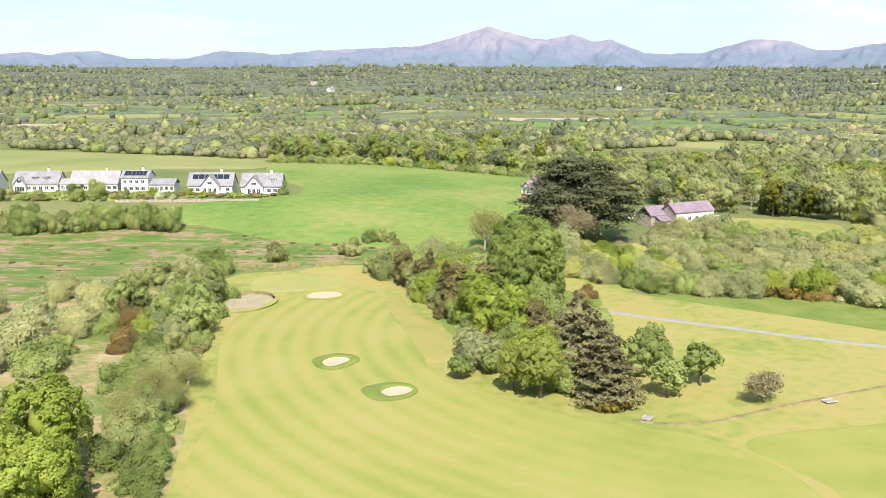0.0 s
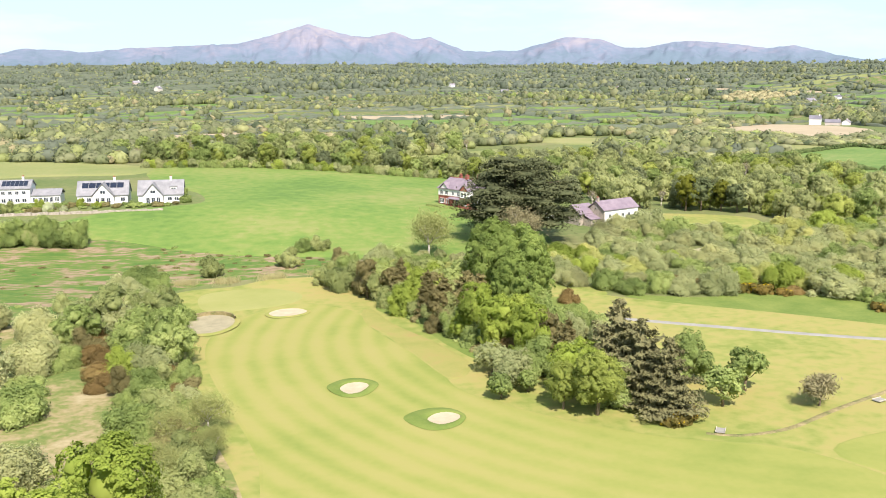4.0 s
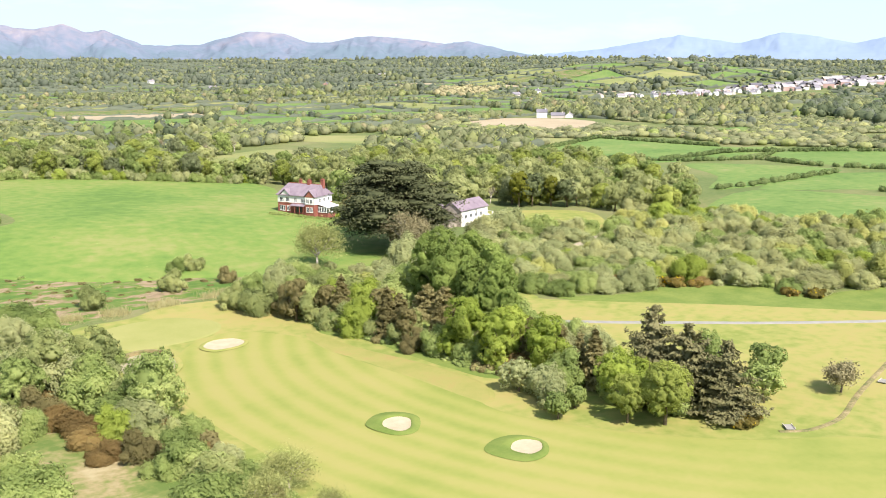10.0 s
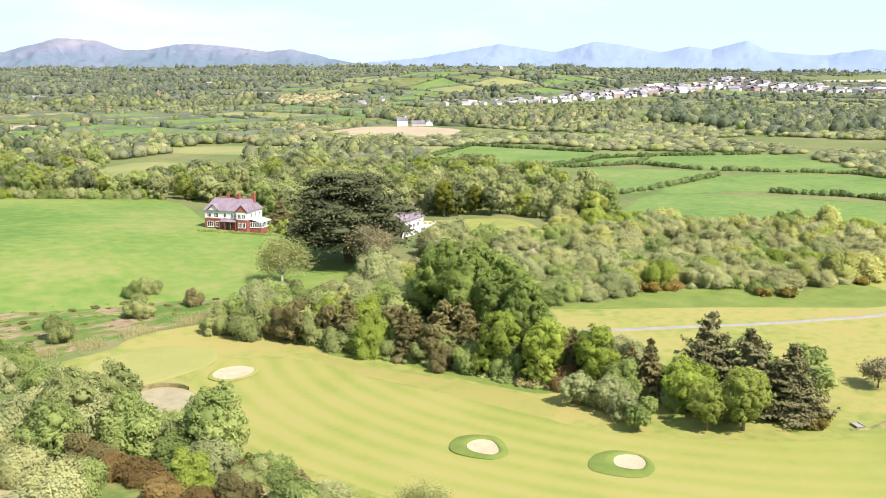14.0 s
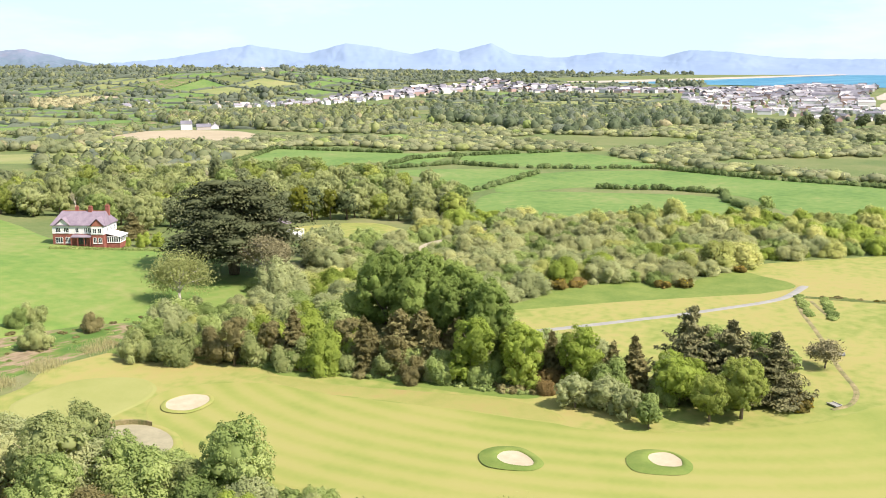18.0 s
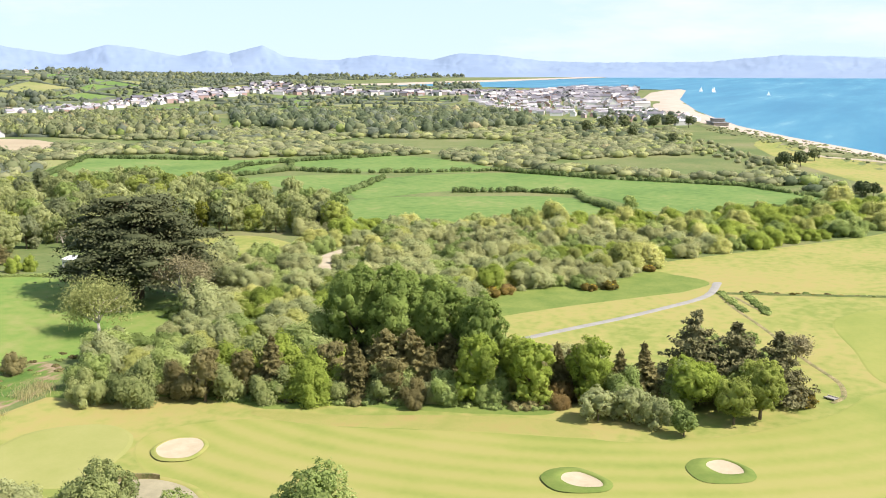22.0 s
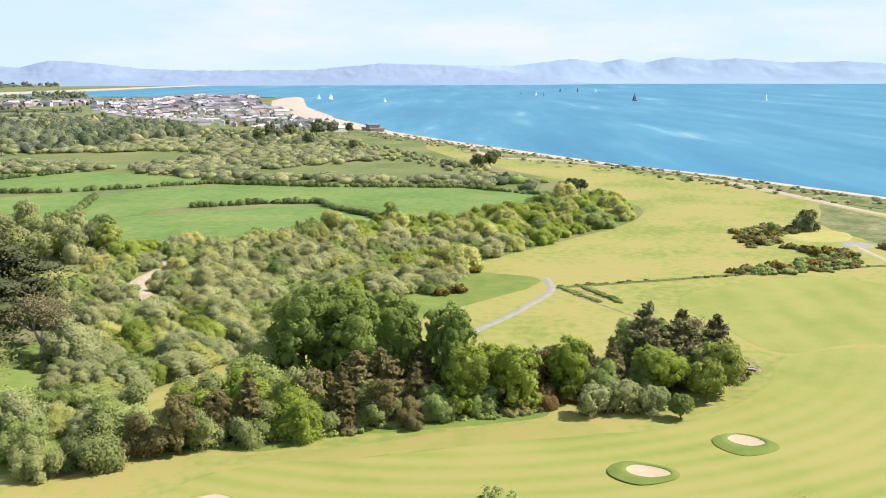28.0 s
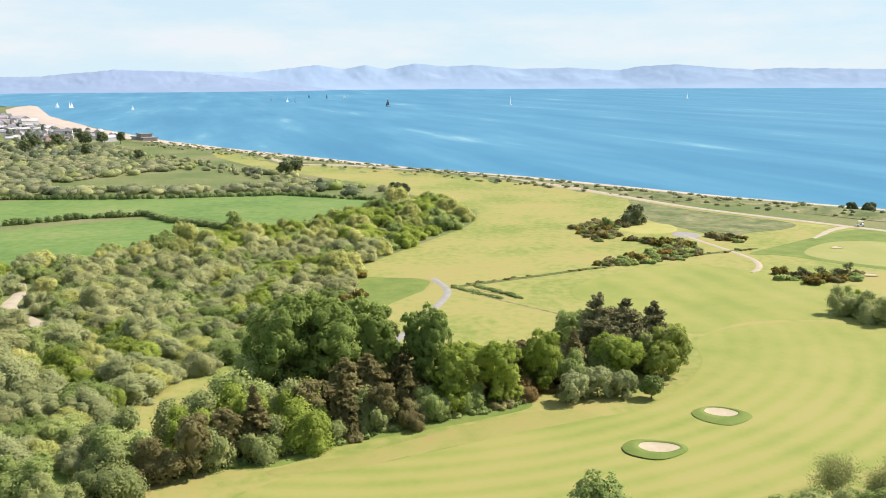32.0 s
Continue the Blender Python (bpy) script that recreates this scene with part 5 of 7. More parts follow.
for k in range(22):
    x = -133 + 50 * k / 21
    put(EDGE[rnd.choice((1, 5, 0, 4))], x + rnd.uniform(-2, 2), 292 + 6 * k / 21 + rnd.uniform(-3, 3), rnd.uniform(1.0, 1.5), rnd.uniform(0, 360))
for x, y, k, s in ((-48.8, 187, 0, 1.14), (-60.8, 207.6, 1, 1.15), (-55, 200, 0, 0.85), (-52, 214, 1, 0.95), (-66, 200, 0, 0.95)):
    put(WEST[k], x, y, s, rnd.uniform(0, 360))
for x, y, s in ((-52, 105, 1.25), (-48, 115.5, 1.35), (-44, 103, 1.05), (-47, 96, 1.1), (-60, 112, 1.1)):
    put(BRIGHT[1], x, y, s, rnd.uniform(0, 360), 0.95)
for x, y, s, t in ((-45.3, 146, 0.6, 10), (-40.5, 151, 0.6, 80), (-39.5, 140, 0.5, 150), (-43, 132, 0.55, 200), (-47, 138, 0.45, 300)):
    put(BIRCH, x, y, s, t)


for x, y, s in ((-62.8, 202, 1.0), (-61.5, 196, 0.9), (-60.5, 190, 1.05), (-59.5, 185, 1.0), (-58.2, 179, 0.95), (-57.4, 174, 0.9), (-46.5, 168, 0.6), (-48, 181, 0.55), (-64, 208, 0.8)):
    put(DOMES[6], x, y, s, rnd.uniform(0, 360), 0.9)
for x, y, k, s in ((-45.5, 176, 3, 0.75), (-44.6, 164, 0, 0.6), (-43.5, 157, 3, 0.7), (-46.5, 153, 3, 0.8), (-41, 134, 3, 0.7), (-39.5, 127, 3, 0.8), (-48.5, 163, 3, 1.0), (-52, 164, 3, 0.8), (-38, 119, 3, 0.9), (-36, 112, 3, 0.8),
                   (-48, 200, 3, 0.9), (-51.5, 208, 0, 0.8), (-52.5, 181, 0, 1.1), (-66, 188, 3, 1.0), (-72, 196, 2, 1.1), (-69, 172, 3, 0.9), (-80, 170, 2, 1.0), (-76, 160, 0, 1.1)):
    put(DOMES[k], x, y, s, rnd.uniform(0, 360))
for k in range(130):
    u = rnd.random()
    put(LOW[rnd.choice((1, 2, 2))], np.interp(u, [0, 0.3, 0.6, 1], [-36, -40, -44.5, -50]) - rnd.uniform(0, 14) * rnd.random(), np.interp(u, [0, 0.3, 0.6, 1], [112, 145, 180, 206]) + rnd.uniform(-2, 2), rnd.uniform(0.5, 1.2), rnd.uniform(0, 360))


SCRUB = [(-2, 248), (12, 250), (30, 236), (46, 217), (64, 214), (76, 221), (90, 208), (97, 194), (122, 188), (130, 190), (178, 156), (215, 130), (252, 120), (288, 128), (272, 142), (215, 196),
         (184, 238), (166, 262), (150, 296), (132, 300), (118, 284), (104, 276), (92, 296), (70, 290), (56, 272), (36, 262), (22, 262), (4, 262), (-8, 258)]
CLEAR = [GAP, [(20, 250), (26, 256), (36, 250), (30, 243)]]
CLEAR.append([(72, 260), (86, 268), (104, 278), (122, 275), (144, 281), (158, 285), (158, 277), (144, 274), (122, 267), (106, 268), (92, 261), (78, 254)])
for x, y in scatter(SCRUB, 4.7, 16000, CLEAR, 5):
    tint = noise.noise(Vector((x * 0.035, y * 0.035, 4.0))) + rnd.uniform(-0.6, 0.6)
    if x > 165:
        k = 4 if tint > 0.1 else 1 if tint > -0.2 else 3
    else:
        k = 4 if tint > 0.5 else 1 if tint > 0.22 else 0 if tint > -0.08 else 3 if tint > -0.4 else 2
    put((DOMES_LIGHT if x + 0.6 * (y - 200) > 105 else DOMES)[k], x, y, rnd.uniform(0.75, 1.35) * (1.3 if rnd.random() < 0.2 else 1), rnd.uniform(0, 360), rnd.uniform(0.62, 1.1))
put(DOMES[5], 86.7, 233, 1.0, 20)
for x, y, s in ((100, 214, 1.1), (107, 206, 1.0), (90, 216, 0.9), (118, 199, 1.15)):
    put(DOMES[2], x, y, s, rnd.uniform(0, 360), 0.95)
for x, y, s in ((72, 216, 1.6), (76, 214, 1.7), (80, 211, 1.2), (68, 219, 1.4), (92, 194, 1.3), (95, 190, 1.5), (120, 186, 1.2)):
    put(LOW[0], x, y, s, rnd.uniform(0, 360))

for x, y, s in ((60.5, 223.5, 0.95), (64, 221.8, 0.85), (71.5, 218.2, 0.72), (83, 211.5, 0.7)):
    put(DOMES[6], x, y, s, rnd.uniform(0, 360), 0.8)
put(BLOOM, 74.8, 216.4, 1.0, 0)

WOODLAND = [(45, 430), (66, 402), (56, 372), (70, 352), (96, 334), (108, 340), (130, 322), (142, 290), (160, 300), (190, 342), (215, 420), (197, 458), (127, 490), (70, 470)]
for x, y in scatter(WOODLAND, 8.0, 4000, (), 8):
    put(rnd.choice((*WOODT, WOODT[0], WOODT[0], WOODT[0], WBARE)), x, y, rnd.uniform(0.75, 1.1), rnd.uniform(0, 360))
for k in range(46):
    u = k / 45
    x, y = -80 + 128 * u, 470 - 38 * u
    put(rnd.choice(WOODT[1:]), x + rnd.uniform(-4, 4), y + rnd.uniform(-3, 10), rnd.uniform(0.65, 1.05), rnd.uniform(0, 360))
for k in range(52):
    u = k / 51
    put(DOMES_LIGHT[rnd.choice((0, 2, 3, 3, 4))], -82 + 130 * u + rnd.uniform(-2, 2), 465 - 38 * u + rnd.uniform(-2, 2), rnd.uniform(0.6, 1.1), rnd.uniform(0, 360))
for x, y in scatter([(-10, 470), (50, 440), (60, 470), (110, 560), (60, 620), (-60, 560), (-110, 500)], 10, 900, FIELDS, 9):
    put(rnd.choice((*WOODT, WBARE)), x, y, rnd.uniform(0.7, 1.05), rnd.uniform(0, 360))
for x, y, s in ((223, 215, 1.0), (420, 177, 1.35), (432, 170, 1.3), (307, 137, 1.05), (311, 133, 0.9), (470, 165, 1.1)):
    put(PINES[1] if s != 1.0 else WOODT[1], x, y, s if s != 1.0 else 0.62, rnd.uniform(0, 360))
for poly, gap, sd in (([(188, 97), (202, 84), (197, 74), (191, 68), (180, 84), (166, 88), (158, 100), (170, 100)], 2.5, 4), ([(160, 92), (158, 84), (150, 72), (136, 74), (120, 84), (114, 116), (119, 118), (128, 96), (146, 84)], 2.2, 5),
                      ([(158, 60), (162, 56), (150, 50), (142, 56), (148, 60)], 2.6, 6), ([(94, 74), (88, 52), (80, 58), (78, 74), (86, 78)], 2.6, 7)):
    for x, y in scatter(poly, gap, 700, (), sd):
        put(LOW[rnd.choice((0, 1, 1, 2, 2))], x, y, rnd.uniform(0.8, 1.7), rnd.uniform(0, 360))
put(EDGE[1], 187, 84, 0.75, 30)
put(MOUND, 192, 72, 1.18, 0)
for x, y, s in ((200, -36, 0.6), (194, -42, 0.7), (206, -32, 0.55), (186, -40, 0.6)):
    put(MOUND, x, y, s, rnd.uniform(0, 360), 0.9)
for x, y, s in ((88, 70, 0.8), (86, 66, 0.85), (85, 62, 0.7), (88, 56, 0.95)):
    put(LONE_PINE, x, y, s, rnd.uniform(0, 360))
for x, y, k, s in ((46, 87, 0, 1.3), (41, 83, 4, 1.25), (50, 83, 5, 0.9), (37, 84, 0, 1.3), (53, 80, 3, 0.8)):
    put(EDGE[k], x, y, s, rnd.uniform(0, 360))
for u in np.linspace(0, 1, 60):
    if rnd.random() < 0.8:
        x, y = np.interp(u, [0, 0.25, 0.5, 0.75, 1], [102, 108, 116, 124, 131]), np.interp(u, [0, 0.25, 0.5, 0.75, 1], [160, 137, 112, 89, 60])
        put(LOW[rnd.choice((0, 1, 2))], x + rnd.uniform(-0.7, 0.7), y, rnd.uniform(0.35, 0.6) * (1.8 if rnd.random() < 0.14 else 1), rnd.uniform(0, 360), 0.8)

# green growth along the ditch by the path
for (x0, y0), (x1, y1) in (((99.6, 164.6), (83.6, 157.3)), ((100.9, 159.3), (83.2, 152.3))):
    for u in np.linspace(0, 1, 14):
        put(LOW[2], x0 + (x1 - x0) * u + rnd.uniform(-0.3, 0.3), y0 + (y1 - y0) * u + rnd.uniform(-0.3, 0.3), rnd.uniform(0.7, 1.0), rnd.uniform(0, 360), 0.75)
for x, y, s in ((760, 286, 0.9), (748, 300, 1.0), (735, 312, 0.9), (772, 300, 0.8), (705, 330, 1.1), (692, 345, 0.9), (722, 350, 1.0), (655, 330, 0.8), (640, 345, 1.0), (780, 320, 0.9), (560, 262, 0.7), (600, 300, 0.9)):
    put(PINES[0], x, y, s, rnd.uniform(0, 360))

# rush tussocks in the marsh and at the foot of the field
for x, y in scatter([(-60, 262), (-10, 264), (6, 262), (4, 270), (-38, 283), (-60, 292)], 2.6, 400, (), 71) + scatter([(-160, 226), (-105, 218), (-66, 246), (-62, 276), (-130, 280)], 6.0, 260, (), 72):
    put(LOW[rnd.choice((1, 1, 2))], x, y, rnd.uniform(0.35, 0.75), rnd.uniform(0, 360), 0.8)

for x, y in scatter([(-88, 312), (-56, 291), (-14, 278), (20, 264), (30, 276), (6, 296), (-30, 318), (-60, 330)], 3.2, 420, (), 73):
    if noise.noise(Vector((x * 0.06, y * 0.06, 9.0))) > -0.1:
        put(LOW[rnd.choice((1, 2, 2, 2))], x, y, rnd.uniform(0.25, 0.5), rnd.uniform(0, 360), 0.6)

# hedges of the pastures
for line in ([(254, 297), (267, 271), (268, 247), (247, 238), (217, 212)], [(262, 433), (290, 438), (314, 446), (345, 436)], [(304, 410), (304, 376), (345, 312)], [(291, 350), (250, 341), (205, 334)],
             [(345, 312), (330, 256), (326, 188), (292, 146)], [(226, 454), (268, 421), (304, 410), (345, 436), (403, 402)], [(223, 500), (317, 558), (340, 474)]):
    rng = np.random.default_rng(len(line) + int(line[0][0]))
    lobes = []
    for (x0, y0), (x1, y1) in zip(line, line[1:]):
        for u in np.arange(0, 1, 1.8 / math.hypot(x1 - x0, y1 - y0)):
            if rng.random() < 0.95:
                s = rng.uniform(0.9, 1.7)
                x, y = x0 + (x1 - x0) * u + rng.normal(0, 0.6), y0 + (y1 - y0) * u + rng.normal(0, 0.6)
                lobes.append(((x, y, hz(x, y) + s * 0.6), (s * 1.1, s * 1.1, s)))
    quad, core, out = twiggy(rng, lobes, len(lobes) * 110, 0.36, 0.78, 0.2, 1.4)
    thing("hedge", "clipped dark green field hedge", "hedge", "hedges of the pastures", data=quads_mesh("hedge", quad, len(quad), L_HEDGE, core, out))


# ---- distant woods, scrub and hedgerows ----
FAR_LEAVES = [L_WOOD, L_FARWOOD, L_SCRUB, L_SPRING, L_GREYGREEN, L_FARDARK, L_OLIVE, L_MID, L_TWIG]
WOOD_MIX = [0.48, 0.05, 0.18, 0.06, 0.07, 0.05, 0.06, 0.02, 0.03]
SCRUB_MIX = [0.24, 0.0, 0.5, 0.05, 0.06, 0.03, 0.1, 0.01, 0.01]


def wood(name, label, spots, mix, seed, per=26, leaf=0.42, rings=4, seg=6, lumpy=True):
    """A wood or a thicket: on each spot (x, y, radius, height) a crown of leaf sprays round a ragged core. mix: how common each kind of
    leaf is, or one kind of leaf alone."""
    rng = np.random.default_rng(seed)
    a = np.array(spots, float)
    z = height(a[:, 0], a[:, 1])
    n = len(a)
    mats = FAR_LEAVES if isinstance(mix, list) else [mix]
    kind = rng.choice(len(mats), n, p=np.array(mix) / sum(mix)) if isinstance(mix, list) else np.zeros(n, int)
    d = rng.normal(0, 1, (n, per, 3))
    d[..., 2] = np.abs(d[..., 2]) * 0.9 - 0.1
    d /= np.linalg.norm(d, axis=2, keepdims=True)
    r, h = a[:, 2][:, None, None], a[:, 3][:, None, None]
    c = np.stack([a[:, 0], a[:, 1], z + a[:, 3] * 0.4], 1)[:, None, :]
    size = np.concatenate([r, r, h * 0.6], 2)
    swell = 1 + (0.16 * np.sin(d[..., 0] * 5 + kind[:, None] + a[:, :1]) + 0.16 * np.sin(d[..., 1] * 5 + a[:, 1:2]))[..., None] * lumpy
    p = c + d * size * swell * rng.uniform(0.86, 1.1, (n, per, 1))
    s = np.repeat(np.maximum(a[:, 2] * leaf, 0.36), per)
    out = d.reshape(-1, 3)
    quad = cards(rng, p.reshape(-1, 3), out, s, 0.3)
    unit, uf = ball(rng, (0, 0, 0), (1, 1, 1), rings, seg, 0.1)
    unit, uf = np.array(unit), np.array(uf)
    blobs = unit[None] * size * (0.89 + rng.normal(0, 0.1, (n, len(unit), 1))) + c
    faces = (np.arange(n)[:, None, None] * len(unit) + uf[None]).reshape(-1, 4)
    slots = np.concatenate([np.repeat(kind, per), np.repeat(kind, len(uf))])
    return thing(name, label, "woodland", data=quads_mesh(name, quad, len(quad), mats, (blobs.reshape(-1, 3), faces), out, slots), kind="stuff")


TOWN = [[(700, 1050), (760, 1000), (960, 1040), (1400, 1180), (1820, 1190), (1880, 1275), (1400, 1262), (950, 1118)], [(1020, 545), (915, 440), (1020, 362), (1600, 522), (2290, 665), (2290, 800), (1770, 800), (1380, 740)],
        [(1440, 1180), (1560, 1190), (1800, 960), (1900, 830), (1780, 790), (1600, 900)], [(800, 292), (860, 292), (1000, 348), (1010, 410), (900, 420), (810, 345)]]
LINKS = [(400, 95), (520, 175), (640, 205), (760, 235), (900, 275), (900, 300), (760, 300), (560, 240), (420, 175)]
rng = np.random.default_rng(20)


def spots(count, lo, hi, az0, az1, avoid, r0, r1, level, scale, sd, tall=1.0):
    g = np.random.default_rng(sd)
    out = []
    az = np.radians(g.uniform(az0, az1, count))
    far = np.sqrt(g.uniform(lo ** 2, hi ** 2, count))
    x, y = -60 + far * np.sin(az), 130 + far * np.cos(az)
    ok = inland(x, y) > 45
    for q in avoid:
        ok &= ~within(q, x, y)
    for u, v in zip(x[ok].tolist(), y[ok].tolist()):
        if noise.noise(Vector((u * scale, v * scale, sd))) > level:
            s = g.uniform(r0, r1)
            out.append((u, v, s, s * g.uniform(0.75, 1.25) * tall))
    return out


PASTURES = [(164, 296), (186, 238), (222, 190), (266, 144), (300, 140), (336, 180), (354, 310), (412, 402), (372, 460), (346, 480), (320, 566), (218, 506), (220, 454), (198, 334)]
NEAR = [PASTURES, LAWN, SCRUB, WOODLAND, LINKS, *FIELDS, *TOWN, [(-98, 330), (-130, 290), (-330, 290), (-330, 380), (-60, 385), (-50, 340)], [(-180, 100), (-180, 300), (-20, 300), (20, 260), (20, 100)], [(60, 300), (60, 345), (125, 330), (120, 285)]]
wood("scrub_belt", "dense pale green willow scrub", spots(7500, 330, 800, 30, 86, NEAR, 2.2, 5.2, -0.12, 0.011, 1, 0.8), SCRUB_MIX, 31, 64, 0.17, 4, 7)
wood("woodland_belt", "mixed spring woodland", spots(3200, 330, 640, -32, 30, NEAR, 2.8, 5.4, 0.0, 0.012, 2, 1.25), WOOD_MIX, 32, 80, 0.18, 5, 7)
wood("town_trees", "garden trees among the houses of the town", [(x, y, rnd.uniform(2.5, 4.5), rnd.uniform(3.5, 6.5)) for k, gap in ((0, 24), (1, 34), (2, 22), (3, 20)) for x, y in scatter(TOWN[k], gap, 3000, (), 62 + k)], L_FARWOOD, 41, 20, 0.26)
wood("bare_wood", "pinkish-brown wood not yet in leaf", [(x, y, rnd.uniform(4, 7), rnd.uniform(5, 8)) for x, y in scatter([(528, 1175), (563, 1150), (740, 1360), (660, 1400)], 8, 700, (), 61)], L_TWIG, 39, 40, 0.22)
PINE_WOOD = [(817, 811), (832, 682), (959, 540), (800, 430), (722, 420), (540, 473), (600, 600), (624, 668)]
wood("pine_wood", "dark mixed wood before the town", [(x, y, rnd.uniform(4, 7.5), rnd.uniform(6, 11.5)) for x, y in scatter(PINE_WOOD, 8.5, 3000, (), 6)],
     [0.2, 0.24, 0.02, 0.02, 0.0, 0.5, 0.0, 0.01, 0.01], 35, 60, 0.2)
wood("links_scrub", "wind-clipped scrub and gorse on the links", [(x, y, rnd.uniform(1.5, 3.5), rnd.uniform(1.5, 3.5)) for x, y in
     scatter([(300, 130), (345, 160), (420, 200), (560, 280), (700, 330), (740, 300), (600, 245), (520, 215), (440, 180), (360, 150), (320, 133)], 6, 1600, (), 7)], SCRUB_MIX, 36, 30, 0.26)
wood("links_thicket", "mixed thicket and dark pines behind the links", [(x, y, s, s * rnd.uniform(0.8, 1.5)) for x, y, s in
     [(x, y, rnd.uniform(2.0, 4.6)) for x, y in scatter([(560, 270), (600, 360), (720, 420), (800, 425), (790, 325), (690, 310)], 6.5, 1500, (), 77)]],
     [0.2, 0.2, 0.24, 0.04, 0.02, 0.2, 0.08, 0.01, 0.01], 44, 40, 0.22)
wood("dune_scrub", "low bushes and tussocks on the dunes", [(x, float(np.interp(x, SHORE_X, SHORE_Y)) + rnd.uniform(12, 52), s, s * 0.8) for x, s in
     [(rnd.uniform(-60, 760), rnd.uniform(0.5, 1.8)) for _ in range(800)]], SCRUB_MIX, 37, 12, 0.42, 3, 5)

# the plain: a patchwork of fields, woods and thickets parted by hedgerows
field_faces = {"green": [], "pale": [], "tan": [], "rush": []}
grid = {}
for i in range(-22, 40):
    for j in range(5, 62):
        x, y = i * 104 + rng.uniform(-34, 34), j * 66 + rng.uniform(-20, 20)
        grid[i, j] = (x * math.cos(0.3) - y * math.sin(0.3) * 0.2, y + 0.25 * x)
near_trees, far_trees, near_scrub, far_scrub, hedge_lines = [], [], [], [], []
corners = np.array([[grid[k], grid[k[0] + 1, k[1]], grid[k[0] + 1, k[1] + 1], grid[k[0], k[1] + 1]] for k in grid if (k[0] + 1, k[1] + 1) in grid])
middle = corners.mean(1)
away = np.hypot(middle[:, 0] + 60, middle[:, 1] - 130)
open_land = (away > 500) & (away < 4300) & (inland(middle[:, 0], middle[:, 1]) > np.where(middle[:, 0] > 1500, 520, 190))
for p in (*NEAR, PINE_WOOD):
    open_land &= ~within(p, middle[:, 0], middle[:, 1])
    for k in range(4):
        open_land &= ~within(p, corners[:, k, 0], corners[:, k, 1])
for q, c, d in zip(corners[open_land], middle[open_land], away[open_land]):
    wild = noise.noise(Vector((c[0] * 0.0023, c[1] * 0.0036, 3.0))) * 1.1 + rng.uniform(-0.42, 0.42)
    east = smooth((c[0] - 250) / 500) * smooth((900 - d) / 300)

    def filled(gap, keep=1.0):
        lo, hi = q.min(0), q.max(0)
        m = int((hi[0] - lo[0]) * (hi[1] - lo[1]) / gap ** 2)
        pts = lo + (hi - lo) * rng.random((m, 2))
        return pts[within(q, pts[:, 0], pts[:, 1]) & (rng.random(m) < keep)]

    if wild > 0.3:
        for x, y in filled(7.8 if d < 1300 else 11 + d * 0.0042):
            s = rng.uniform(3.0, 5.6) * (1 if d < 1300 else 1.2 + d * 0.00018)
            (near_trees if d < 1300 else far_trees).append((x, y, s, s * rng.uniform(1.3, 2.1)))
    elif wild > 0.04 - 0.3 * east:
        for x, y in filled(7.0 if d < 1300 else 13 + d * 0.005, 0.85):
            s = rng.uniform(1.8, 4.4) * (1 if d < 1300 else 1.4)
            (near_scrub if d < 1300 else far_scrub).append((x, y, s, s * rng.uniform(0.8, 1.3)))
    else:
        pick = rng.random()
        field_faces["green" if pick < 0.55 else "pale" if pick < 0.84 else "rush" if pick < 0.95 else "tan"].append(c + (q - c) * 0.96)
        for x, y in filled(40 if d < 1300 else 70):
            s = rng.uniform(1.2, 2.4)
            (near_scrub if d < 1300 else far_scrub).append((x, y, s * (1 if d < 1300 else 1.5), s * 1.1))
    for e0, e1 in ((q[0], q[1]), (q[0], q[3])):
        hedge_lines.append((e0, e1, d))
        for u in rng.uniform(0, 1, int(rng.uniform(1, 7))):
            x, y = e0 + (e1 - e0) * u
            s = rng.uniform(2.4, 4.6)
            (near_trees if d < 1300 else far_trees).append((x, y, s, s * rng.uniform(1.4, 2.2)))
wood("plain_trees", "mixed woods and hedgerow trees across the plain", near_trees, WOOD_MIX, 33, 26, 0.27, 3, 6)
wood("far_woodland", "distant woods across the plain", far_trees, [0.18, 0.62, 0.14, 0.0, 0.0, 0.06, 0.0, 0.0, 0.0], 34, 5, 0.45, 3, 5)
wood("plain_scrub", "pale thickets across the plain", near_scrub, SCRUB_MIX, 42, 14, 0.3, 3, 5)
wood("far_scrub", "distant thickets across the plain", far_scrub, [0.14, 0.56, 0.3, 0.0, 0.0, 0.0, 0.0, 0.0, 0.0], 43, 4, 0.45, 3, 4)


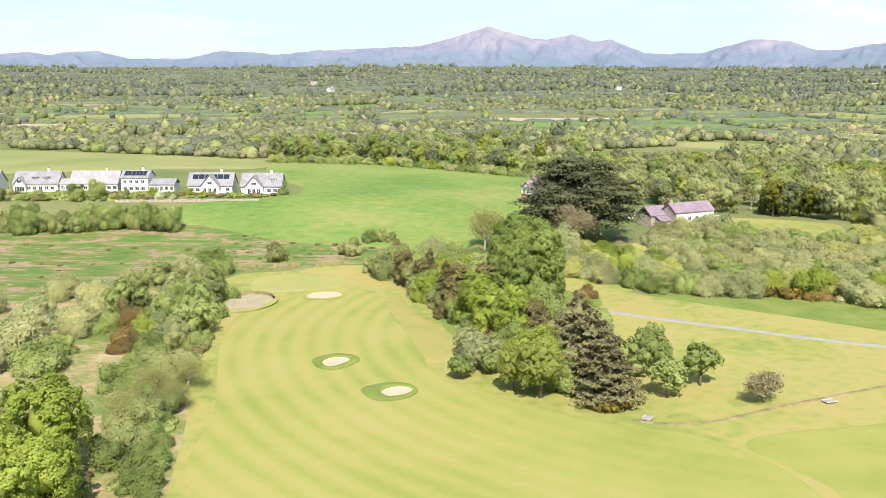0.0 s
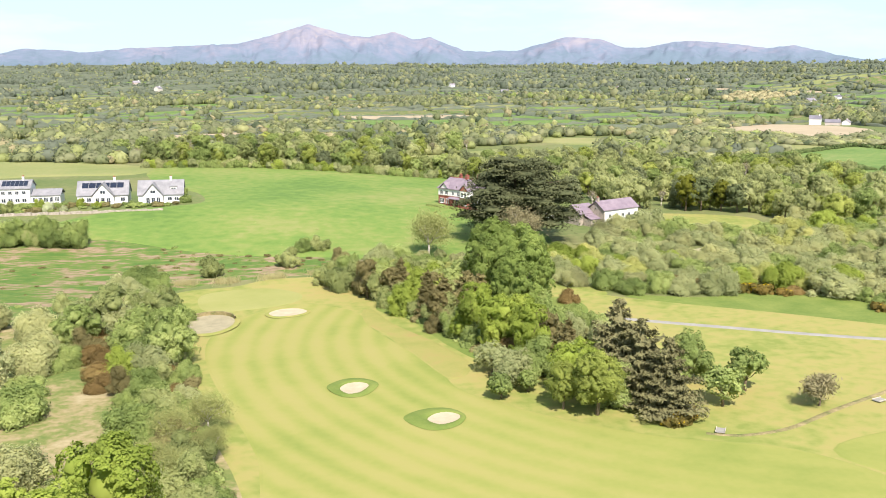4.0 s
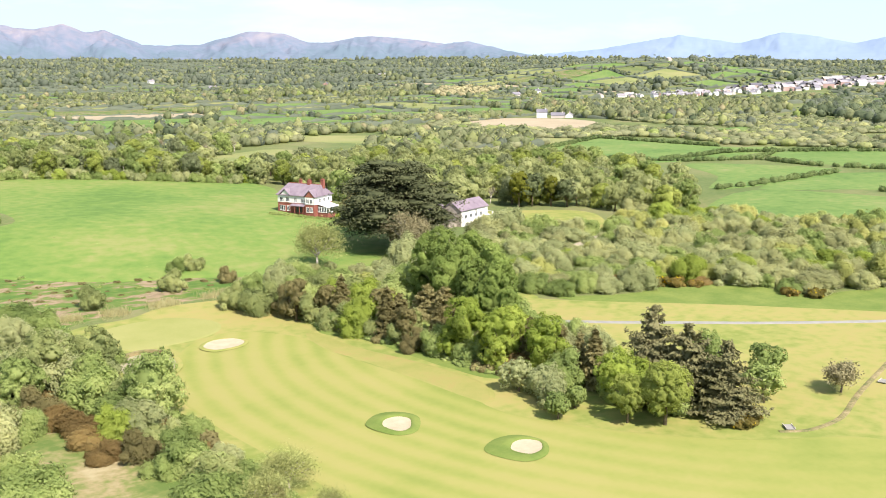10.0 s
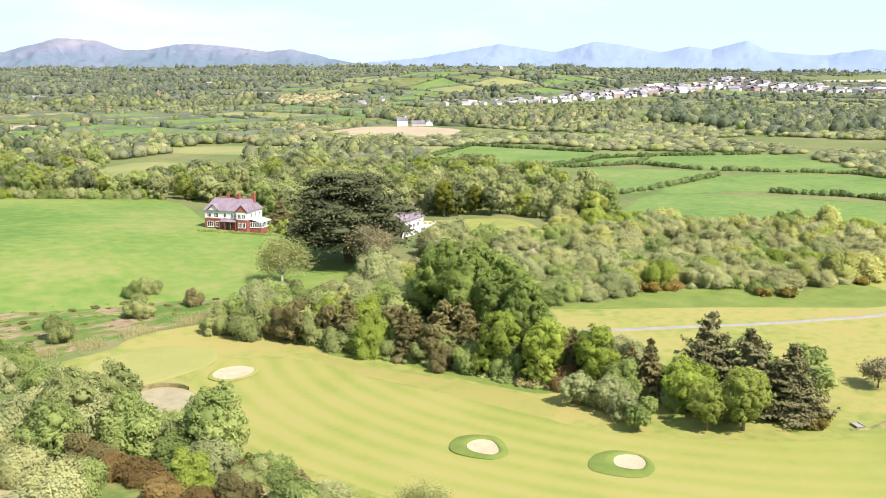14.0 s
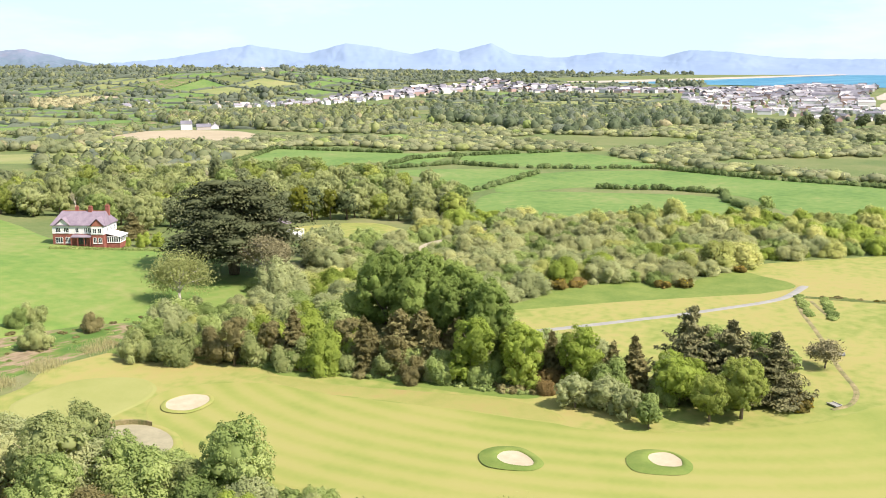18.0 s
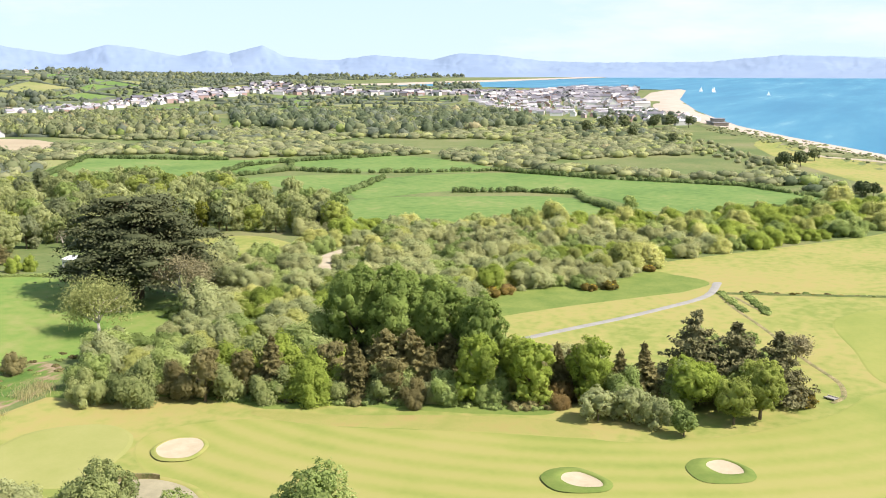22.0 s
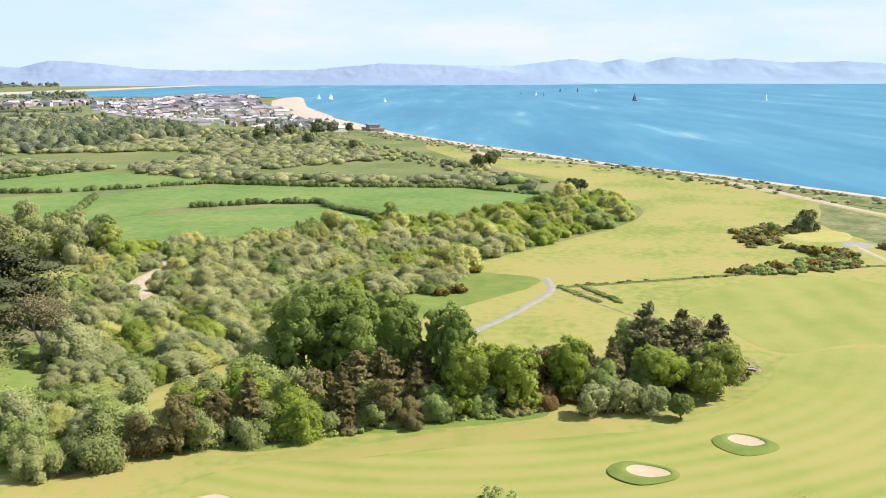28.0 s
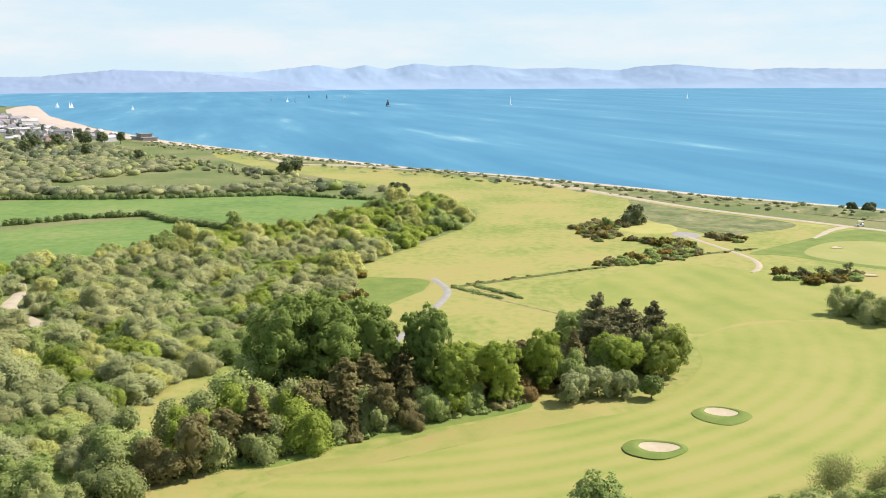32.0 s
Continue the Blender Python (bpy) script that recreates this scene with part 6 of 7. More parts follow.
def hedgerows():
    """Rows of uneven hedge between the fields: a bumpy bank of leaves along each edge."""
    g = np.random.default_rng(38)
    verts, faces, sprays, outs = [], [], [], []
    base = 0
    for e0, e1, d in hedge_lines:
        if g.random() < 0.12:
            continue
        length = np.linalg.norm(e1 - e0)
        n = max(4, int(length / (3.0 + d * 0.0022)))
        u = np.linspace(0, 1, n)[:, None]
        side = np.array([-(e1 - e0)[1], (e1 - e0)[0]]) / length
        line = e0 + (e1 - e0) * u + side * g.normal(0, 0.7, (n, 1))
        tall = g.uniform(1.2, 3.4, n) * g.uniform(0.7, 1.3) * (1 + d * 0.00022)
        wide = g.uniform(0.9, 2.0, n) * (1 + d * 0.00022)
        ground = height(line[:, 0], line[:, 1])
        for off, up in ((-1.0, -0.1), (-0.85, 0.55), (0.0, 1.0), (0.85, 0.55), (1.0, -0.1)):
            at = line + side * (wide * off * g.uniform(0.8, 1.2, n))[:, None]
            verts.append(np.column_stack([at, ground + tall * up * g.uniform(0.85, 1.15, n)]))
        k = np.arange(n - 1)
        for row in range(4):
            o = base + row * n
            faces.append(np.column_stack([o + k, o + k + 1, o + n + k + 1, o + n + k]))
        base += 5 * n
        if d < 1500:
            m = 7 * n
            pick = g.integers(0, n, m)
            w = g.uniform(0, math.pi, m)
            out = np.column_stack([np.cos(w)[:, None] * side, np.sin(w)])
            at = np.column_stack([line[pick], ground[pick] + tall[pick] * 0.3]) + out * np.column_stack([wide[pick], wide[pick], tall[pick] * 0.75]) + g.normal(0, 0.5, (m, 3)) * (1, 1, 0.3)
            sprays.append(cards(g, at, out, np.full(m, 0.7), 0.4))
            outs.append(out)
    quad = np.concatenate(sprays)
    thing("hedgerows", "hedgerows between distant fields", "hedgerow", kind="stuff",
          data=quads_mesh("hedgerows", quad, len(quad), L_FARWOOD, (np.concatenate(verts), np.concatenate(faces)), np.concatenate(outs)))


hedgerows()
for key, mat, label in (("green", M_PASTURE, "distant green pastures"), ("pale", M_PASTURE2, "distant pale green meadows"), ("rush", M_MARSH, "distant rushy grazing land"), ("tan", M_TAN, "distant ploughed fields")):
    v, f, cut = [], [], 3
    for q in field_faces[key]:
        b = len(v)
        for s in range(cut + 1):
            for t in range(cut + 1):
                p = (q[0] * (1 - s / cut) + q[1] * s / cut) * (1 - t / cut) + (q[3] * (1 - s / cut) + q[2] * s / cut) * t / cut
                v.append((p[0], p[1], hz(*p) + 0.9))
        f += [(b + s * (cut + 1) + t, b + (s + 1) * (cut + 1) + t, b + (s + 1) * (cut + 1) + t + 1, b + s * (cut + 1) + t + 1) for s in range(cut) for t in range(cut)]
    thing("far_field", label, "field", data=mesh("far_field", v, f, mat), kind="structure")

# ---- bunkers ----


def bunker(label, points, ring=None, wall=False, sand=None):
    c = np.array(points, float).mean(0)
    ob = thing("bunker", label, "bunker", "bunkers of the hole", at=pose(c[0], c[1], max(hz(*p) for p in points) + 0.03))
    o = rounded(points, 8) - c
    n = len(o)
    rows = [np.column_stack([o * s, np.full(n, z)]) for s, z in ((1.04, 0.34), (0.96, 0.30), (0.8, 0.24), (0.5, 0.2))]
    verts = np.concatenate(rows).tolist() + [(0, 0, 0.2)]
    faces = [(r * n + k, r * n + (k + 1) % n, (r + 1) * n + (k + 1) % n, (r + 1) * n + k) for r in range(3) for k in range(n)]
    faces += [(3 * n + k, 3 * n + (k + 1) % n, 4 * n) for k in range(n)]
    part("sand", mesh("sand", verts, faces, sand or M_SAND, True), ob, "pale raked sand")
    if ring:
        g = rounded(ring, 8) - c
        rows = [np.column_stack([g, np.full(n, 0.2)]), np.column_stack([g * 0.9 + o * 0.1, np.full(n, 0.26)]), np.column_stack([g * 0.45 + o * 0.55, np.full(n, 0.42)]),
                np.column_stack([o * 1.03, np.full(n, 0.46)]), np.column_stack([o * 0.97, np.full(n, 0.28)])]
        faces = [(r * n + k, r * n + (k + 1) % n, (r + 1) * n + (k + 1) % n, (r + 1) * n + k) for r in range(4) for k in range(n)]
        part("grass_collar", mesh("grass_collar", np.concatenate(rows).tolist(), faces, M_LUSH, True), ob, "lush green grass collar")
    else:
        rows = [np.column_stack([o * s, np.full(n, z)]) for s, z in ((1.22, 0.22), (1.1, 0.36), (1.03, 0.4), (0.98, 0.28))]
        faces = [(r * n + k, r * n + (k + 1) % n, (r + 1) * n + (k + 1) % n, (r + 1) * n + k) for r in range(3) for k in range(n)]
        part("grass_collar", mesh("grass_collar", np.concatenate(rows).tolist(), faces, M_LAWN, True), ob, "mown grass lip")
    if wall:
        far = [k for k in range(n) if o[k][1] > 0.25 * o[:, 1].max()]
        far.sort(key=lambda k: o[k][0])
        line = [(o[k][0], o[k][1], 0) for k in far]
        v, f = [], []
        for x, y, z in line:
            v += [(x, y, 0.1), (x, y, 1.0), (x * 1.03, y * 1.05 + 0.15, 1.05), (x * 1.08, y * 1.15 + 0.5, 0.25)]
        for k in range(len(line) - 1):
            for j in range(3):
                f.append((4 * k + j, 4 * k + 4 + j, 4 * k + 5 + j, 4 * k + 1 + j))
        part("turf_face", mesh("turf_face", v, f, M_DITCH), ob, "steep dark turf face")
    return ob


bunker("small pale sand bunker in a lush collar", [(-21.1, 165.2), (-19.9, 167.6), (-17.6, 168), (-16.4, 166.2), (-18, 163), (-20, 162.4)],
       [(-23, 167), (-20, 170.4), (-16.6, 170), (-14.8, 166.6), (-17.6, 161.6), (-21, 161.8)])
bunker("small pale sand bunker in a lush collar", [(-10, 148.6), (-8.6, 150.8), (-6.6, 151.3), (-5, 149.6), (-6.2, 147.2), (-8.6, 146.3)],
       [(-13.2, 150.2), (-10, 153.4), (-6, 153.2), (-4.2, 149.4), (-6.6, 145.4), (-10.6, 145)])
bunker("oval pale sand bunker beside the green", [(-31.4, 222.1), (-29.0, 225.2), (-25.2, 225.2), (-23.5, 222.3), (-25.6, 219.5), (-29.8, 218.9)])
bunker("broad dull sand bunker with a steep turf face", [(-47, 208.4), (-48, 214), (-47.4, 219), (-44, 221.6), (-40.6, 221.2), (-38.4, 217.6), (-39, 212), (-42.4, 207.6)], wall=True, sand=M_DULLSAND)
for pts in ([(128, 31), (126, 34), (124.6, 32), (126, 30)], [(87, 51), (85, 53), (83.4, 50.4), (85.4, 48.6)]):
    bunker("far small pale sand bunker on the links", pts)

# ---- houses ----


def prism(x0, x1, y0, y1, z, up, over=0.35, thick=0.18, hip=0.0):
    """A pitched roof with its ridge along x; hip draws the ridge's ends in."""
    x0, x1, y0, y1 = x0 - over, x1 + over, y0 - over, y1 + over
    ym = (y0 + y1) / 2
    v = [(x0, y0, z), (x1, y0, z), (x1, y1, z), (x0, y1, z), (x0 + hip, ym, z + up), (x1 - hip, ym, z + up)]
    w = [(x, y, q + thick) for x, y, q in v]
    if hip:
        f = [(0, 3, 2, 1), (6, 7, 11, 10), (8, 9, 10, 11), (6, 10, 9), (7, 8, 11), (0, 1, 7, 6), (1, 2, 8, 7), (2, 3, 9, 8), (3, 0, 6, 9)]
    else:
        f = [(6, 7, 11, 10), (8, 9, 10, 11), (0, 4, 5, 1), (3, 2, 5, 4), (0, 1, 7, 6), (2, 3, 9, 8), (0, 6, 10, 4), (4, 10, 9, 3), (1, 5, 11, 7), (5, 2, 8, 11)]
    return v + w, f


def turned(piece, about=(0, 0)):
    """The same, with x and y changed round, for a roof whose ridge runs along y."""
    v, f = piece
    return [(y, x, z) for x, y, z in v], [q[::-1] for q in f]


def gable_wall(x0, x1, y, z, up, thick=0.25):
    """The triangle under a pitched roof, in a wall along x."""
    xm = (x0 + x1) / 2
    v = [(x0, y, z), (x1, y, z), (xm, y, z + up), (x0, y + thick, z), (x1, y + thick, z), (xm, y + thick, z + up)]
    return v, [(0, 1, 2), (5, 4, 3), (0, 3, 4, 1), (1, 4, 5, 2), (2, 5, 3, 0)]


def window(parent, x, y, z, w, h, face="s", mat=None, bars=1, name="window"):
    """A window standing a little proud of a wall that looks south, north, east or west in the house's own frame."""
    turn = {"s": 0, "e": 90, "n": 180, "w": 270}[face]
    t = 0.07
    pieces = [box(-w / 2, -0.06, 0, -w / 2 + t, 0.05, h), box(w / 2 - t, -0.06, 0, w / 2, 0.05, h), box(-w / 2 + t, -0.06, 0, w / 2 - t, 0.05, t), box(-w / 2 + t, -0.06, h - t, w / 2 - t, 0.05, h)]
    for k in range(bars):
        c = -w / 2 + w * (k + 1) / (bars + 1)
        pieces.append(box(c - 0.03, -0.05, t, c + 0.03, 0.04, h - t))
    ob = part(name, mesh(name, *joined(*pieces), mat or M_FRAME), parent, at=pose(x, y, z, 0, 0, turn))
    part("pane", mesh("pane", *box(-w / 2 + t, -0.02, t, w / 2 - t, 0.02, h - t), M_GLASS), ob)
    part("sill", mesh("sill", *box(-w / 2 - 0.08, -0.14, -0.09, w / 2 + 0.08, 0.0, 0), mat or M_FRAME), ob)
    return ob


def chimney(parent, x, y, z0, z1, mat, s=0.45):
    stack = part("chimney", mesh("chimney", *joined(box(x - s, y - s, z0, x + s, y + s, z1), box(x - s - 0.08, y - s - 0.08, z1, x + s + 0.08, y + s + 0.08, z1 + 0.15)), mat), parent)
    for d in (-0.2, 0.2):
        part("chimney_pot", mesh("chimney_pot", *tube([(x + d, y, z1 + 0.15), (x + d, y, z1 + 0.6)], [0.14, 0.11], 8), M_REDTILE), stack)


def red_house():
    h = thing("house", "red brick and white two-storey villa with slate roof", "house", at=pose(26.8, 344.8, hz(30, 338) + 0.45, 0, 0, -56))
    part("brick_wall", mesh("brick_wall", *joined(box(0, 0, -2, 14.5, 9, 3.05), box(11.2, -1.0, -2, 14.6, 0, 3.05)), M_BRICK), h, "red brick lower storey")
    part("upper_wall", mesh("upper_wall", *joined(box(-0.03, -0.03, 3.05, 14.53, 9.03, 5.4), box(11.17, -1.03, 3.05, 14.63, 0, 5.4)), M_WHITE), h, "white rendered upper storey")
    part("string_course", mesh("string_course", *box(-0.1, -0.1, 2.98, 14.6, -0.03, 3.14), M_REDTILE), h)
    roof = part("roof", mesh("roof", *prism(0, 14.5, 0, 9, 5.4, 3.3, 0.45, 0.18, 1.6), M_PURPLE), h, "purple-grey slate roof")
    part("ridge_tiles", mesh("ridge_tiles", *box(1.4, 4.38, 8.78, 13.1, 4.62, 8.95), M_REDTILE), roof, "red ridge tiles")
    v, f = turned(prism(-1.0, 4.5, 11.1, 14.7, 5.4, 2.1, 0.3))
    part("gable_roof", mesh("gable_roof", v, f, M_PURPLE), h)
    part("bay_gable", mesh("bay_gable", *gable_wall(11.1, 14.7, -1.1, 5.4, 1.85, 0.2), M_REDTILE), h, "terracotta-hung gable")
    v, f = turned(prism(-0.4, 4.5, 1.0, 5.0, 5.4, 2.0, 0.25))
    part("wing_roof", mesh("wing_roof", v, f, M_PURPLE), h)
    part("wing_gable", mesh("wing_gable", *gable_wall(1.0, 5.0, -0.25, 5.4, 1.85, 0.2), M_WHITE), h)
    for k in range(2):
        part("skylight", mesh("skylight", [(1.0 + k * 1.4, 0.9, 6.32), (2.0 + k * 1.4, 0.9, 6.32), (2.0 + k * 1.4, 2.1, 7.2), (1.0 + k * 1.4, 2.1, 7.2)], [(0, 1, 2, 3)], M_GLASS), roof)
    for x, w, b in ((1.6, 1.5, 2), (3.9, 1.5, 2), (6.9, 1.0, 1), (9.3, 0.9, 1), (10.4, 0.9, 1)):
        window(h, x, -0.04, 3.45, w, 1.35, "s", None, b)
    for x, y in ((12.2, -1.05), (13.6, -1.05)):
        window(h, x, y, 3.4, 1.0, 1.45)
        window(h, x, y, 0.75, 1.0, 1.5)
    for x, w in ((1.8, 2.0), (4.2, 1.2)):
        window(h, x, -0.04, 0.6, w, 1.6, "s", None, 2)
    for y in (2.2, 4.6, 7.0):
        window(h, 14.56, y, 3.4, 1.0, 1.4, "e")
    for y in (2.5, 6.0):
        window(h, -0.05, y, 3.4, 1.0, 1.4, "w")
        window(h, -0.05, y, 0.8, 1.0, 1.4, "w")
    porch = part("veranda", mesh("veranda", [(5.6, -1.7, 2.5), (11.1, -1.7, 2.5), (11.1, 0, 3.0), (5.6, 0, 3.0), (5.6, -1.7, 2.38), (11.1, -1.7, 2.38), (11.1, 0, 2.88), (5.6, 0, 2.88)],
                                           [(0, 1, 2, 3), (7, 6, 5, 4), (0, 4, 5, 1), (1, 5, 6, 2), (3, 7, 4, 0)], M_PURPLE), h, "lean-to veranda roof")
    for x in (5.7, 7.5, 9.3, 11.0):
        part("post", mesh("post", *box(x - 0.08, -1.62, -1, x + 0.08, -1.46, 2.4), M_BRICK), porch)
    window(h, 8.2, -0.04, 0.3, 2.0, 2.0, "s", M_DARKFRAME, 3)
    con = part("conservatory", mesh("conservatory", *box(14.53, 1.0, -1, 18.2, 7.0, 0.7), M_BRICK), h, "white conservatory on a brick base")
    for k in range(6):
        window(con, 15.05 + k * 0.62, 0.97, 0.7, 0.6, 1.6, "s", None, 0, "casement")
    for k in range(7):
        window(con, 18.23, 1.5 + k * 0.83, 0.7, 0.8, 1.6, "e", None, 0, "casement")
    part("conservatory_roof", mesh("conservatory_roof", [(14.5, 0.8, 3.2), (18.5, 0.8, 2.3), (18.5, 7.2, 2.3), (14.5, 7.2, 3.2), (14.5, 0.8, 3.1), (18.5, 0.8, 2.2), (18.5, 7.2, 2.2), (14.5, 7.2, 3.1)],
                                       [(0, 1, 2, 3), (7, 6, 5, 4), (0, 4, 5, 1), (1, 5, 6, 2), (2, 6, 7, 3)], M_FRAME), h, "white glazed roof")
    chimney(h, 9.2, 4.5, 8.0, 9.9, M_BRICK, 0.5)
    chimney(h, 13.6, 5.5, 7.5, 10.2, M_BRICK, 0.5)
    chimney(h, 4.8, 6.0, 7.5, 9.6, M_BRICK, 0.4)
    lobes = []
    rg = np.random.default_rng(5)
    for u in np.linspace(0, 1, 34):
        x, y = 22 + 24 * u, 338.5 - 19 * u
        lobes.append(((x + rg.normal(0, 0.1), y, hz(x, y) + 0.3), (0.6, 0.6, 0.6)))
    quad, core, out = twiggy(rg, lobes, 4200, 0.26, 0.8, 0.15, 1.4)
    thing("hedge", "clipped low green garden hedge before the villa", "hedge", data=quads_mesh("hedge", quad, len(quad), L_MID, core))


red_house()


def white_house():
    h = thing("house", "long white house with stone gable and slate roof", "house", at=pose(71.5, 305.4, 0.9, 0, 0, 26))
    part("wall", mesh("wall", *box(0.25, 0, -1.5, 15, 7, 4.4), M_WHITE), h, "white rendered wall")
    part("stone_gable", mesh("stone_gable", *joined(box(0, -0.03, -1.5, 0.28, 7.03, 4.4)), M_STONE), h, "bare stone end wall")
    v, f = turned(gable_wall(0, 7, 0.0, 4.4, 2.5, 0.28))
    part("gable_top", mesh("gable_top", v, f, M_STONE), h)
    v, f = turned(gable_wall(0, 7, 14.7, 4.4, 2.5, 0.28))
    part("far_gable", mesh("far_gable", v, f, M_WHITE), h)
    part("roof", mesh("roof", *prism(0, 15, 0, 7, 4.4, 2.6), M_PURPLE), h, "purple-grey slate roof")
    wing = part("wing", mesh("wing", *box(-5.5, 5.0, -1.5, 1.5, 12, 3.2), M_STONE), h, "low stone wing behind")
    part("wing_roof", mesh("wing_roof", *prism(-5.5, 1.5, 5, 12, 3.2, 2.6), M_PURPLE), wing)
    part("lean_to", mesh("lean_to", *joined(box(-4, 1.6, -1.5, 0, 5.2, 2.0)), M_STONE), wing)
    part("lean_to_roof", mesh("lean_to_roof", [(-4.2, 1.3, 2.0), (0, 1.3, 2.0), (0, 5.2, 3.3), (-4.2, 5.2, 3.3), (-4.2, 1.3, 1.85), (0, 1.3, 1.85), (0, 5.2, 3.15), (-4.2, 5.2, 3.15)],
                                  [(0, 1, 2, 3), (7, 6, 5, 4), (0, 4, 5, 1), (1, 5, 6, 2), (2, 6, 7, 3), (3, 7, 4, 0)], M_PURPLE), wing)
    chimney(h, 0.6, 3.5, 6.6, 8.0, M_STONE, 0.45)
    for x in (2.6, 5.4, 8.2, 11.0):
        window(h, x, -0.04, 1.9, 1.3, 1.3, "s", None, 1)
    for y in (2.2, 5.0):
        window(h, -0.04, y, 0.6, 0.9, 1.1, "w")
    ter = part("balcony", mesh("balcony", *joined(box(13.0, -3.2, 1.0, 18.6, 3.5, 1.25)), M_FRAME), h, "white balcony deck")
    for x, y in ((13.1, -3.1), (15.8, -3.1), (18.4, -3.1), (18.4, 0.2), (18.4, 3.3)):
        part("balcony_post", mesh("balcony_post", *box(x - 0.09, y - 0.09, -1.5, x + 0.09, y + 0.09, 2.2), M_FRAME), ter)
    part("balcony_rail", mesh("balcony_rail", *joined(box(13.0, -3.2, 2.15, 18.6, -3.1, 2.25), box(18.5, -3.2, 2.15, 18.6, 3.4, 2.25)), M_FRAME), ter)
    part("garage", mesh("garage", *joined(box(13.5, -2.8, -1.5, 17.5, 3.0, 1.0)), M_WHITE), ter)


white_house()
g = thing("garden_room", "small white summer house by the cedar", "shed", at=pose(58, 322, hz(58, 322), 0, 0, 20))
part("wall", mesh("wall", *box(0, 0, -0.5, 5, 3.5, 2.3), M_WHITE), g)
part("roof", mesh("roof", *box(-0.3, -0.3, 2.3, 5.3, 3.8, 2.5), M_FRAME), g)
window(g, 2.5, -0.04, 0.7, 1.6, 1.2)


def chalet(x, y, w, d, label, roof_mat, front_gable=None, panels=False, dormers=(), two=False, ext=None, flat_dormer=False, turn=0):
    z = hz(x + w / 2, y)
    eave, up = (5.0, 2.4) if two else (2.6, 4.3)
    h = thing("house", label, "house", "row of houses above the field", at=pose(x, y, z, 0, 0, turn))
    part("wall", mesh("wall", *box(0, 0, -1.5, w, d, eave), M_WHITE), h, "white rendered wall")
    for gx in (0.0, w - 0.25):
        v, f = turned(gable_wall(0, d, gx, eave, up - 0.1, 0.25))
        part("gable", mesh("gable", v, f, M_WHITE), h)
    roof = part("roof", mesh("roof", *prism(0, w, 0, d, eave, up), roof_mat), h)
    slope = up / (d / 2)
    if panels:
        n = 6
        for k in range(n):
            x0 = w * 0.08 + k * w * 0.84 / n
            y0, y1 = d * 0.12, d * 0.4
            part("solar_panel", mesh("solar_panel", [(x0, y0, eave + y0 * slope + 0.35), (x0 + w * 0.13, y0, eave + y0 * slope + 0.35), (x0 + w * 0.13, y1, eave + y1 * slope + 0.35), (x0, y1, eave + y1 * slope + 0.35),
                                                     (x0, y0, eave + y0 * slope + 0.27), (x0 + w * 0.13, y0, eave + y0 * slope + 0.27), (x0 + w * 0.13, y1, eave + y1 * slope + 0.27), (x0, y1, eave + y1 * slope + 0.27)],
                                     [(0, 1, 2, 3), (0, 4, 5, 1), (1, 5, 6, 2), (2, 6, 7, 3), (3, 7, 4, 0)], M_PANEL), roof, "dark solar panel")
    if front_gable:
        g0, g1 = front_gable
        gm = (g1 - g0) / 2 * 1.05
        gu = min(up - 0.2, gm * 1.15)
        part("front_gable", mesh("front_gable", *joined(box(g0 + 0.2, -1.2, -1.5, g1 - 0.2, 0, eave), gable_wall(g0 + 0.2, g1 - 0.2, -1.2, eave, gu - 0.2, 1.2)), M_WHITE), h, "white front gable")
        v, f = turned(prism(-1.4, d * 0.48, g0 + 0.2, g1 - 0.2, eave - 0.05, gu, 0.3))
        part("front_roof", mesh("front_roof", v, f, roof_mat), h)
        window(h, (g0 + g1) / 2, -1.24, eave + 0.7, 1.7, 1.1, "s", None, 1)
        for k in range(3):
            window(h, g0 + (g1 - g0) * (0.25 + 0.25 * k), -1.24, 0.1, 1.2, 2.0, "s", None, 1)
    for dx in dormers:
        yy = d * 0.16
        dm = part("dormer", mesh("dormer", *box(dx - 1.0, yy, eave + 0.6, dx + 1.0, d * 0.5, eave + 2.5), M_WHITE if not flat_dormer else M_SLATE), h)
        part("dormer_roof", mesh("dormer_roof", *box(dx - 1.2, yy - 0.25, eave + 2.5, dx + 1.2, d * 0.5, eave + 2.68), roof_mat), dm)
        window(dm, dx, yy - 0.04, eave + 1.1, 1.5, 1.1, "s", None, 1)
    span = [q for q in np.arange(1.4, w - 0.8, 2.1) if not front_gable or not (front_gable[0] - 0.6 < q < front_gable[1] + 0.6)]
    for q in span:
        window(h, float(q), -0.04, 0.7, 1.4, 1.3, "s", None, 1)
        if two:
            window(h, float(q), -0.04, 3.2, 1.2, 1.2, "s", None, 1)
    if ext:
        e0, e1, ed, eh = ext
        part("annex", mesh("annex", *box(e0, 0.8, -1.5, e1, ed, eh), M_WHITE), h)
        part("annex_roof", mesh("annex_roof", *prism(e0, e1, 0.8, ed, eh, 1.7), roof_mat), h)
        for q in np.arange(e0 + 1.2, e1 - 0.6, 1.7):
            window(h, float(q), 0.76, 0.5, 1.3, 1.6, "s", None, 2)
    chimney(h, w * 0.72, d * 0.5, eave + up - 0.5, eave + up + 1.0, M_WHITE, 0.35)
    return h


chalet(-71, 346, 14, 9, "white gabled chalet house with grey slate roof", M_SLATE, (1.5, 8.0), False, (11.0,))
chalet(-90, 348, 15.5, 9, "white house with broad front gable and solar panels", M_SLATE, (4.5, 11.5), True)
chalet(-114.5, 351.6, 9.5, 9, "white two-storey house with dark solar roof", M_SLATE, None, True, (), True, (9.5, 18.5, 8, 2.6))
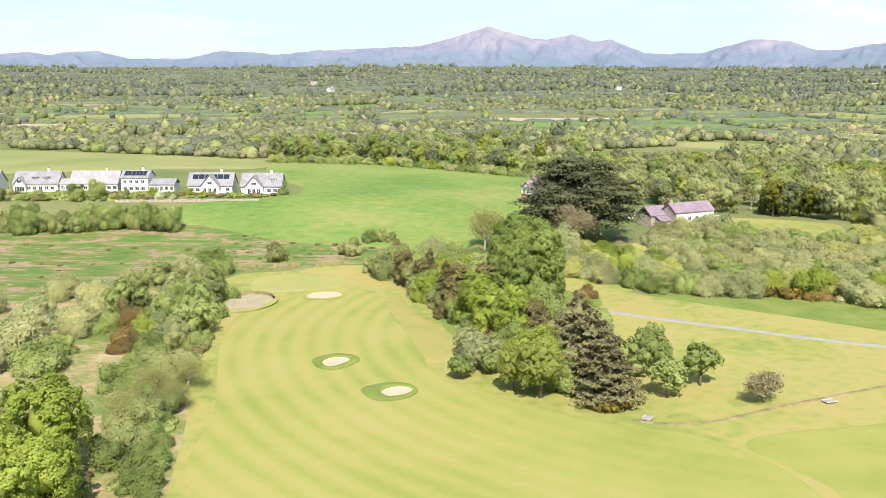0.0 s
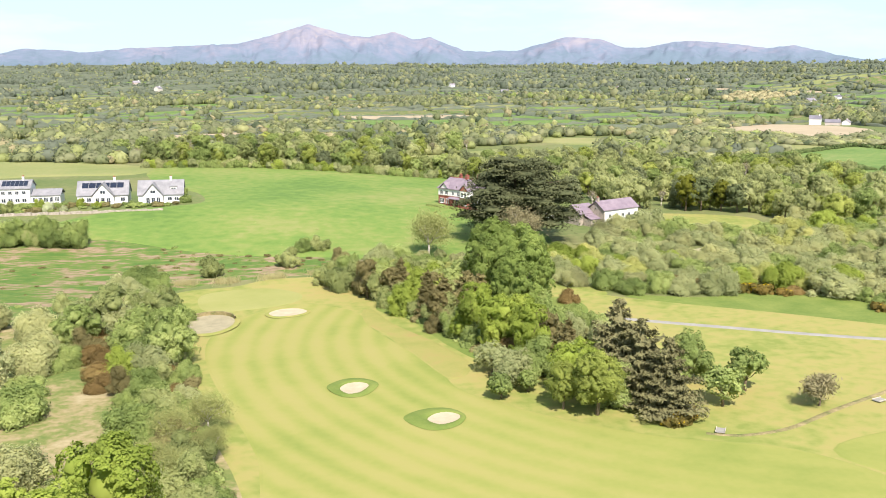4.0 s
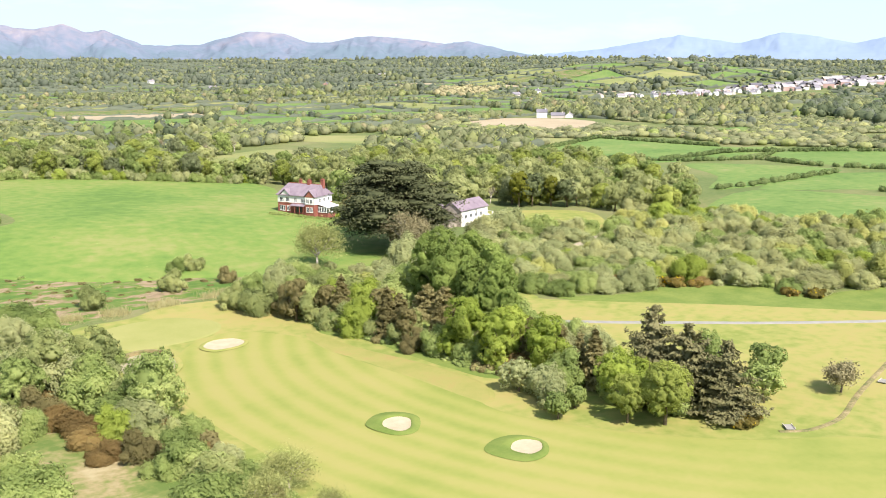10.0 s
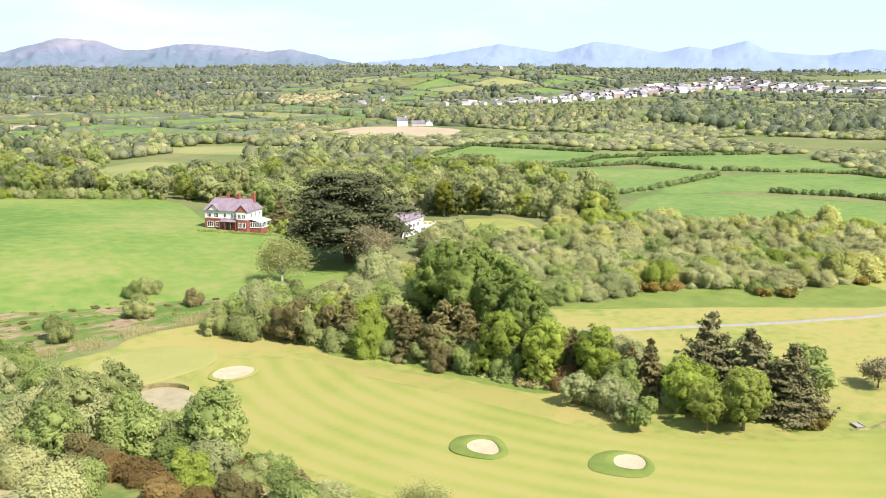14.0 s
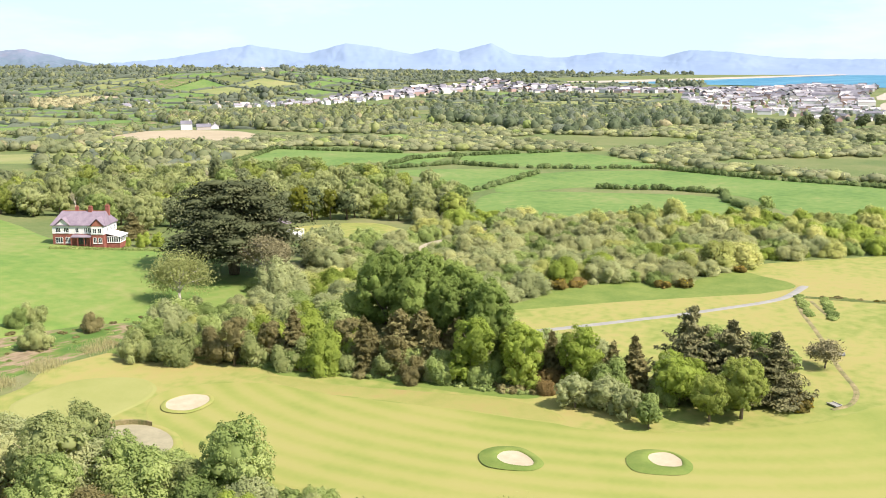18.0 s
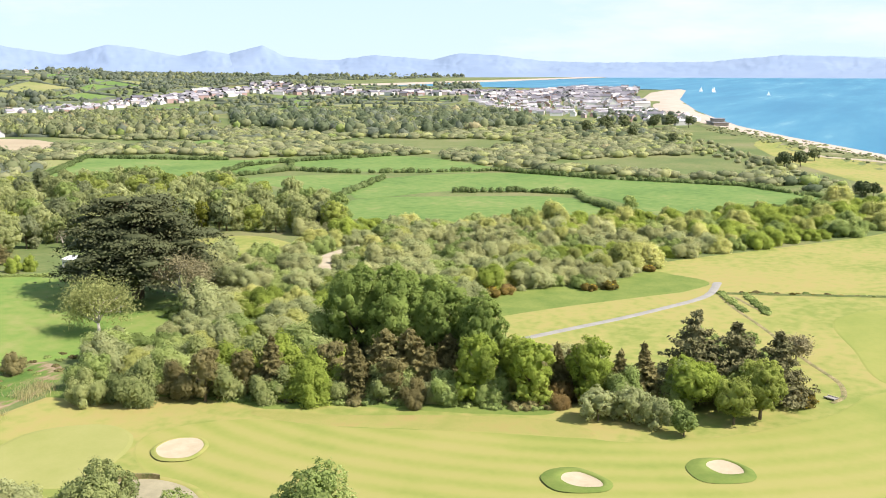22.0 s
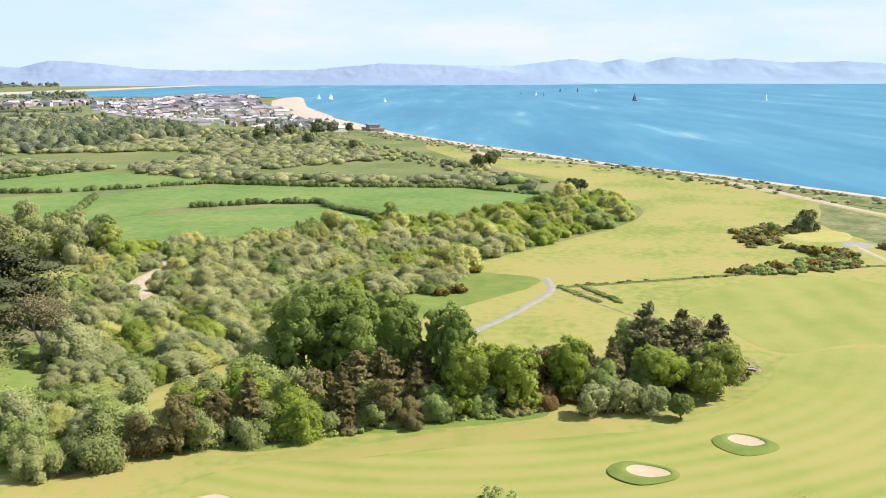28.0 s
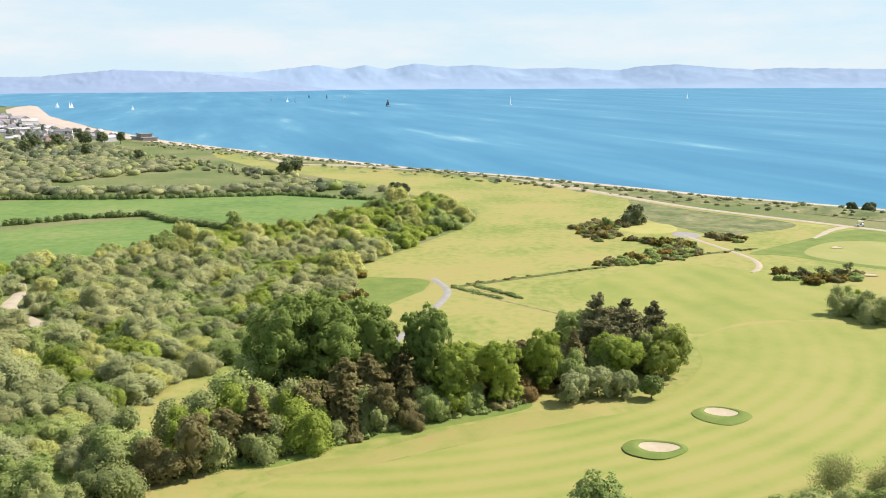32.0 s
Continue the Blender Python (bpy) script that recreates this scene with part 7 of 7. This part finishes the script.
chalet(-134, 355, 17.0, 9, "white bungalow with pale grey tiled roof", M_GREYTILE, None, False, (), False, (-4, 0, 7, 2.4))
chalet(-154.5, 355.5, 16, 9, "white bungalow with dark dormers and porch", M_SLATE, (0.5, 5.0), False, (7.5, 11.5), False, None, True)
chalet(-176, 359, 14, 9, "white bungalow with grey slate roof", M_SLATE, None, False, (5.0,))
for x, y in scatter([(-165, 333), (-100, 333), (-90, 338), (-60, 339), (-58, 343), (-165, 352)], 2.6, 900, (), 31):
    put(LOW[rnd.choice((1, 2, 2, 2))], x, y, rnd.uniform(0.6, 1.5), rnd.uniform(0, 360))
for x, y, k, s in ((-118, 336, 5, 1.1), (-123, 333, 1, 0.8), (-150, 333, 4, 0.9), (-100, 340, 3, 0.6), (-58, 352, 1, 0.8), (-88, 343, 3, 0.5), (-128, 345, 1, 0.8), (-108, 333, 4, 0.8)):
    put(EDGE[k], x, y, s, rnd.uniform(0, 360))
put(DOMES[5], -97, 337, 0.8, 0)
put(DOMES[5], -92, 336, 0.5, 40)
put(DOMES[3], -56.5, 346, 0.6, 40)
put(DOMES[4], -83, 339, 0.45, 40)
for k in range(3):
    hb = thing("hedge", "clipped dark green garden hedge block", "hedge", "hedge blocks in the garden", at=pose(-141 + k * 3.4, 333, hz(-141 + k * 3.4, 333)))
    hq, hc, ho = lobed(np.random.default_rng(88 + k), [((a, b, 0.8), (0.9, 0.8, 0.9)) for a in (-0.7, 0.0, 0.7) for b in (-0.3, 0.3)], 420, 0.22)
    part("crown", quads_mesh("crown", hq, len(hq), L_DARK, hc, ho), hb)
sheet("garden_lawn_1", "mown terrace lawn below the houses", "lawn", [(-150, 338), (-128, 337), (-110, 336), (-108, 341), (-130, 345), (-150, 345)], M_LAWN, 0.35, 5)
wallp = thing("garden_wall", "low stone wall below the house gardens", "wall", at=pose(0, 0, 0))
part("stones", mesh("stones", *joined(*[box(-110 + k * 1.6, 330.5 + 0.02 * k, hz(-110 + 1.6 * k, 331) - 0.6, -108.5 + k * 1.6, 331.1 + 0.02 * k, hz(-110 + 1.6 * k, 331) + 0.7 + 0.1 * (k % 3)) for k in range(30)]), M_STONE), wallp)

# golden shrub and dark rounded shrub by the villa
put(EDGE[3], 45.3, 330, 0.75, 10)
put(EDGE[3], 49.2, 329, 0.7, 50)
put(EDGE[3], 42, 334, 0.55, 80)
put(BROWNT[0], 52, 344, 0.8, 0)
put(WOODT[0], 60, 350, 0.8, 0)


# ---- distant buildings ----
def town_house(w, d, eave, up, label, hip=0.0):
    h = thing("town_house", label, "house", "houses of the town", at=PARK)
    part("wall", mesh("wall", *joined(box(0, 0, -4, w, d, eave), turned(gable_wall(0, d, 0, eave, up, 0.2)) if not hip else box(0, 0, -4, 0.1, 0.1, -3), turned(gable_wall(0, d, w - 0.2, eave, up, 0.2)) if not hip else box(0, 0, -4, 0.1, 0.1, -3)),
                      M_TOWNWALL), h)
    part("roof", mesh("roof", *prism(0, w, 0, d, eave, up, 0.3, 0.2, hip), M_TOWNROOF), h)
    part("chimney", mesh("chimney", *box(w * 0.8, d * 0.42, eave + up * 0.6, w * 0.8 + 0.9, d * 0.58, eave + up + 1.2), M_TOWNWALL), h)
    return h


TYPES = [town_house(11, 8, 5.2, 3.0, "distant pale rendered house with slate roof"), town_house(22, 9, 5.4, 3.2, "distant terrace of pale slate-roofed houses"),
         town_house(14, 9, 3.0, 3.4, "distant white bungalow with grey roof"), town_house(28, 12, 9.5, 4.0, "tall seafront terrace in the distant town"),
         town_house(34, 20, 5.0, 2.4, "large pale shed roof in the distant town")]
PROTOTYPES += TYPES
town_spots = [(x, y, rnd.choice((0, 0, 1, 1, 2)), rnd.choice((-20, -12, 70, 75)) + rnd.uniform(-8, 8)) for x, y in scatter(TOWN[0], 16, 5000, (), 41)]
for x, y in scatter(TOWN[1], 17, 14000, (), 42):
    seaside = inland(x, y) < 150 and x > 1150
    town_spots.append((x, y, 3 if seaside and rnd.random() < 0.5 else rnd.choice((0, 1, 1, 2, 2, 0, 4 if rnd.random() < 0.2 else 1)), rnd.choice((15, 20, 105, 110)) + rnd.uniform(-8, 8)))
town_spots += [(x, y, rnd.choice((0, 1, 2)), rnd.uniform(0, 180)) for k, gap in ((2, 19), (3, 21)) for x, y in scatter(TOWN[k], gap, 3000, (), 41 + k)]
town_spots.sort(key=lambda s: math.hypot(s[0], s[1]))
for x, y, k, t in town_spots[:280]:
    put(TYPES[k], x, y, rnd.uniform(0.5, 0.72), t)
walls_v, walls_f, roofs_v, roofs_f = [], [], [], []
for x, y, k, t in town_spots[280:]:
    m = pose(x, y, hz(x, y), 0, 0, t)
    w, d, eave = rnd.choice(((9, 7, 4.6), (15, 8, 4.8), (11, 8, 3.0), (18, 9, 6.5)))
    for (v, f), vs, fs in ((box(0, 0, -4, w, d, eave), walls_v, walls_f), (prism(0, w, 0, d, eave, 3.2, 0.3), roofs_v, roofs_f)):
        fs += [tuple(len(vs) + i for i in q) for q in f]
        vs += [tuple(m @ Vector(p)) for p in v]
far_town = thing("far_town", "distant pale houses packed along the shore", "houses", data=mesh("far_town", walls_v, walls_f, M_TOWNFAR), kind="stuff")
part("roofs", mesh("roofs", roofs_v, roofs_f, M_TOWNROOF), far_town)["kind"] = "stuff"
for x, y, k, s, t in ((404, 758, 0, 1.2, -35), (412, 748, 2, 1.0, -35), (430, 742, 2, 0.9, 50), (620, 1130, 2, 1.2, 10), (690, 1180, 0, 1.2, 30), (330, 1500, 2, 1.2, 0), (700, 1900, 1, 1.0, 10),
                      (1250, 1560, 0, 1.2, 10), (1320, 1540, 1, 1.1, 40), (930, 2200, 1, 1.2, 0), (300, 1750, 0, 1.2, 20), (-250, 1900, 0, 1.5, 30), (-180, 1600, 0, 1.4, 60), (540, 1560, 0, 1.3, 60)):
    put(TYPES[k], x, y, s * 0.75, t)
club = thing("clubhouse", "low dark-roofed clubhouse beside the dunes", "building", at=pose(792, 256, hz(800, 262), 0, 0, 20))
part("wall", mesh("wall", *joined(box(0, 0, -2, 34, 13, 3.2), box(8, 2, 3.2, 22, 12, 6.2)), M_STONE), club)
part("roof", mesh("roof", *joined(box(-0.8, -0.8, 3.2, 34.8, 13.8, 3.7), box(7.4, 1.4, 6.2, 22.6, 12.6, 6.8)), M_SLATE), club, "flat dark roof with deep eaves")
for k in range(8):
    window(club, 3 + k * 4, -0.05, 0.7, 2.6, 1.9, "s", M_FRAME, 2)

# ---- boats on the bay ----


def yacht(label, sail):
    b = thing("yacht", label, "sailing boat", "yachts on the bay", at=PARK)
    hull = []
    for t in np.linspace(0, 1, 9):
        w = 1.5 * math.sin(math.pi * min(1, 0.12 + t * 0.88)) ** 0.6 if t < 1 else 0.05
        hull.append([(x, -5 + 10 * t, z) for x, z in ((-w, 0.9), (-w * 0.8, 0.1), (0, -0.4), (w * 0.8, 0.1), (w, 0.9))])
    v = [p for r in hull for p in r]
    f = [(5 * i + j, 5 * i + j + 1, 5 * i + 6 + j, 5 * i + 5 + j) for i in range(8) for j in range(4)] + [(5 * i, 5 * i + 5, 5 * i + 9, 5 * i + 4) for i in range(8)] + [(0, 1, 2, 3, 4)]
    part("hull", mesh("hull", v, f, M_FRAME if sail is M_SAILW else M_SAILD), b)
    part("mast", mesh("mast", *tube([(0, 0.6, 0.8), (0, 0.6, 14)], [0.1, 0.05], 6), M_FRAME), b)
    part("boom", mesh("boom", *tube([(0, 0.6, 1.7), (0.9, -4.4, 1.8)], [0.08, 0.06], 5), M_FRAME), b)
    n = 6
    main = [((0.9 * (1 - u) * s + 0.5 * math.sin(math.pi * s) * (1 - u), 0.55 - 5 * s * (1 - u), 1.9 + 11.8 * u) ) for u in np.linspace(0, 1, n) for s in np.linspace(0, 1, n)]
    quad = [(i * n + j, i * n + j + 1, (i + 1) * n + j + 1, (i + 1) * n + j) for i in range(n - 1) for j in range(n - 1)]
    part("mainsail", mesh("mainsail", main, quad, sail), b, "taut mainsail")
    jib = [(0.5 * math.sin(math.pi * s) * (1 - u), 4.8 - 4.2 * u - 4.6 * s * (1 - u), 1.3 + 11 * u) for u in np.linspace(0, 1, n) for s in np.linspace(0, 1, n)]
    part("jib", mesh("jib", jib, quad, M_SAILW if sail is M_SAILW else sail), b)
    return b


YACHTS = [yacht("white-sailed yacht out on the bay", M_SAILW), yacht("black-sailed racing yacht on the bay", M_SAILD)]
PROTOTYPES += YACHTS
for k, x, y, s, t in ((0, 1990, -470, 1.45, 60), (1, 1965, -187, 1.25, 30), (1, 2400, -36, 1.2, 80), (0, 2430, -20, 0.8, 20), (1, 2560, 10, 1.0, 70), (1, 2797, -170, 1.1, 50), (0, 2790, -222, 0.9, 10),
                      (1, 2900, -130, 0.8, 40), (0, 2118, 493, 0.95, 20), (0, 2135, 470, 1.0, 70), (0, 2100, 462, 0.9, 50), (0, 2322, -1078, 1.3, 40), (0, 1900, 330, 0.7, 30)):
    put(YACHTS[k], x, y, s, t, 1.0, float(sea_level(x, y)))

# ---- a buggy on the coastal track ----
bug = thing("golf_buggy", "small white golf buggy on the coastal track", "golf cart", at=pose(163, -4, hz(163, -4) + 0.36, 0, 0, 60))
part("body", mesh("body", *joined(box(-1.3, -0.65, 0.3, 1.3, 0.65, 0.75), box(-1.3, -0.65, 0.75, -0.5, 0.65, 1.05)), M_FRAME), bug, "white body shell")
part("canopy", mesh("canopy", *box(-1.1, -0.65, 1.95, 0.9, 0.65, 2.03), M_FRAME), bug)
part("seat", mesh("seat", *joined(box(-0.5, -0.55, 0.75, 0.1, 0.55, 0.95), box(-0.55, -0.55, 0.95, -0.4, 0.55, 1.4)), M_DARKFRAME), bug)
for sx, sy in ((-1.0, -0.58), (-1.0, 0.58), (0.8, -0.58), (0.8, 0.58)):
    part("canopy_post", mesh("canopy_post", *box(sx - 0.03, sy - 0.03, 0.7, sx + 0.03, sy + 0.03, 1.96), M_DARKFRAME), bug)
    part("wheel", mesh("wheel", *tube([(sx * 0.95, sy - 0.1, 0.25), (sx * 0.95, sy + 0.1, 0.25)], [0.25, 0.25], 12), M_SAILD), bug)

# ---- small things on the course ----
for x, y, t in ((58, 144, 20), (29.2, 137.2, 60)):
    b = thing("footbridge", "small grey plank bridge over the ditch", "bridge", "ditch bridges", at=pose(x, y, hz(x, y) + 0.28, 0, 0, t) @ Matrix.Diagonal((0.72, 0.72, 0.9, 1)))
    for k in range(6):
        part("plank", mesh("plank", *box(-1.3 + k * 0.44, -0.9, 0, -0.9 + k * 0.44, 0.9, 0.09), M_PATH), b)
    for s in (-1, 1):
        part("rail", mesh("rail", *box(-1.4, s * 0.85 - 0.05, 0.1, 1.4, s * 0.85 + 0.05, 0.24), M_PALEBARK), b)
rg = np.random.default_rng(3)
reeds = []
for k in range(7000):
    u = rg.random()
    if math.sin(u * 23) < -0.1:
        continue
    x, y = np.interp(u, [0, 0.4, 0.7, 1], [-53, -39, -27, -12]) + rg.normal(0, 0.6), np.interp(u, [0, 0.4, 0.7, 1], [254, 256, 259, 261]) + rg.normal(0, 1.5)
    w, tall, turn = rg.uniform(0.02, 0.05), rg.uniform(0.45, 1.05), rg.uniform(0, math.pi)
    z, lx, ly = hz(x, y), rg.normal(0, 0.2), rg.normal(0, 0.2)
    ex, ey = w * math.cos(turn), w * math.sin(turn)
    reeds.append([(x - ex, y - ey, z), (x + ex, y + ey, z), (x + lx + ex * 0.6, y + ly + ey * 0.6, z + tall), (x + lx - ex * 0.6, y + ly - ey * 0.6, z + tall)])
q = np.array(reeds)
thing("reed_bed", "pale dry reeds along the marsh edge", "reeds", data=quads_mesh("reed_bed", q, len(q), L_REED), kind="stuff")

# the first of each kind was only the pattern for its copies
for ob in PROTOTYPES:
    for o in (*ob.children_recursive, ob):
        bpy.data.objects.remove(o)
